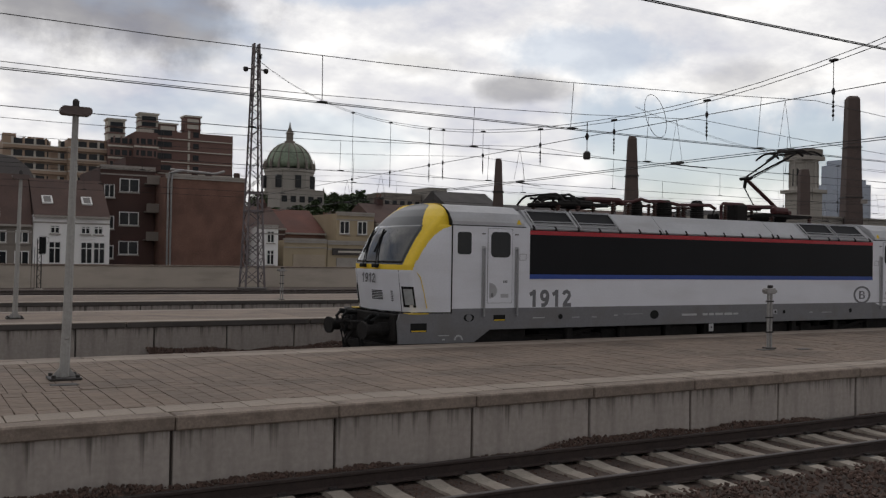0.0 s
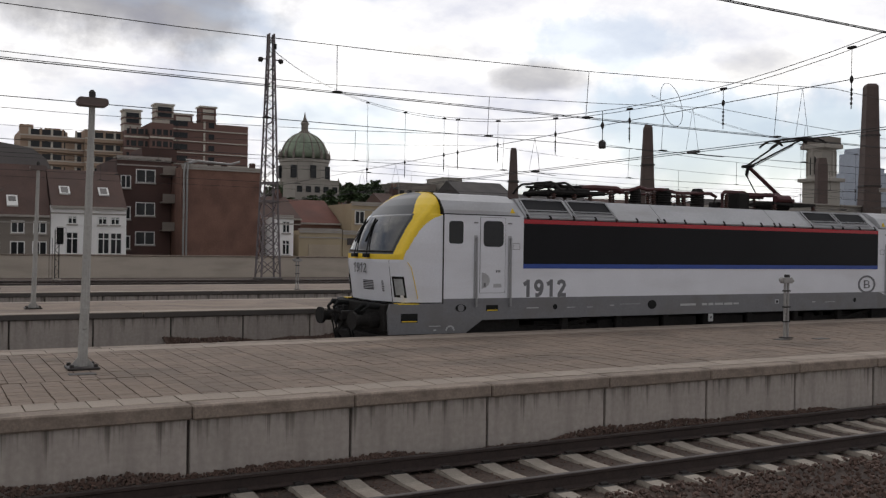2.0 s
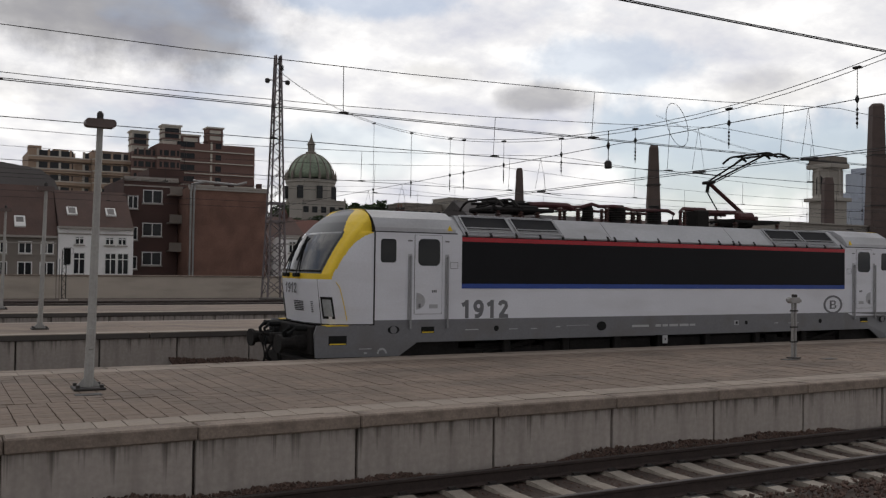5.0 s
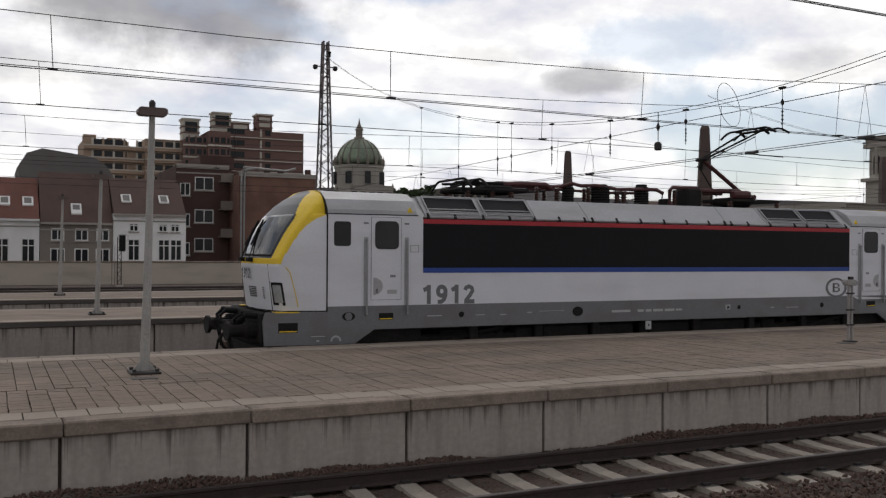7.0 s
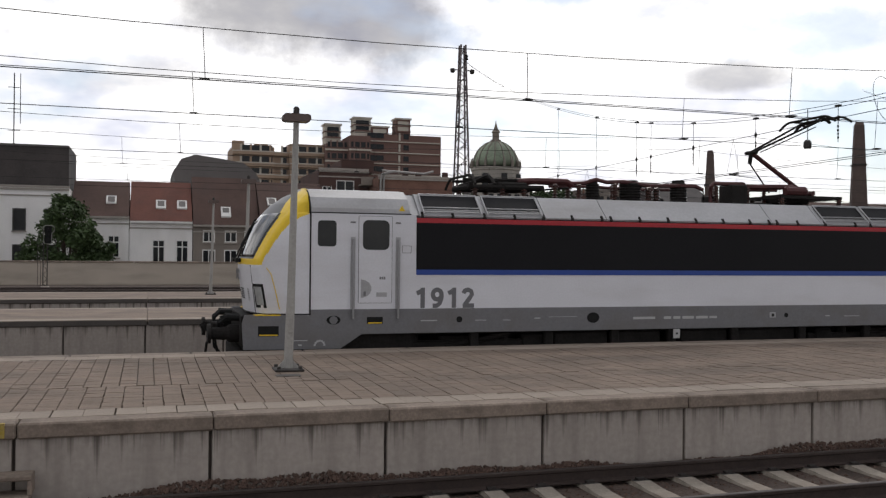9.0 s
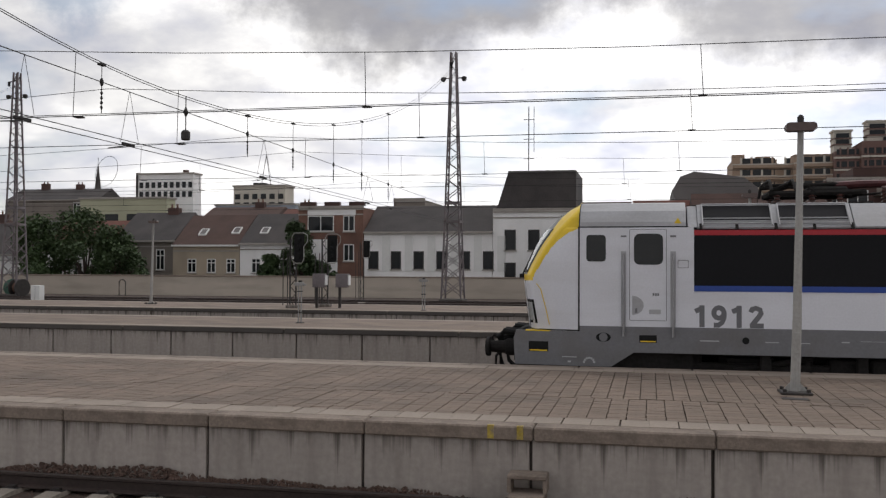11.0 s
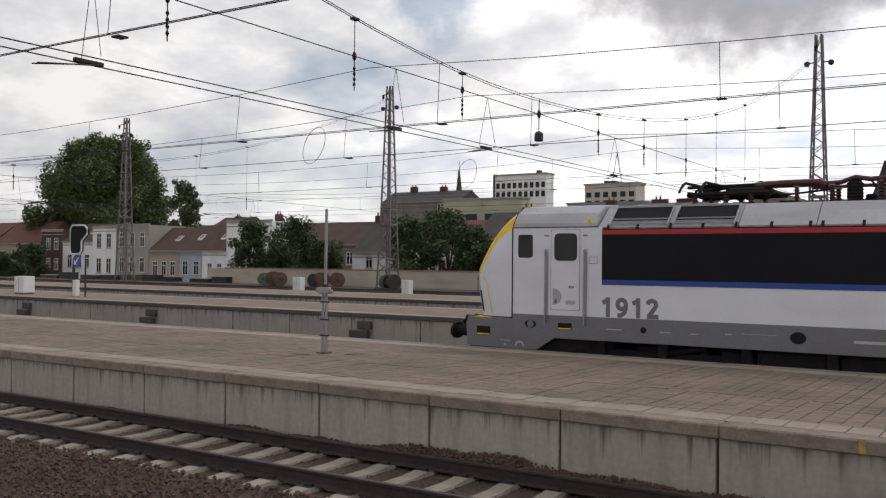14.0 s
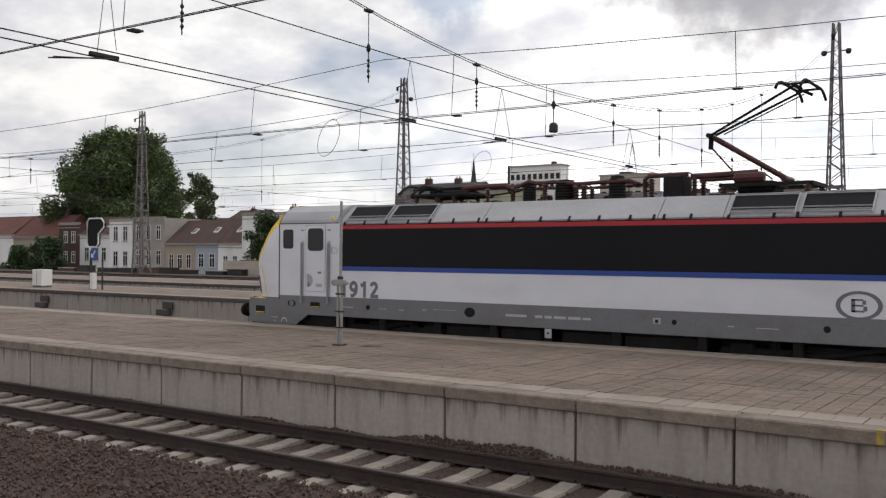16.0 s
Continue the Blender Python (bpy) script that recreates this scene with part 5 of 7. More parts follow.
# ---- lamps, posts, signals on the platforms ----
M_POST = material("pale_grey_post_paint", (0.36, 0.35, 0.33), 0.6, 0.1, 0.15, 2, 25, 0.05, (0.22, 0.2, 0.18), 0.4, (2, 2, 0.6))
M_BROWNHEAD = material("brown_lamp_head", (0.12, 0.085, 0.075), 0.5, 0, 0.2, 3, 25, 0.05)
M_WHITEBOX = material("white_cabinet", (0.72, 0.72, 0.70), 0.5, 0, 0.06, 2, 25, 0.0)
M_SIGNBLUE = material("blue_sign", (0.03, 0.09, 0.30), 0.45, 0, 0.05, 2, 20, 0.0)
M_SIGNWHITE = material("white_sign", (0.75, 0.75, 0.75), 0.5, 0, 0.03, 2, 20, 0.0)
M_SIGRED = material("red_sign_lettering", (0.5, 0.03, 0.04), 0.5, 0, 0.03, 2, 20, 0.0)
M_RUST = material("rusty_brown_steel", (0.13, 0.075, 0.055), 0.85, 0.1, 0.35, 3, 25, 0.1)
M_GREENP = material("faded_green_paint", (0.07, 0.15, 0.11), 0.6, 0, 0.25, 3, 25, 0.05)


def lamp_post():
    m = thing("platform_lamp", "pale grey tapered lamp post with a flat brown head", "street lamp", None, "platform lamps")
    bm = bmesh.new()
    rod(bm, (0, 0, 0), (0.03, 0, 1.0), 0.068, 10, 0.062)
    rod(bm, (0.03, 0, 1.0), (0.085, 0, 3.66), 0.06, 10, 0.042)
    part("pole", bm, M_POST, m)
    bm = boxes((-0.21, 0.21, -0.21, 0.21, 0.0, 0.035), bevel=0.01)
    for k in range(4):
        a = radians(45 + 90 * k)
        box(bm, 0.22 * math.cos(a) - 0.025, 0.22 * math.cos(a) + 0.025, 0.22 * math.sin(a) - 0.025, 0.22 * math.sin(a) + 0.025, 0.03, 0.075)
    part("base_plate", bm, M_IRON, m, "dark bolted base plate")
    for s in (-1, 1):
        bm = bmesh.new()
        extrude_profile(bm, [(s * 0.03, 0.035), (s * 0.17, 0.035), (s * 0.06, 0.16)], -0.008, 0.008, "y")
        part("gusset", bm, M_POST, m)
    bm = bmesh.new()
    rounded_slab(bm, -0.12, 0.29, 3.64, 3.755, -0.1, 0.1, 0.05)
    part("lamp_head", bm, M_BROWNHEAD, m, "flat rounded brown lamp head")
    bm = bmesh.new()
    turned(bm, [(0.045, 3.75), (0.045, 3.84), (0.02, 3.87)], (0.085, 0, 0), 10)
    part("finial", bm, M_IRON, m)
    part("hatch", boxes((-0.02, 0.06, -0.078, -0.04, 0.55, 0.85), bevel=0.01), M_POST, m)
    return m


def short_post(tall):
    label = "short twin-tube post with a box head" + (" and tall rod" if tall else "")
    m = thing("platform_post", label, "post", None, "platform posts")
    for x in (-0.045, 0.045):
        bm = bmesh.new()
        rod(bm, (x, 0, 0.0), (x, 0, 1.12), 0.026, 8)
        part("tube", bm, M_GALV, m)
    for z in (0.32, 0.62, 0.95):
        part("clamp", boxes((-0.085, 0.085, -0.035, 0.035, z, z + 0.03)), M_IRON, m)
    bm = boxes((-0.14, 0.12, -0.06, 0.06, 1.12, 1.24), (-0.2, -0.13, -0.04, 0.04, 1.15, 1.22), (0.12, 0.2, -0.03, 0.03, 1.14, 1.2), bevel=0.012)
    part("head_box", bm, M_GALV, m)
    part("cap", boxes((-0.04, 0.06, -0.04, 0.04, 1.24, 1.3), bevel=0.01), M_IRON, m)
    part("base_plate", boxes((-0.1, 0.1, -0.1, 0.1, 0, 0.02)), M_IRON, m)
    if tall:
        bm = bmesh.new()
        rod(bm, (0.0, 0.02, 1.2), (0.01, 0.02, 2.72), 0.028, 8)
        part("rod", bm, M_GALV, m)
    return m


def station_furniture():
    lamp = lamp_post()
    lamp.matrix_basis = pose(1.97, 13.74, PLAT_Z)
    for x, y, z in ((2.58, 26.6, PLAT_Z), (2.38, 38.3, PLAT_Z), (-21.97, 38.4, PLAT_Z)):
        copy_thing(lamp, pose(x, y, z))
    s = short_post(False)
    s.matrix_basis = pose(15.5, 13.29, PLAT_Z)
    for x, y in ((-10.4, 26.9), (-8.73, 36.0), (13.2, 35.6)):
        copy_thing(s, pose(x, y, PLAT_Z))
    short_post(True).matrix_basis = pose(-11.63, 13.43, PLAT_Z)
    for i, (x, y) in enumerate(((1.72, 13.15), (15.0, 13.1), (15.9, 12.9), (-12.0, 13.0), (-11.2, 13.6))):
        ob = finish(boxes((x, x + 0.34, y - 0.1, y + 0.1, PLAT_Z - 0.02, PLAT_Z + 0.008), bevel=0.005), "drain_cover", M_IRON)
        tagged(ob, "dark iron cover set in the platform paving", "drain cover", "drain covers")
    # signals on the far platform
    def signal(x, y, z, height, lean):
        m = thing("railway_signal", "black railway signal head with a white outline on a lattice post", "signal", pose(x, y, z), "railway signals")
        bm = bmesh.new()
        for dx in (-0.13, 0.13):
            rod(bm, (dx, 0, 0), (dx, 0, height - 0.2), 0.035, 5)
        for k in range(int(height / 0.3)):
            s = 1 if k % 2 else -1
            rod(bm, (-0.13 * s, 0, 0.3 * k), (0.13 * s, 0, 0.3 * k + 0.3), 0.018, 4)
        part("post", bm, M_IRON, m)
        part("backboard", boxes((-0.24 + lean, 0.2 + lean, -0.12, -0.06, height - 1.2, height - 0.05), bevel=0.02), M_RUBBER, m, "black backboard")
        bm = bmesh.new()
        pts = [(-0.22, -1.25), (0.1, -1.25), (0.2, -1.1), (0.2, -0.55), (0.36, -0.35), (0.36, -0.1), (0.2, 0.0), (-0.22, 0.0), (-0.32, -0.15), (-0.32, -1.1), (-0.22, -1.25)]
        line(bm, [(a + lean, -0.14, height + b) for a, b in pts], 0.018, 5)
        part("outline", bm, M_POST, m, "pale outline of the signal head")
        for k in range(3):
            bm = bmesh.new()
            turned(bm, [(0.09, -0.22), (0.1, -0.12)], (lean - 0.05, 0, height - 0.3 - 0.32 * k), 10, "y")
            part("lens_hood", bm, M_RUBBER, m)
        part("ladder", boxes((-0.3, -0.27, 0.1, 0.13, 0.1, height - 0.8), (-0.5, -0.47, 0.1, 0.13, 0.1, height - 0.8)), M_IRON, m)
        part("foot", boxes((-0.25, 0.25, -0.2, 0.2, 0, 0.12), bevel=0.02), M_CONC, m)
        return m
    for x, y, z, h, l in ((-14.44, 36.55, PLAT_Z, 3.1, 0.32), (-13.55, 37.96, PLAT_Z, 3.1, 0.38), (-19.4, 61.9, -0.1, 4.4, 0.4), (8.2, 69.3, -0.1, 3.7, 0.2), (-6.6, 68.0, -0.1, 4.2, 0.2)):
        signal(x, y, z, h, l)
    for x, y in ((-13.5, 36.85), (-12.6, 37.15)):
        m = thing("relay_box", "grey relay box on a thin post with a white tag", "relay box", pose(x, y, PLAT_Z), "relay boxes")
        part("post", boxes((-0.05, 0.05, -0.05, 0.05, 0, 0.85)), M_IRON, m)
        part("case", boxes((-0.15, 0.38, -0.15, 0.15, 0.85, 1.42), bevel=0.02), M_MAST, m)
        part("tag", boxes((0.385, 0.43, -0.12, 0.12, 0.95, 1.35)), M_SIGNWHITE, m)
    # signal with a round blue arrow sign on the middle platform
    m = thing("railway_signal", "black signal head with white outline above a round blue arrow sign", "signal", pose(-37.77, 26.38, PLAT_Z), "railway signals")
    part("post", boxes((-0.28, -0.2, -0.05, 0.05, 0, 1.75)), M_IRON, m)
    part("cable_box", boxes((-0.17, 0.05, -0.12, 0.12, 0, 0.75), bevel=0.02), M_WHITEBOX, m, "pale cable box")
    pts = [(-0.35, 1.95), (0.25, 1.95), (0.40, 2.1), (0.40, 2.55), (0.80, 2.85), (0.80, 3.1), (0.6, 3.26), (-0.3, 3.26), (-0.45, 3.1), (-0.45, 2.1)]
    bm = bmesh.new()
    extrude_profile(bm, pts, -0.05, 0.05, "y")
    part("backboard", bm, M_RUBBER, m, "black backboard")
    bm = bmesh.new()
    line(bm, [(a, -0.07, b) for a, b in pts + pts[:1]], 0.04, 6)
    part("outline", bm, M_SIGNWHITE, m, "white outline")
    bm = bmesh.new()
    turned(bm, [(0.30, -0.06), (0.30, -0.03)], (0.04, 0, 1.62), 20, "y")
    sg = part("round_sign", bm, M_SIGNBLUE, m, "round blue sign with white arrow")
    bm = bmesh.new()
    for pts in ([(0.16, 1.8), (0.2, 1.76), (0.0, 1.54), (-0.05, 1.58)], [(-0.14, 1.46), (0.06, 1.46), (-0.14, 1.66)]):
        extrude_profile(bm, pts, -0.075, -0.06, "y")
    part("arrow", bm, M_SIGNWHITE, sg)
    part("notice_post", boxes((0.6, 0.65, -0.03, 0.03, 0, 1.55)), M_IRON, m)
    # white cabinets
    for x, y, z, w, h in ((-41.6, 26.2, PLAT_Z, 0.75, 0.86), (-53.8, 58.8, -0.12, 0.85, 1.22), (-43.1, 59.6, -0.12, 0.7, 1.15)):
        m = thing("equipment_cabinet", "white metal trackside equipment cabinet", "cabinet", pose(x, y, z), "trackside cabinets")
        part("body", boxes((-w / 2, w / 2, -0.3, 0.3, 0.08, h), bevel=0.02), M_WHITEBOX, m)
        part("plinth", boxes((-w / 2 + 0.03, w / 2 - 0.03, -0.27, 0.27, 0, 0.08)), M_CONC, m)
        part("door_gap", boxes((-0.008, 0.008, -0.304, -0.296, 0.12, h - 0.05)), M_IRON, m)
    # cable drums by the wall
    for x, y, r, mat, a in ((-69.3, 70.6, 0.66, M_GREENP, 25), (-67.8, 70.3, 0.74, M_RUST, 30), (-66.3, 69.6, 0.72, M_RUST, 55), (-62.6, 70.8, 0.66, M_IRON, 20),
                            (-61.2, 70.2, 0.74, M_RUST, 60), (-59.8, 70.9, 0.74, M_RUST, 45), (-52.3, 69.0, 0.70, M_GREENP, 40), (-51.2, 68.4, 0.72, M_IRON, 70)):
        m = thing("cable_drum", "large worn cable drum standing on its rims", "cable drum", pose(x, y, -0.12 + r, 0, 0, a), "cable drums")
        for s in (-0.42, 0.42):
            bm = bmesh.new()
            turned(bm, [(r, s - 0.05), (r, s + 0.05)], (0, 0, 0), 26, "y")
            part("rim", bm, mat, m)
        bm = bmesh.new()
        turned(bm, [(r * 0.62, -0.4), (r * 0.62, 0.4)], (0, 0, 0), 20, "y")
        part("core", bm, M_GREENP if mat is M_GREENP else M_RUST, m)
        bm = bmesh.new()
        turned(bm, [(0.12, -0.5), (0.12, 0.5)], (0, 0, 0), 10, "y")
        part("hub", bm, M_IRON, m)
    # steel hoop by the wall
    m = thing("cycle_hoop", "dark bent steel hoop standing before the yard wall", "hoop", pose(-43.9, 72, -0.1))
    bm = bmesh.new()
    line(bm, [(-0.3, 0, 0), (-0.3, 0, 1.15), (-0.2, 0, 1.32), (0.0, 0, 1.38), (0.2, 0, 1.32), (0.3, 0, 1.15), (0.3, 0, 0)], 0.05, 6)
    part("bar", bm, M_IRON, m)
    # dark recesses with cable brackets in the wall of the middle platform
    for x in (-38.9, -30.4, -19.56):
        m = thing("wall_bracket", "dark concrete step and cable bracket on a platform wall", "bracket", pose(x, 24.62, 0), "wall brackets")
        part("upper_block", boxes((-0.3, 0.3, -0.05, 0.03, 0.22, 0.5), bevel=0.02), M_DCOPE, m)
        part("lower_block", boxes((-0.55, 0.2, -0.16, 0.03, -0.05, 0.18), bevel=0.02), M_DCOPE, m)
    # concrete step against the front platform
    m = thing("concrete_step", "open concrete step box against the platform wall", "step", pose(-1.27, 10.0, -0.2))
    part("front", boxes((-0.19, 0.19, -0.25, 0.16, 0, 0.30), bevel=0.015), M_COPE, m)
    part("tread", boxes((-0.21, 0.21, -0.1, 0.16, 0.44, 0.49), bevel=0.01), M_COPE, m)
    part("side", boxes((-0.21, -0.17, -0.1, 0.16, 0.3, 0.44)), M_COPE, m)
    part("side", boxes((0.17, 0.21, -0.1, 0.16, 0.3, 0.44)), M_COPE, m)
    part("edge_strip", boxes((-0.2, 0.2, -0.262, -0.24, 0.25, 0.285)), M_DCOPE, m)


station_furniture()

# ---- the town behind the yard wall ----
M_PLASTER = material("white_render", (0.84, 0.82, 0.81), 0.9, 0, 0.1, 0.3, 12, 0.05, (0.50, 0.47, 0.44), 0.35, (0.5, 0.5, 0.15))
M_BEIGE = material("beige_render", (0.40, 0.33, 0.25), 0.9, 0, 0.14, 0.3, 12, 0.05, (0.26, 0.22, 0.18), 0.4, (0.5, 0.5, 0.2))
M_OCHRE = material("ochre_render", (0.38, 0.31, 0.21), 0.9, 0, 0.12, 0.3, 12, 0.05, (0.33, 0.25, 0.16), 0.4, (0.5, 0.5, 0.2))
M_PALEY = material("pale_yellow_render", (0.42, 0.41, 0.29), 0.9, 0, 0.1, 0.3, 12, 0.05)
M_GREYW = material("grey_brown_render", (0.22, 0.19, 0.165), 0.9, 0, 0.16, 0.3, 12, 0.05, (0.14, 0.12, 0.10), 0.4, (0.5, 0.5, 0.2))
M_BLUEW = material("blue_grey_render", (0.37, 0.40, 0.46), 0.9, 0, 0.1, 0.3, 12, 0.05)
M_BRICK = material("red_brown_brick", (0.185, 0.099, 0.074), 0.92, 0, 0.34, 0.5, 9, 0.1, (0.10, 0.055, 0.045), 0.7, (0.5, 0.5, 0.35))
M_DBRICK = material("dark_brick", (0.085, 0.047, 0.04), 0.92, 0, 0.25, 0.25, 14, 0.1, (0.07, 0.045, 0.04), 0.5, (0.3, 0.3, 0.3))
M_REDROOF = material("red_clay_tiles", (0.14, 0.056, 0.042), 0.9, 0, 0.25, 0.5, 9, 0.25, (0.11, 0.055, 0.045), 0.6, (0.4, 0.4, 0.4))
M_BRROOF = material("brown_clay_tiles", (0.085, 0.05, 0.041), 0.9, 0, 0.25, 0.5, 9, 0.25, (0.075, 0.05, 0.045), 0.6, (0.4, 0.4, 0.4))
M_SLATE = material("dark_slate", (0.055, 0.048, 0.047), 0.8, 0, 0.25, 0.6, 8, 0.2, (0.09, 0.075, 0.07), 0.4, (0.3, 0.3, 0.3))
M_ZINC = material("dull_zinc", (0.15, 0.14, 0.135), 0.6, 0.1, 0.15, 0.5, 8, 0.05, (0.12, 0.1, 0.095), 0.5, (0.3, 0.3, 0.6))
M_PANE = glass("window_glass", (0.014, 0.015, 0.017), 0.1, 0.25)
M_FRAME = material("white_window_frame", (0.70, 0.69, 0.67), 0.6, 0, 0.05, 2, 15, 0.0)
M_TRIM = material("grey_stone_trim", (0.34, 0.31, 0.28), 0.9, 0, 0.15, 1, 15, 0.05)
M_APTBR = material("brown_tower_brick", (0.165, 0.097, 0.082), 0.92, 0, 0.15, 0.1, 6, 0.0)
M_APTYE = material("tan_tower_brick", (0.34, 0.245, 0.18), 0.92, 0, 0.12, 0.1, 6, 0.0)
M_APTCO = material("pale_tower_concrete", (0.50, 0.46, 0.40), 0.92, 0, 0.12, 0.15, 6, 0.0)
M_COPPER = material("green_copper", (0.20, 0.245, 0.175), 0.6, 0.1, 0.3, 0.12, 1.2, 0.0, (0.12, 0.125, 0.09), 0.6, (0.15, 0.15, 0.03))
M_DOMEST = material("soot_stone", (0.20, 0.175, 0.15), 0.92, 0, 0.2, 0.08, 2, 0.0)
M_CHIM = material("dark_chimney_brick", (0.10, 0.074, 0.066), 0.95, 0, 0.25, 0.3, 8, 0.1)
M_TOWERST = material("pale_stone", (0.32, 0.295, 0.262), 0.92, 0, 0.14, 0.1, 4, 0.0, (0.28, 0.25, 0.22), 0.4, (0.1, 0.1, 0.05))
M_BARK = material("bark", (0.07, 0.05, 0.04), 0.95, 0, 0.3, 3, 20, 0.3)
M_LEAF = material("dark_green_leaves", (0.082, 0.118, 0.035), 0.6, 0, 0.3, 0.35, 3, 0.0, vary=0.3)
M_LEAF2 = material("mid_green_leaves", (0.042, 0.070, 0.022), 0.7, 0, 0.25, 0.6, 4, 0.0, vary=0.45)


def window(parent, x, z, w, h, y, style="cross", frame=None, sill=True):
    """A window standing at height z in a wall whose face is y: frame, bars, pane, sill."""
    fr = frame or (M_SLATE if style == "plain" else M_FRAME)
    b = 0.09
    bm = bmesh.new()
    rings = []
    for yy in (y - 0.05, y + 0.03):
        for c in (0, b):
            rings.append([bm.verts.new(p) for p in ((x - w / 2 + c, yy, z + c), (x + w / 2 - c, yy, z + c), (x + w / 2 - c, yy, z + h - c), (x - w / 2 + c, yy, z + h - c))])
    for k in range(4):
        q = (k + 1) % 4
        for i, j in ((0, 1), (2, 3), (0, 2), (1, 3)):
            bm.faces.new((rings[i][k], rings[i][q], rings[j][q], rings[j][k]))
    bmesh.ops.recalc_face_normals(bm, faces=bm.faces)
    win = part("window", bm, fr, parent)
    if style in ("cross", "two"):
        part("glazing_bar", boxes((x - b / 2, x + b / 2, y - 0.045, y + 0.03, z + b, z + h - b)), fr, win)
    if style == "cross":
        part("transom", boxes((x - w / 2 + b, x + w / 2 - b, y - 0.042, y + 0.03, z + h * 0.68, z + h * 0.68 + b)), fr, win)
    part("pane", boxes((x - w / 2 + b * 0.6, x + w / 2 - b * 0.6, y - 0.02, y + 0.02, z + b * 0.6, z + h - b * 0.6)), M_PANE, win)
    if sill:
        part("sill", boxes((x - w / 2 - 0.08, x + w / 2 + 0.08, y - 0.12, y + 0.02, z - 0.12, z)), M_TRIM, win)


def house(x0, x1, y, eave, ridge, wall, roof, label, wins=(), depth=9.0, base=-4.5, skylights=(), gutter=M_TRIM, chims=(), style="cross", trim=True, group="terraced houses"):
    h = thing("house", label, "house", None, group)
    part("wall", boxes((x0, x1, y, y + depth, base, eave)), wall, h)
    if ridge > eave + 0.3:
        bm = bmesh.new()
        extrude_profile(bm, [(y - 0.25, eave - 0.02), (y + depth * 0.5, ridge), (y + depth + 0.25, eave - 0.02)], x0 + 0.02, x1 - 0.02)
        r = part("roof", bm, roof, h)
        up = (ridge - eave) / (depth * 0.5 + 0.25)
        for sx, u in skylights:
            yy = y - 0.25 + (depth * 0.5 + 0.25) * u
            zz = eave + up * (yy - y + 0.25)
            bm = bmesh.new()
            extrude_profile(bm, [(yy, zz - 0.05), (yy + 0.95, zz + up * 0.95 - 0.05), (yy + 0.9, zz + up * 0.95 + 0.1), (yy - 0.05, zz + 0.1)], sx - 0.45, sx + 0.45)
            sk = part("skylight", bm, M_FRAME, r)
            bm = bmesh.new()
            extrude_profile(bm, [(yy + 0.08, zz + 0.05), (yy + 0.8, zz + up * 0.75 + 0.05), (yy + 0.75, zz + up * 0.78 + 0.15), (yy + 0.03, zz + 0.16)], sx - 0.3, sx + 0.3)
            part("pane", bm, M_ZINC, sk)
    else:
        part("parapet", boxes((x0, x1, y - 0.08, y + 0.25, eave, eave + 0.22)), M_TRIM, h)
    part("gutter", boxes((x0, x1, y - 0.4 if ridge > eave + 0.3 else y - 0.12, y - 0.002, eave - 0.22, eave - 0.03)), gutter, h)
    if trim:
        part("string_course", boxes((x0, x1, y - 0.06, y - 0.001, eave - 0.75, eave - 0.62)), M_TRIM, h)
    for wx, wz, ww, wh in wins:
        window(h, wx, wz, ww, wh, y, style)
    for cx, cw, cz in chims:
        ch = part("chimney", boxes((cx - cw / 2, cx + cw / 2, y + depth * 0.5 - 0.4, y + depth * 0.5 + 0.4, ridge - 1.2, cz)), M_DBRICK, h)
        for k in (-0.25, 0.25):
            bm = bmesh.new()
            turned(bm, [(0.13, cz), (0.1, cz + 0.45)], (cx + k * cw, y + depth * 0.5, 0), 8)
            part("chimney_pot", bm, M_BRICK, ch)
    return h


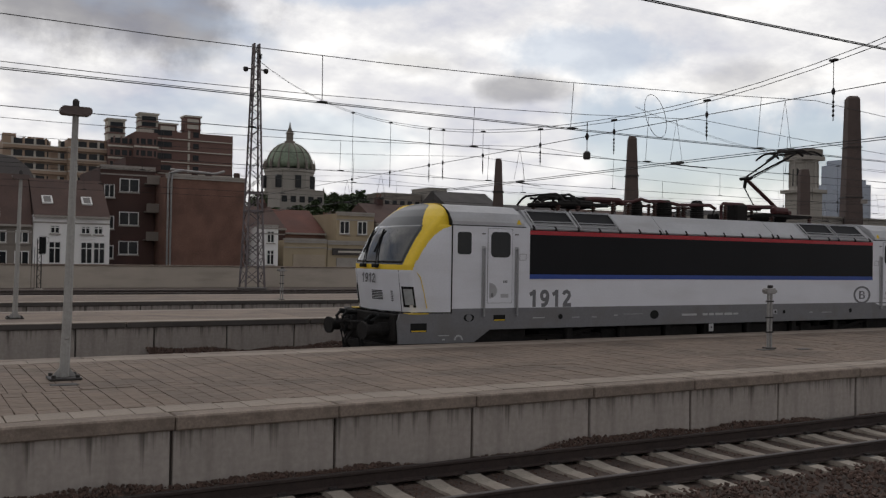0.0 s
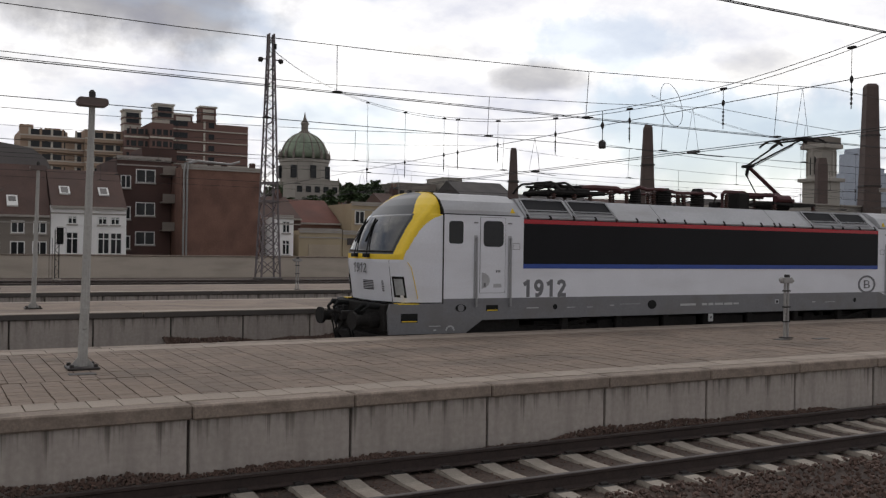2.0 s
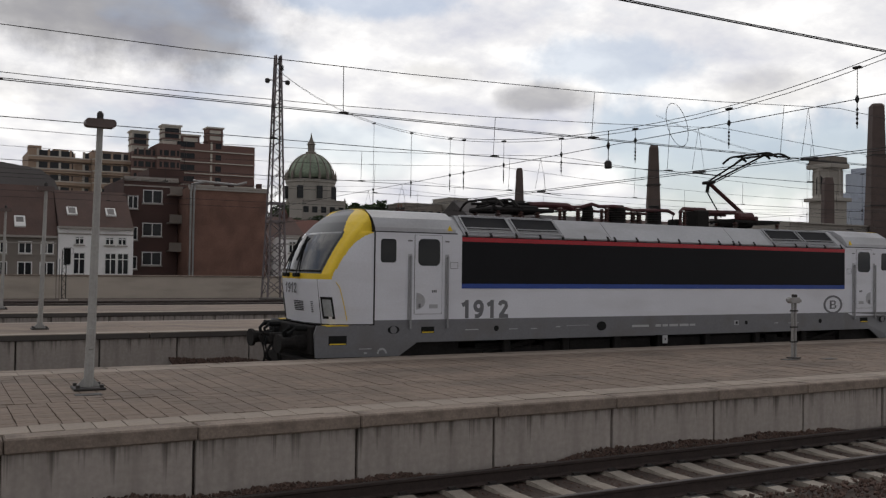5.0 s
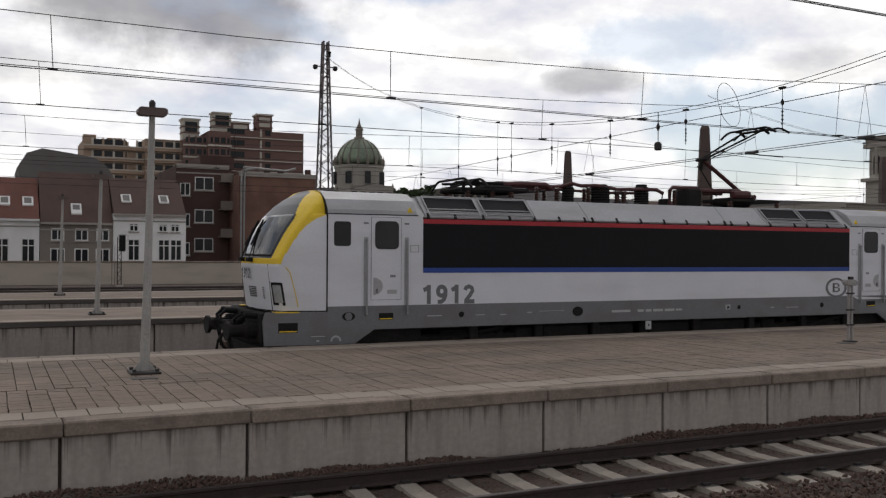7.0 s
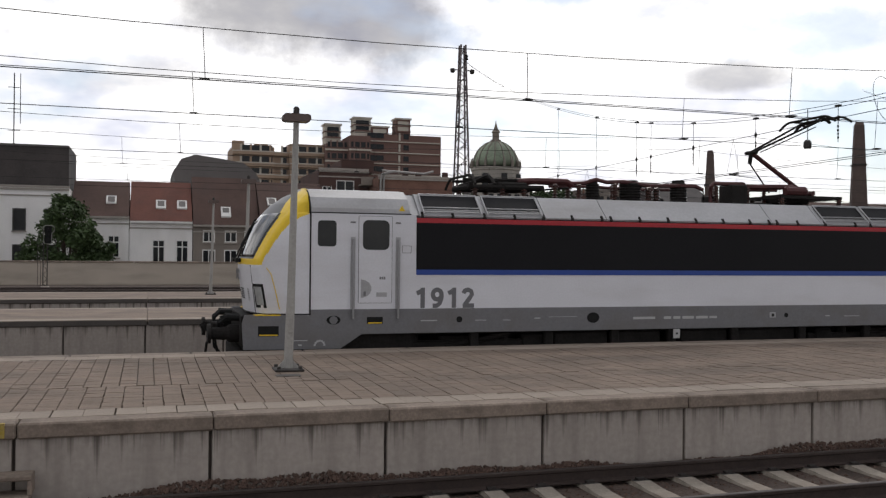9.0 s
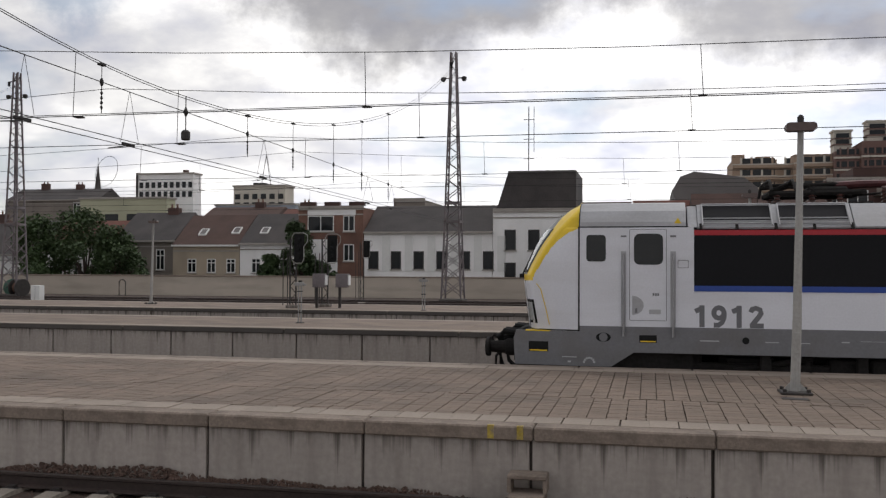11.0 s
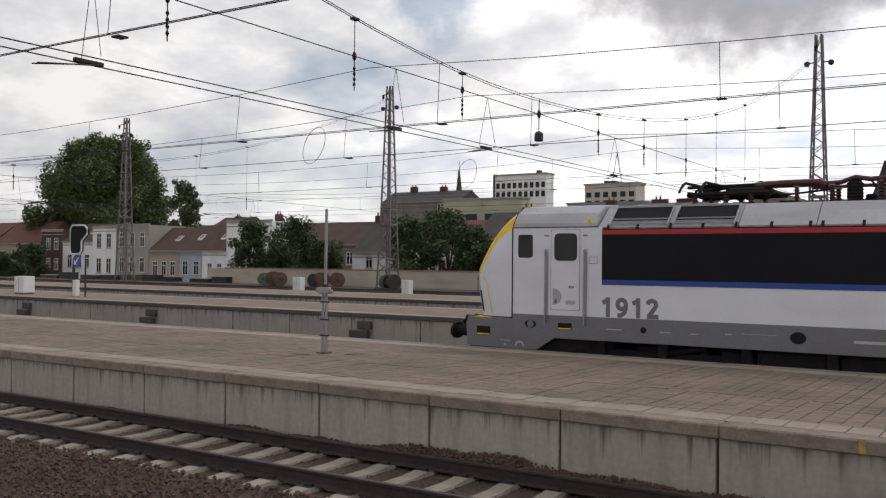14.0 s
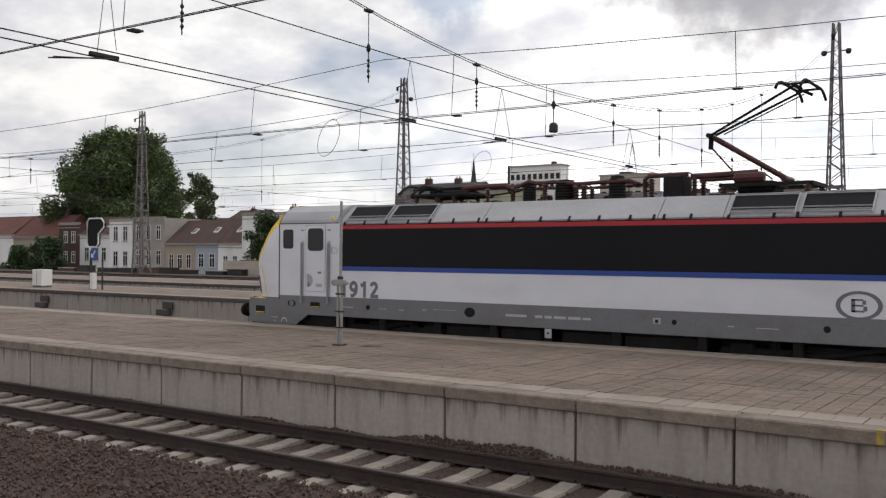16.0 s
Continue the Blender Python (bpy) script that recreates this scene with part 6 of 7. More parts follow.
def tree(x, y, z0, height, width, label, seed, leaf, lobes=9, leaves=5200, size=0.34, skirt=0.28, lean=0.0, clump=(0.10, 0.19)):
    """Tapered trunk with forked limbs, and a crown of many small leaves gathered in clumps along them, uneven and with gaps."""
    rnd = random.Random(seed)
    t = thing("tree", label, "tree", pose(x, y, z0), "trees")
    bm = bmesh.new()
    fork = Vector((0.1, 0, height * 0.42))
    rod(bm, (0, 0, 0), fork, width * 0.035 + 0.08, 9, width * 0.02 + 0.04)
    clumps = []
    for k in range(lobes):
        a = 2.4 * k + rnd.uniform(-0.5, 0.5)
        u = skirt + 0.06 + (0.93 - skirt - 0.06) * (k + rnd.random()) / lobes
        up = (u - skirt) / (1 - skirt)
        swell = 0.88 + 0.3 * up if up < 0.4 else 1.0 - ((up - 0.4) / 0.64) ** 1.15
        r = width * 0.42 * swell * rnd.uniform(0.45, 1.02)
        q = Vector((r * math.cos(a) + lean * width * (u - 0.5), r * math.sin(a), height * u))
        start = fork * rnd.uniform(0.6, 1.0)
        mid = start.lerp(q, 0.55) + Vector((0, 0, height * 0.04))
        rod(bm, start, mid, 0.05 + width * 0.008, 6, 0.04 + width * 0.004)
        rod(bm, mid, q, 0.04 + width * 0.004, 5, 0.02)
        clumps.append((q, width * rnd.uniform(*clump)))
        for _ in range(2):
            off = Vector((rnd.gauss(0, 1), rnd.gauss(0, 1), rnd.gauss(0, 0.7))).normalized()
            clumps.append((q + off * clumps[-1][1] * 1.15, width * rnd.uniform(clump[0], clump[1]) * 0.62))
    clumps.append((Vector((lean * width * 0.45, 0, height * 0.92)), width * clump[0]))
    part("trunk", bm, M_BARK, t)
    verts, faces = [], []
    pick = [c for c in clumps for _ in range(max(1, int(40 * (c[1] / width / clump[1]) ** 2)))]
    for i in range(leaves):
        q, rr = pick[rnd.randrange(len(pick))]
        d = Vector((rnd.gauss(0, 1), rnd.gauss(0, 1), rnd.gauss(0, 0.8)))
        d.normalize()
        c = q + d * rr * (1.0 - 0.65 * rnd.random() ** 2 + 0.10 * rnd.gauss(0, 1))
        if c.z > height or c.z < height * skirt * 0.92:
            continue
        m = Euler((rnd.uniform(-1.0, 1.0), rnd.uniform(-1.0, 1.0), rnd.uniform(0, 6.3))).to_matrix()
        s = size * rnd.uniform(0.6, 1.3)
        b = len(verts)
        for p in ((-s, 0, 0), (0, -s * 0.55, 0.1 * s), (s, 0, 0), (0, s * 0.55, 0.1 * s)):
            verts.append(tuple(c + m @ Vector(p)))
        faces.append((b, b + 1, b + 2, b + 3))
    me = bpy.data.meshes.new("crown")
    me.from_pydata(verts, [], faces)
    me.materials.append(leaf)
    ob = new("crown", me)
    ob.parent = t
    return t


def near_town():
    W = lambda xs, z, w, h: [(x, z, w, h) for x in xs]
    # terraces straight across
    house(-6.7, -1.7, 90, 5.56, 9.0, M_PLASTER, M_BRROOF, "white rendered terraced house with a brown tiled roof", W((-5.4, -3.0), 1.8, 1.0, 2.0) + W((-5.4, -3.0), -1.2, 1, 2), skylights=((-3.3, 0.35),))
    house(-1.65, 3.9, 90, 5.2, 9.1, M_PLASTER, M_REDROOF, "white terraced house with red tiles and a white cornice", W((0.9, 3.0 - 0.0), 1.35, 1.1, 2.1), skylights=((1.1, 0.3), (3.0, 0.3)), gutter=M_FRAME)
    house(3.95, 10.05, 90, 4.95, 9.7, M_GREYW, M_BRROOF, "grey-brown terraced house with a dark mansard roof", W((5.4, 7.4, 9.2), 1.1, 1.2, 1.5) + W((5.4, 7.4, 9.2), 3.3, 1.1, 1.1), style="two", skylights=((7.0, 0.15),))
    house(10.1, 16.6, 90, 5.85, 9.4, M_PLASTER, M_BRROOF, "white terraced house with a brown roof and tall windows", W((11.9, 14.6, 16.0 - 0.3), 1.5, 1.05, 2.0) + W((11.9, 14.5, 15.6), 4.2, 0.8, 0.75), skylights=((11.4, 0.3), (14.8, 0.3)))
    # barrel roof behind
    h = thing("house", "brown brick building under a swollen grey metal roof", "house", None, "terraced houses")
    part("wall", boxes((2.9, 11.5, 102, 112, -4.5, 9.6)), M_DBRICK, h)
    bm = bmesh.new()
    pts = [(2.3, 10.6), (2.6, 9.6), (3.6, 8.8), (10.4, 8.8), (11.6, 9.5), (10.9, 10.9), (9.6, 11.9), (7.0, 12.3), (4.6, 12.6), (3.2, 12.1)]
    extrude_profile(bm, pts, 101.5, 112, "y")
    part("roof", bm, M_ZINC, h, "grey metal barrel roof")
    for x in (5.5, 8.3):
        window(h, x, 6.9, 0.9, 1.3, 102, "two")
    # brick flats with white windows, blank brick gable block with a drain pipe
    h = house(16.7, 22.0, 96, 11.0, 11.0, M_DBRICK, M_SLATE, "dark brick flats with white-framed windows and balconies",
              [(19.5, z, 1.9, 1.35) for z in (2.4, 5.3, 8.6)] + [(17.6, z, 1.0, 1.3) for z in (2.0, 4.9, 8.0)], style="two", depth=12)
    for z in (3.8, 6.6, 9.4):
        part("balcony", boxes((20.9, 22.2, 94.6, 96, z, z + 0.15), (20.9, 22.2, 94.6, 94.68, z + 0.15, z + 0.9), bevel=0.01), M_GREYW, h)
    part("roof_hut", boxes((19.5, 23.0, 98, 104, 11.0, 12.3)), M_DBRICK, h)
    h = house(22.1, 30.1, 92, 10.1, 10.1, M_BRICK, M_SLATE, "blank red-brown brick gable block with pipes on top", trim=False, depth=14)
    for x in (22.3, 22.6):
        bm = bmesh.new()
        line(bm, [(x, 91.85, -3.0), (x, 91.85, 9.6), (x + 0.1, 91.85, 10.4), (x + 1.2, 91.9, 10.75)], 0.11, 8)
        part("drain_pipe", bm, M_GALV, h, "grey drain pipe")
    bm = bmesh.new()
    line(bm, [(22.6, 92.4, 10.8), (27.0, 92.4, 10.6), (28.0, 92.4, 10.9)], 0.12, 8)
    part("roof_pipe", bm, M_GALV, h)
    for x in (25.0, 26.4, 29.3):
        part("vent_block", boxes((x, x + 0.5, 93, 93.6, 10.1, 10.9), bevel=0.02), M_DBRICK, h)
    # right of the mast
    house(30.8, 32.9, 90, 5.4, 5.4, M_PLASTER, M_SLATE, "narrow white house beside a lattice mast", W((32.1,), 1.6, 0.8, 1.5) + W((32.1,), 3.8, 0.8, 1.2), depth=8)
    h = house(33.5, 38.2, 90, 4.1, 4.1, M_OCHRE, M_SLATE, "low ochre shed building with shuttered windows", [], depth=8)
    part("shutter", boxes((34.5, 38.0, 89.9, 90.0, 0.6, 2.7)), M_BEIGE, h)
    h = house(38.3, 43.5, 90, 4.0, 4.0, M_OCHRE, M_SLATE, "low ochre shop building with a dark sign board", [], depth=8)
    part("shutter", boxes((39.3, 42.6, 89.9, 90.0, 0.4, 2.4)), M_TRIM, h)
    part("sign_board", boxes((38.8, 42.8, 89.8, 90.0, 2.7, 3.4), bevel=0.02), M_SLATE, h, "dark sign board with pale writing")
    part("sign_writing", boxes((39.4, 42.0, 89.76, 89.8, 2.95, 3.15)), M_APTCO, h)
    house(32.0, 37.0, 99, 5.6, 8.2, M_DBRICK, M_BRROOF, "brown-roofed brick house behind low sheds", [], depth=10, chims=((36.0, 0.8, 8.6),))
    house(37.2, 42.2, 100, 5.2, 8.0, M_BRICK, M_REDROOF, "brick house with a red tiled roof behind sheds", [(39, 3.2, 1, 1.2)], depth=10)
    house(42.3, 47.0, 97, 7.4, 7.4, M_OCHRE, M_SLATE, "tan flat-roofed house with dark windows", [(43.3, 5.1, 1.2, 1.5), (45.5, 5.1, 1.2, 1.5)], depth=9, style="two")
    house(47.2, 56.0, 97, 6.5, 9.0, M_GREYW, M_BRROOF, "grey house with a brown tiled roof", [], depth=10, chims=((50.0, 0.8, 9.8),))
    # dark roofs and light shed behind the locomotive
    house(56.2, 64.0, 95, 8.0, 10.8, M_DBRICK, M_SLATE, "dark slate-roofed building by tall chimneys", [], depth=10)
    house(64.2, 78.0, 96, 7.0, 9.6, M_DBRICK, M_SLATE, "dark long roofed workshop by tall chimneys", [], depth=10)
    house(78.2, 98.0, 97, 7.0, 9.6, M_GREYW, M_BRROOF, "brown-roofed long workshop building", [], depth=10)
    house(104, 150, 90, 9.6, 10.6, M_TOWERST, M_ZINC, "long pale shed with a light metal roof", [], depth=30, trim=False)
    # to the left: long white building, mansard house, brick-pier house
    house(-14.9, -6.8, 90, 7.95, 7.95, M_PLASTER, M_SLATE, "tall white rendered house with a dark mansard roof", [(x, z, 1.1, h) for x in (-13.2, -10.9, -8.3) for z, h in ((4.1, 2.0), (1.2, 1.7))], depth=10, style="plain")
    h = thing("mansard_roof", "tall dark slate mansard roof above a white house", "roof")
    bm = bmesh.new()
    extrude_profile(bm, [(-14.7, 7.97), (-6.9, 7.97), (-6.9, 11.7), (-13.5, 11.75)], 90.6, 99.5, "y")
    part("slates", bm, M_SLATE, h)
    part("ridge_cap", boxes((-13.5, -6.9, 90.5, 99.6, 11.7, 11.86)), M_ZINC, h)
    h = house(-28.0, -14.95, 90, 5.98, 8.8, M_PLASTER, M_SLATE, "long white building with a dark slate roof and bricked bays", [(-27.0 + 2.33 * k, 2.2, 1.05, 1.8) for k in range(6)], style="plain", trim=False)
    for k in range(6):
        part("blind_bay", boxes((-26.1 + 2.33 * k, -25.3 + 2.33 * k, 89.95, 90.0, 2.0, 5.5)), M_FRAME, h)
    h = house(-35.0, -28.1, 90, 8.4, 8.4, M_BRICK, M_SLATE, "flat-roofed house of red brick piers and white panels", [(-32.6, 6.0, 2.8, 1.6), (-29.6, 6.0, 1.2, 1.6), (-29.6, 3.0, 1.1, 1.7)], style="two")
    part("panel", boxes((-34.0, -28.9, 89.93, 90.0, 7.65, 8.3)), M_PLASTER, h)
    part("panel", boxes((-34.0, -30.8, 89.93, 90.0, 0.0, 5.2)), M_PLASTER, h)
    for k in range(3):
        part("parapet_block", boxes((-34.8 + 2.6 * k, -33.2 + 2.6 * k, 89.9, 90.5, 8.6, 9.0)), M_DBRICK, h)
    house(-28.0, -24.4, 101, 9.9, 9.9, M_GREYW, M_SLATE, "grey concrete roof house with a dark opening", [(-26.2, 7.6, 1.6, 1.4)], style="plain", trim=False)
    house(-41.4, -35.1, 90, 4.87, 8.1, M_PLASTER, M_SLATE, "white terraced house with a slate roof and skylights", W((-39.6, -37.0), 1.75, 1.0, 1.5), skylights=((-39.3, 0.3), (-36.4, 0.3)))
    house(-49.0, -41.5, 90, 4.7, 8.0, M_BEIGE, M_BRROOF, "beige terraced house with a brown roof and a white cornice", W((-46.8, -44.6, -42.4), 1.75, 1.0, 1.45), skylights=((-46.3, 0.3), (-42.6, 0.35)), gutter=M_FRAME)
    house(-56.5, -49.2, 91, 5.2, 8.4, M_GREYW, M_SLATE, "grey gabled house with dark slates", [(-51.0, 2.0, 1.0, 2.2)], chims=((-51.8, 1.3, 8.9),))
    house(-66.0, -56.6, 92, 4.6, 7.6, M_PLASTER, M_REDROOF, "white house with a red tiled roof behind trees", W((-64.0, -61.5), 1.0, 1.0, 1.8))
    house(-44.0, -36.5, 104, 7.2, 9.6, M_BRICK, M_REDROOF, "brick house with a rusty red gable roof", [], depth=11, chims=((-41.5, 1.0, 10.3),))
    house(-55.0, -45.0, 106, 7.5, 10.0, M_BRICK, M_BRROOF, "brown-roofed brick house row", [], depth=11, chims=((-48.5, 1.2, 10.6),))
    # terrace at the street end
    house(-101, -92, 95, 8.0, 8.0, M_PLASTER, M_SLATE, "tall white flat-roofed house behind dark trees", W((-98.7, -94.5), 3.4, 1.2, 1.8), chims=((-95, 1.0, 9.2),))
    house(-106, -101.1, 95, 3.86, 7.9, M_PLASTER, M_BRROOF, "white terraced house with brown tiles", W((-104.4, -102.4), 0.0, 1.0, 2.0), skylights=((-103.5, 0.4),))
    house(-111, -106.1, 95, 3.86, 7.8, M_BLUEW, M_BRROOF, "blue-grey terraced house with brown tiles", W((-109.7, -107.3), 0.2, 1.2, 2.1), skylights=((-108.5, 0.4),))
    house(-118, -111.1, 95, 3.86, 7.5, M_BEIGE, M_BRROOF, "beige brick terraced house with a brown roof", W((-116.5, -114.5, -112.5), 0.0, 1.1, 2.2), skylights=((-113.5, 0.4),))
    house(-126, -118.1, 95, 7.8, 7.8, M_TRIM, M_BRROOF, "three-storey grey-beige stone terraced house", W((-124.5, -122.0, -119.6), 4.4, 1.1, 2.3) + W((-124.5, -122.0, -119.6), 0.4, 1.1, 2.4))
    house(-132, -126.1, 95, 7.6, 7.6, M_PLASTER, M_SLATE, "white three-storey terraced house with tall windows", W((-130.3, -127.8), 4.2, 1.2, 2.4) + W((-130.3, -127.8), 0.2, 1.2, 2.4))
    house(-140, -132.1, 95, 5.4, 8.4, M_PLASTER, M_BRROOF, "white terraced house with a steep brown roof", W((-138, -135.4, -133.4), 1.0, 1.2, 2.2), skylights=((-134.5, 0.4),))
    house(-146, -140.1, 95, 7.2, 7.2, M_DBRICK, M_SLATE, "dark brick corner house with pale windows", W((-144, -141.8), 4.0, 1.1, 1.9) + W((-144, -141.8), 0.6, 1.1, 1.9))
    house(-160, -146.1, 95, 5.1, 9.0, M_BEIGE, M_REDROOF, "beige house with a broad red tiled roof", W((-157, -153, -149), 1.0, 1.1, 1.8), chims=((-150, 1.0, 9.8),))
    house(-180, -160.1, 95, 5.5, 9.0, M_PLASTER, M_REDROOF, "white house row with red tiled roofs", W((-176, -171, -166), 1.0, 1.1, 1.8))
    house(-91.9, -77.0, 98, 4.8, 8.0, M_GREYW, M_BRROOF, "grey terraced house with a brown tiled roof", [(-85.0, 2.0, 1.1, 1.7), (-80.5, 2.0, 1.1, 1.7)], chims=((-79, 0.9, 8.8),))
    house(-76.8, -66.2, 94, 3.7, 7.4, M_PLASTER, M_SLATE, "white house with a steep dark slate roof", [(-74.0, 1.6, 1.1, 1.6), (-69.5, 1.6, 1.1, 1.6)], skylights=((-70.5, 0.4),))
    # sheds and pallets where the wall ends
    rnd = random.Random(8)
    for k in range(9):
        x = -112 + k * 4.0 + rnd.uniform(-0.5, 0.5)
        w, hgt = rnd.uniform(2.2, 3.6), rnd.uniform(0.35, 0.75)
        m = thing("storage_bin", "low dark open storage bin beside the tracks", "storage bin", pose(x, 73.0, -0.12), "storage bins")
        part("body", boxes((0, w, 0, 1.2, 0, hgt), bevel=0.03), rnd.choice((M_IRON, M_IRON, M_RUST)), m)
        part("lid", boxes((-0.08, w + 0.08, -0.08, 1.28, hgt, hgt + 0.08)), rnd.choice((M_GALV, M_IRON)), m)


near_town()


def trees():
    z = -4.5
    tree(-149.0, 108, z, 29.8, 29, "very large dark green broadleaf tree", 1, M_LEAF, 60, 125000, 0.27, 0.25, 0.22, (0.06, 0.125))
    tree(-120.0, 104, z, 20.2, 8, "tall slim dark green tree", 2, M_LEAF, 16, 9000, 0.26, 0.3)
    for k, (x, y, h, w) in enumerate(((-84.8, 84, 12.2, 6.6), (-81.4, 85, 9.5, 5.0), (-78.0, 84, 12.6, 9.0), (-73.5, 85, 9.5, 8.0), (-60.5, 84, 12.2, 8.0), (-56.0, 85, 13.0, 9.0), (-51.8, 84, 11.0, 7.0),
                                      (-33.4, 86, 11.6, 5.0), (-31.5, 86, 7.5, 4.5), (-36.3, 86, 8.3, 4.0), (-6.6, 85, 11.8, 6.5), (-4.6, 86, 9.0, 5.0), (-140.5, 90, 9.5, 8.0), (-146, 88, 8.0, 7.0))):
        tree(x, y, z, h, w, "dense dark green tree behind the yard wall", 10 + k, M_LEAF2, 18, 9000, 0.19, 0.2)
    for k, (x, y, zz, h, w) in enumerate(((106, 245, 8, 13, 10), (113, 252, 9, 12, 11), (122, 262, 10, 13, 12), (131, 266, 10, 13, 12), (98, 240, 7, 11, 10), (138, 300, 14, 11, 14), (152, 305, 14, 10, 14), (92, 236, 7, 9, 10), (84, 232, 6, 9, 10), (142, 392, 16, 15, 16), (152, 398, 17, 14, 16), (163, 395, 17, 15, 16), (174, 392, 17, 14, 16), (132, 385, 15, 14, 15))):
        tree(x, y, zz, h, w, "green tree on the hill below the dome", 40 + k, M_LEAF2, 8, 1500, 0.6, 0.2)


trees()


def landmarks():
    # stepped brown apartment towers
    Y, k = 232.0, 232.0 / 170
    X = lambda x: x * k
    Z = lambda z: 2.5 + (z - 2.5) * k
    a = thing("apartment_building", "stepped brown brick apartment tower with pale concrete bands", "apartment building", None, "apartment towers")
    for x0, x1, top, mat, dy in ((30.9, 35.0, 22.4, M_APTBR, 0), (35.0, 38.9, 23.9, M_APTBR, -2), (38.9, 53.2, 24.7, M_APTBR, 1)):
        part("wall", boxes((X(x0), X(x1), Y + dy, Y + dy + 22, 0, Z(top))), mat, a)
        z = 8.0
        while z < Z(top) - 1.0:
            part("floor_band", boxes((X(x0) - 0.2, X(x1) + (0.2 if x1 < 39 else 0), Y + dy - 0.35, Y + dy - 0.02, z, z + (0.42 if x1 < 39 else 0.24))), M_APTCO, a)
            if x1 < 39:
                part("window_strip", boxes((X(x0) + 0.4, X(x1) - 0.3, Y + dy - 0.12, Y + dy - 0.03, z + 0.9, z + 2.2)), M_PANE, a)
                for q in range(3):
                    xx = X(x0) + 0.4 + (X(x1) - X(x0) - 0.7) * (q + 0.5) / 3
                    part("window_pier", boxes((xx - 0.18, xx + 0.18, Y + dy - 0.2, Y + dy - 0.04, z + 0.42, z + 2.6)), mat, a)
            else:
                for xx, ww in ((X(39.6), 1.1), (X(41.2), 1.0), (X(46.3), 0.7)):
                    part("window", boxes((xx - ww, xx + ww, Y + dy - 0.15, Y + dy - 0.02, z + 0.9, z + 2.2)), M_PANE, a)
                part("pale_panel", boxes((X(45.0) - 0.25, X(45.0) + 0.25, Y + dy - 0.2, Y + dy - 0.03, z + 0.5, z + 2.4)), M_APTCO, a)
            z += 2.85
    for x0, x1, z0, z1, mat in ((31.0, 33.9, 22.0, 26.0, M_APTCO), (36.4, 39.6, 23.5, 27.5, M_APTCO), (44.5, 47.3, 24.5, 27.7, M_APTBR), (39.7, 43.0, 24.5, 26.0, M_APTBR)):
        t = part("stair_tower", boxes((X(x0), X(x1), Y + 2, Y + 6, Z(z0) - 1, Z(z1))), mat, a)
        part("tower_cap", boxes((X(x0) - 0.3, X(x1) + 0.3, Y + 1.7, Y + 6.3, Z(z1), Z(z1) + 0.4)), M_APTCO, t)
        for q in (0.45, 1.9):
            part("tower_window", boxes((X(x0) + 0.5, X(x1) - 0.5, Y + 1.9, Y + 1.99, Z(z1) - q - 1.0, Z(z1) - q)), M_PANE if mat is M_APTCO else M_APTCO, t)
            part("tower_band", boxes((X(x0) - 0.15, X(x1) + 0.15, Y + 1.75, Y + 6.15, Z(z1) - q - 1.35, Z(z1) - q - 1.05)), M_APTBR, t)
    b = thing("apartment_building", "tan brick apartment block with long balconies and pale bands", "apartment building", None, "apartment towers")
    for x0, x1, top, dy in ((14.4, 21.9, 21.6, 4), (21.9, 24.6, 20.9, 5), (24.6, 30.9, 22.3, 3)):
        part("wall", boxes((X(x0), X(x1), Y + dy, Y + dy + 16, 0, Z(top))), M_APTYE, b)
        z = 9.4
        while z < Z(top) - 1.0:
            part("balcony", boxes((X(x0), X(x1), Y + dy - 0.9, Y + dy - 0.02, z, z + 0.72)), M_APTYE, b)
            part("floor_band", boxes((X(x0), X(x1), Y + dy - 0.96, Y + dy - 0.02, z + 0.72, z + 0.98)), M_APTCO, b)
            for q in range(int((X(x1) - X(x0)) / 2.4)):
                xx = X(x0) + 2.0 + 2.4 * q
                part("window_pier", boxes((xx - 0.25, xx + 0.25, Y + dy - 0.3, Y + dy - 0.05, z + 0.98, z + 2.6)), M_APTYE if q % 2 else M_APTCO, b)
            part("window_strip", boxes((X(x0) + 2.0, X(x1) - 0.5, Y + dy - 0.15, Y + dy - 0.02, z + 1.1, z + 2.4)), M_PANE, b)
            z += 2.85
    for x0, x1, z1 in ((14.5, 16.6, 22.7), (18.5, 21.0, 22.3)):
        part("roof_hut", boxes((X(x0), X(x1), Y + 6, Y + 9, Z(20.5), Z(z1))), M_APTYE, b)
    # domed church on the hill
    c = thing("domed_church", "soot-dark stone church with a green copper dome and lantern", "church")
    cx, cy = 162.2, 430.0
    bm = bmesh.new()
    turned(bm, [(12.6, 15.0), (12.6, 33.5), (11.8, 34.0), (11.8, 42.5), (12.3, 43.0), (12.3, 44.2), (11.2, 44.4)], (cx, cy, 0), 16)
    part("drum", bm, M_TOWERST, c, "pale stone drum")
    bm = bmesh.new()
    prof = [(11.2 * math.cos(radians(t)), 45.2 + 12.4 * math.sin(radians(t))) for t in (0, 12, 24, 36, 48, 60, 70, 79)]
    turned(bm, prof, (cx, cy, 0), 24)
    part("dome", bm, M_COPPER, c, "green copper dome", True)
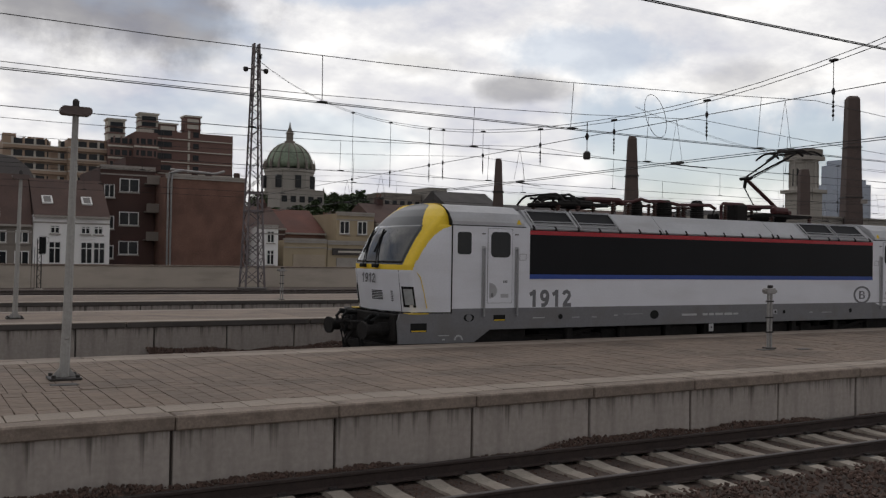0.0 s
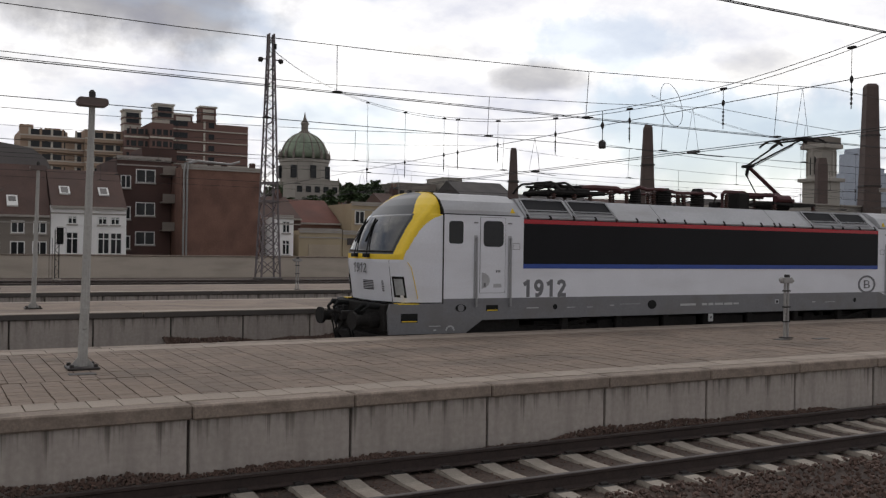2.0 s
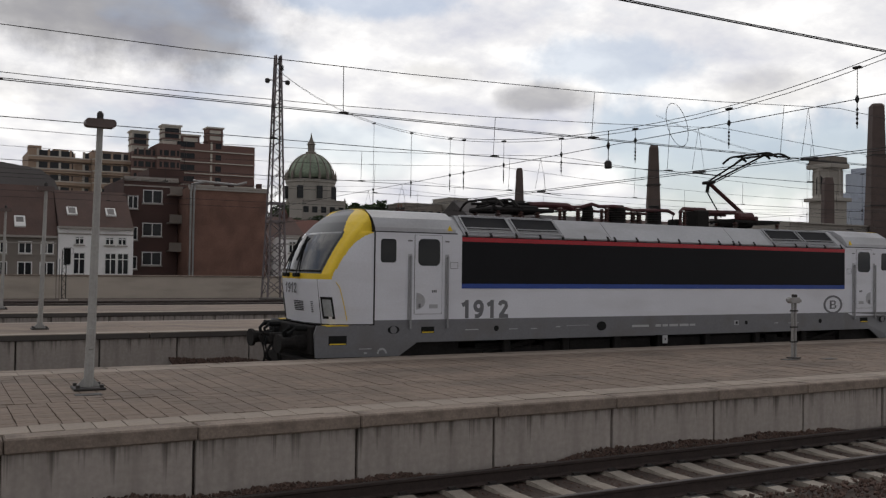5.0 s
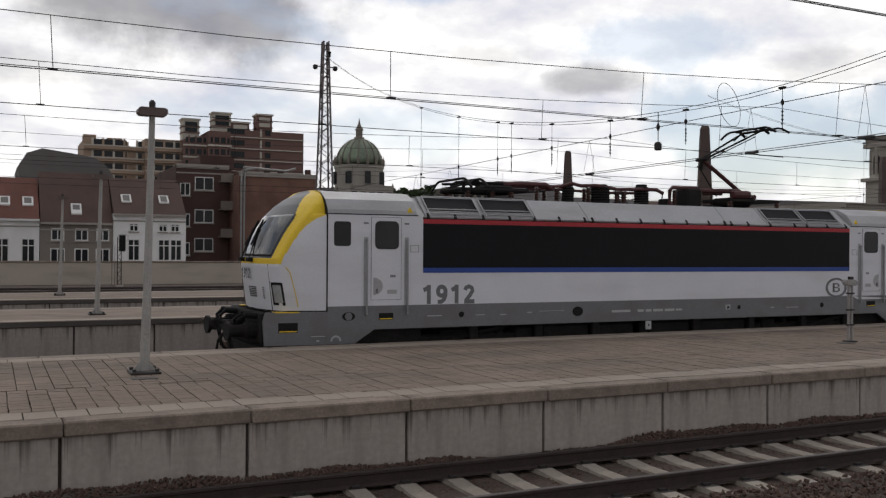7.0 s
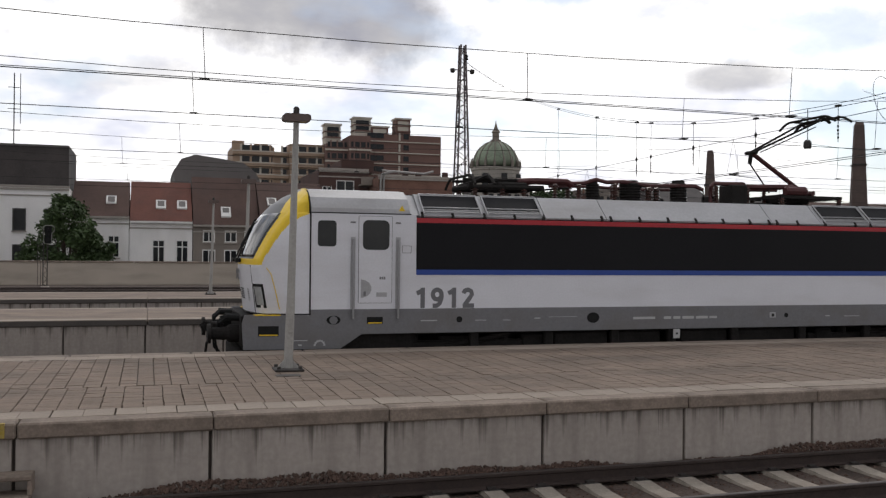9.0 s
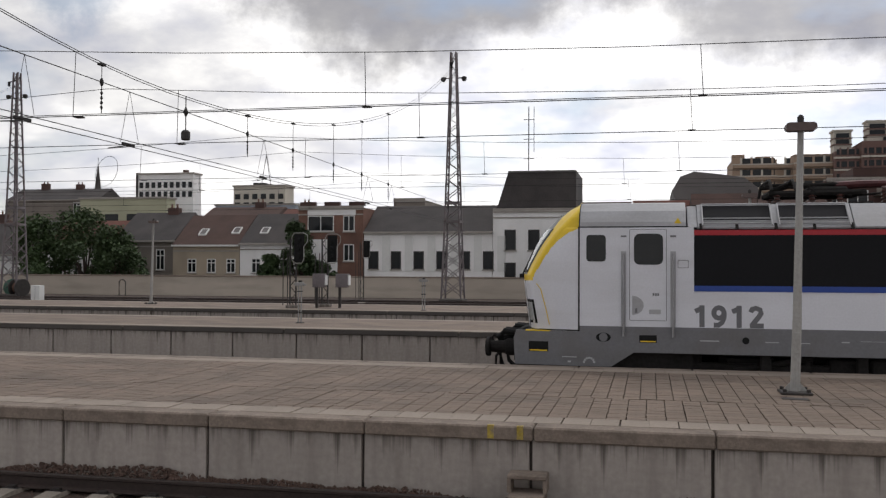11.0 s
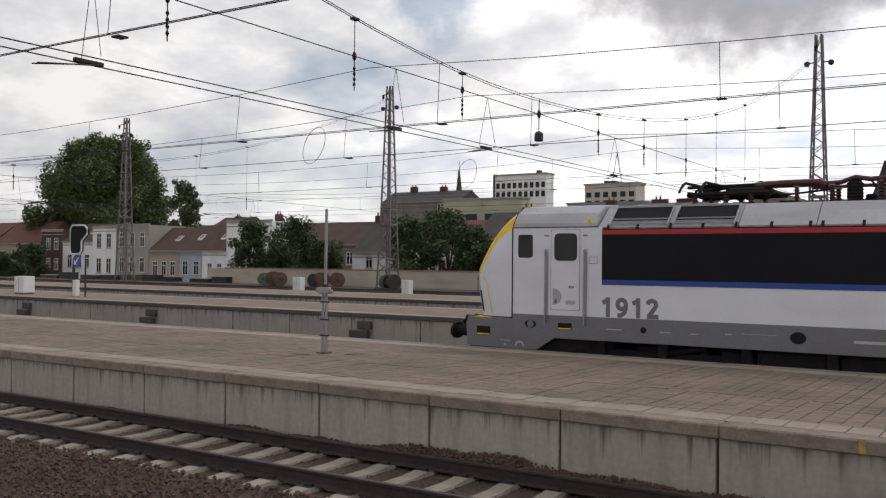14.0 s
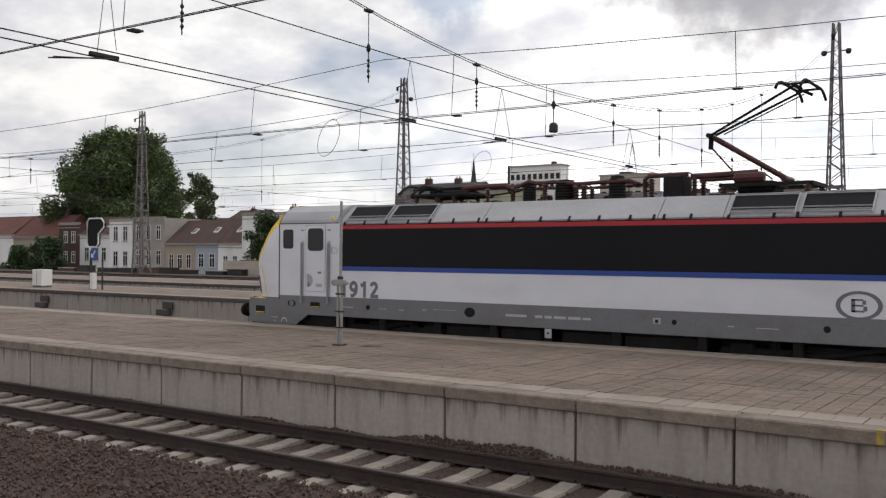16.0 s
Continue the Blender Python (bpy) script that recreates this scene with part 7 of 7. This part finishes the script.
    for k in range(16):
        a0 = 2 * math.pi * k / 16
        bm = bmesh.new()
        line(bm, [(cx + (r + 0.1) * math.cos(a0), cy + (r + 0.1) * math.sin(a0), z) for r, z in prof], 0.28, 5)
        part("dome_rib", bm, M_DOMEST, c)
        if k % 2 == 0:
            part("drum_window", boxes((cx + 11.9 * math.cos(a0) - 1.3, cx + 11.9 * math.cos(a0) + 1.3, cy + 11.9 * math.sin(a0) - 0.8, cy + 11.9 * math.sin(a0) + 0.8, 35.0, 41.0)), M_PANE, c)
        bm = bmesh.new()
        turned(bm, [(0.7, 44.2), (0.7, 46.8), (0.35, 47.6), (0.1, 49.2)], (cx + 12.0 * math.cos(a0), cy + 12.0 * math.sin(a0), 0), 6)
        part("pinnacle", bm, M_DOMEST, c)
    bm = bmesh.new()
    turned(bm, [(2.6, 57.0), (2.6, 58.2), (1.7, 58.4), (1.7, 61.6), (2.2, 61.9), (1.1, 63.6), (0.5, 65.4), (0.12, 67.6)], (cx, cy, 0), 12)
    part("lantern", bm, M_DOMEST, c)
    part("nave_block", boxes((cx - 16, cx + 18, cy - 10, cy + 14, 10, 30), bevel=0.5), M_DOMEST, c)
    for dx, h in ((15.5, 36.0), (18.6, 33.5), (-13.5, 34.0)):
        bm = bmesh.new()
        turned(bm, [(1.5, 20), (1.5, h - 5), (1.8, h - 4.8), (0.9, h - 3), (0.1, h)], (cx + dx, cy - 6, 0), 8)
        part("turret", bm, M_DOMEST, c)
    # tall tapered brick chimneys
    for x, y, top, r0, r1 in ((59.7, 90.5, 14.2, 1.62, 0.55), (79.9, 90.5, 18.4, 1.85, 0.74), (121.6, 89.5, 27.5, 2.15, 1.18)):
        m = thing("brick_chimney", "tall dark tapering square brick chimney", "chimney", pose(x, y, 0, 0, 0, 12), "tall chimneys")
        bm = bmesh.new()
        turned(bm, [(r0 * 1.05, -4.5), (r1 * 1.0, top - 0.4), (r1 * 0.7, top)], (0, 0, 0), 4)
        part("shaft", bm, M_CHIM, m)
        for f in (0.45, 0.72):
            z = top * f
            bm = bmesh.new()
            rr = 1.05 * (r0 + (r1 - r0) * f) + 0.05
            turned(bm, [(rr, z), (rr, z + 0.18)], (0, 0, 0), 4)
            part("band", bm, M_IRON, m)
        part("plate", boxes((-0.2, 0.2, -r0 * 1.1, -r0 * 0.7, top * 0.42, top * 0.42 + 0.6)), M_TRIM, m)
    # square stone tower
    t = thing("stone_tower", "square pale stone tower with arched openings and a dark parapet", "tower")
    x0, x1, y0 = 174.4, 180.6, 140.0
    part("shaft", boxes((x0 + 0.5, x1 - 0.5, y0, y0 + 6, -4, 19.0)), M_TOWERST, t)
    part("cornice", boxes((x0 - 0.3, x1 + 0.3, y0 - 0.8, y0 + 6.8, 18.6, 19.4), bevel=0.1), M_TOWERST, t)
    bm = bmesh.new()
    turned(bm, [(3.3, 19.4), (3.1, 19.9), (2.95, 20.0), (2.95, 25.2), (3.15, 25.5), (3.15, 26.0)], ((x0 + x1) / 2, y0 + 3, 0), 8)
    part("belfry", bm, M_TOWERST, t)
    for k in range(8):
        a0 = radians(45 * k)
        bm = bmesh.new()
        rod(bm, ((x0 + x1) / 2 + 2.98 * math.cos(a0), y0 + 3 + 2.98 * math.sin(a0), 19.9), ((x0 + x1) / 2 + 2.98 * math.cos(a0), y0 + 3 + 2.98 * math.sin(a0), 25.4), 0.28, 6)
        part("corner_column", bm, M_TOWERST, t)
    part("top_cornice", boxes((x0, x1, y0 - 0.4, y0 + 6.4, 26.0, 27.0), bevel=0.1), M_TOWERST, t)
    part("parapet", boxes((x0 + 0.4, x1 - 0.4, y0, y0 + 0.4, 27.0, 28.6), (x0 + 0.4, x1 - 0.4, y0 + 5.6, y0 + 6, 27.0, 28.6), (x0 + 0.4, x0 + 0.8, y0 + 0.4, y0 + 5.6, 27.0, 28.6), (x1 - 0.8, x1 - 0.4, y0 + 0.4, y0 + 5.6, 27.0, 28.6)), M_DOMEST, t, "dark parapet")
    for xx in (177.5,):
        bm = bmesh.new()
        pts = [(-0.8, 20.2), (0.8, 20.2), (0.8, 23.6)] + [(0.8 * math.cos(radians(q)), 23.6 + 0.8 * math.sin(radians(q))) for q in (30, 60, 90, 120, 150)] + [(-0.8, 23.6)]
        extrude_profile(bm, [(xx + p, q) for p, q in pts], y0 + 0.4, y0 + 0.6, "y")
        part("arched_opening", bm, M_PANE, t)
        bm = bmesh.new()
        extrude_profile(bm, [(y0 + 3 + p, q) for p, q in pts], x0 + 0.3, x0 + 0.55, "x")
        part("arched_opening", bm, M_PANE, t)
    # roof stack in front of the tower
    m = thing("brick_chimney", "dark tapering brick chimney before a stone tower", "chimney", pose(146.5, 118.0, 0, 0, 0, 12), "tall chimneys")
    bm = bmesh.new()
    turned(bm, [(1.5, -4.5), (1.25, 19.0), (0.95, 20.3)], (0, 0, 0), 4)
    part("shaft", bm, M_CHIM, m)
    # glass office towers in the distance
    for x, y, w, h in ((480, 360, 14, 62), (500, 366, 16, 52), (462, 356, 10, 46)):
        m = thing("office_tower", "pale blue glass office tower far away", "office tower", None, "office towers")
        part("shaft", boxes((x, x + w, y, y + 14, 0, h)), M_BLUEW, m)
        part("crown", boxes((x + 2, x + w - 2, y + 2, y + 12, h, h + 3)), M_BLUEW, m)


landmarks()


def far_town():
    """Roofs and blocks on the skyline."""
    rnd = random.Random(21)

    def block(x0, x1, y, z0, z1, mat, label, rows=2, cols=6, band=False, d=12):
        m = thing("apartment_block", label, "apartment building", None, "far blocks")
        part("wall", boxes((x0, x1, y, y + d, -4, z1)), mat, m)
        part("roof_edge", boxes((x0 - 0.2, x1 + 0.2, y - 0.2, y + d + 0.2, z1, z1 + 0.3)), M_TRIM, m)
        for r in range(rows):
            zz = z1 - 1.0 - (r + 1) * (z1 - z0 - 0.6) / rows + 0.3
            for q in range(cols):
                xx = x0 + (x1 - x0) * (q + 0.5) / cols
                ww = (x1 - x0) / cols * 0.3
                part("window", boxes((xx - ww, xx + ww, y - 0.06, y + 0.02, zz, zz + (z1 - z0) / rows * 0.52)), M_PANE, m)
        return m
    m = block(-88.5, -77.9, 150, 14.6, 18.5, M_PLASTER, "white apartment block with two rows of windows", 2, 9, d=3)
    part("side_slab", boxes((-89.0, -88.5, 150, 153, 10, 18.9)), M_SLATE, m)
    part("vent", boxes((-81.5, -80.8, 153, 154, 18.5, 19.6)), M_DBRICK, m)
    m = block(-70.3, -60.8, 150, 12.6, 16.1, M_APTCO, "pale apartment block with windows and rooftop masts", 2, 6, d=4)
    for x in (-68, -66.8, -65.5, -64.6):
        part("roof_box", boxes((x, x + 0.9, 153, 155, 16.1, 16.9 + 0.2 * math.sin(x))), M_SLATE, m)
    bm = bmesh.new()
    rod(bm, (-67.0, 154, 16), (-66.0, 154, 22), 0.06, 5)
    rod(bm, (-65.0, 154, 16), (-66.0, 154, 22), 0.06, 5)
    part("aerial_mast", bm, M_IRON, m)
    m = block(-71.7, -57.5, 146, 9.5, 12.6, M_BLUEW, "low blue-glazed building with a dark roof", 1, 8)
    m = block(-93.4, -77.5, 140, 8.5, 13.5, M_PALEY, "low pale yellow building with a flat roof", 1, 4, d=3)
    house(-112, -93.6, 146, 14.0, 16.2, M_GREYW, M_SLATE, "large grey-brown building with a broad hipped roof", [(-98, 11.5, 1.4, 2.0), (-95.5, 11.5, 1.4, 2.0)], depth=8, chims=((-107, 1.4, 17.2), (-100, 1.4, 17.0)))
    # church spire
    m = thing("church_spire", "slender dark slate church spire on the skyline", "church")
    bm = bmesh.new()
    turned(bm, [(2.2, 0), (2.2, 24), (1.9, 25), (0.08, 39)], (-193, 300, 0), 6)
    part("spire", bm, M_SLATE, m)
    bm = bmesh.new()
    rod(bm, (-193, 300, 39), (-193, 300, 41), 0.1, 5)
    part("cross", bm, M_IRON, m)
    # rooftop with aerials behind the long white building
    m = block(-21.0, -13.5, 140, 8.0, 12.2, M_GREYW, "grey building with rooftop machinery and aerials", 1, 6)
    for x in (-20.5, -18.6, -17.0, -15.5):
        part("roof_box", boxes((x, x + 1.2, 142, 144, 12.2, 13.0 + 0.5 * math.sin(x * 3))), M_DBRICK, m)
    bm = bmesh.new()
    rod(bm, (-18.0, 142, 12), (-18.0, 142, 27), 0.08, 5)
    for z in (16, 19, 22, 25):
        rod(bm, (-18.8, 142, z), (-17.2, 142, z), 0.05, 4)
    rod(bm, (-17.2, 142, 20), (-17.2, 142, 27), 0.05, 4)
    part("aerial_mast", bm, M_IRON, m)
    block(-12.6, -6.0, 146, 8.5, 11.6, M_PLASTER, "white building with a stepped flat roof", 1, 4)
    # scattered roofs between the near houses and the skyline
    n = 0
    for x in range(-210, 120, 9):
        y = 118 + rnd.uniform(0, 30)
        z = rnd.uniform(6.0, 8.2) * (0.9 if x > -50 else 1.0)
        if -30 < x < 20:
            z = min(z, 6.8)
        wall, roof = rnd.choice(((M_DBRICK, M_BRROOF), (M_GREYW, M_SLATE), (M_BRICK, M_REDROOF), (M_GREYW, M_BRROOF)))
        house(x + rnd.uniform(0, 1.5), x + 9, y, z, z + rnd.uniform(1.6, 2.8), wall, roof, "house with a pitched roof in the town beyond", [], depth=10, trim=False,
              chims=((x + 4, 0.9, z + 3.0),) if rnd.random() < 0.6 else (), group="town houses")
    # buildings climbing the hill to the dome
    for i in range(26):
        x = rnd.uniform(70, 200)
        y = rnd.uniform(170, 330)
        g = np.interp(y, [110, 200, 320, 460], [-4, 3, 13, 24])
        z = g + rnd.uniform(4.5, 7.5)
        if 0.30 < x / y < 0.42:
            z -= 2
        wall, roof = rnd.choice(((M_TOWERST, M_SLATE), (M_DBRICK, M_BRROOF), (M_BRICK, M_REDROOF), (M_PLASTER, M_SLATE)))
        house(x, x + rnd.uniform(9, 15), y, z, z + rnd.uniform(2, 3.6), wall, roof, "house with a pitched roof on the hillside", [(x + 3, z - 2.4, 1.2, 1.6), (x + 6, z - 2.4, 1.2, 1.6)], depth=10, base=-6, trim=False, group="hillside houses")
    for x0, x1, y, z1 in ((140, 146, 250, 24.0), (126, 139, 254, 22.0), (146, 158, 262, 21.5), (110, 126, 300, 25.0)):
        block(x0, x1, y, z1 - 4, z1, rnd.choice((M_TOWERST, M_GREYW)), "grey hillside block on the skyline", 1, 5)


far_town()


# ---- what moves ----
def motions():
    run = [  # seconds, place of the locomotive along its track
        (0.0, 11.939),
        (1.0, 11.700),
        (2.0, 11.372),
        (3.0, 10.942),
        (4.0, 10.387),
        (5.0, 9.680),
        (6.0, 8.792),
        (7.0, 7.695),
        (8.0, 6.362),
        (9.0, 4.772),
        (10.0, 2.907),
        (11.0, 0.754),
        (12.0, -1.695),
        (13.0, -4.446),
        (14.0, -7.502),
        (15.0, -10.867),
        (16.0, -14.547),
    ]
    walk(loco, [(t, pose(x, LOCO_Y, 0)) for t, x in run])
    # the wheels roll on the rails
    fit = np.polyfit([t for t, x in run], [x for t, x in run], 6)
    for w in wheels:
        c = w.matrix_basis.translation.copy()
        rows = []
        for k in range(0, 17 * 5):
            t = min(k * 0.2, 16.0)
            turn = (np.polyval(fit, t) - run[0][1]) / 0.575 * 180 / math.pi
            if not rows or t > rows[-1][0]:
                rows.append((t, pose(c.x, c.y, c.z, 0, turn, 0)))
        walk(w, rows)


motions()
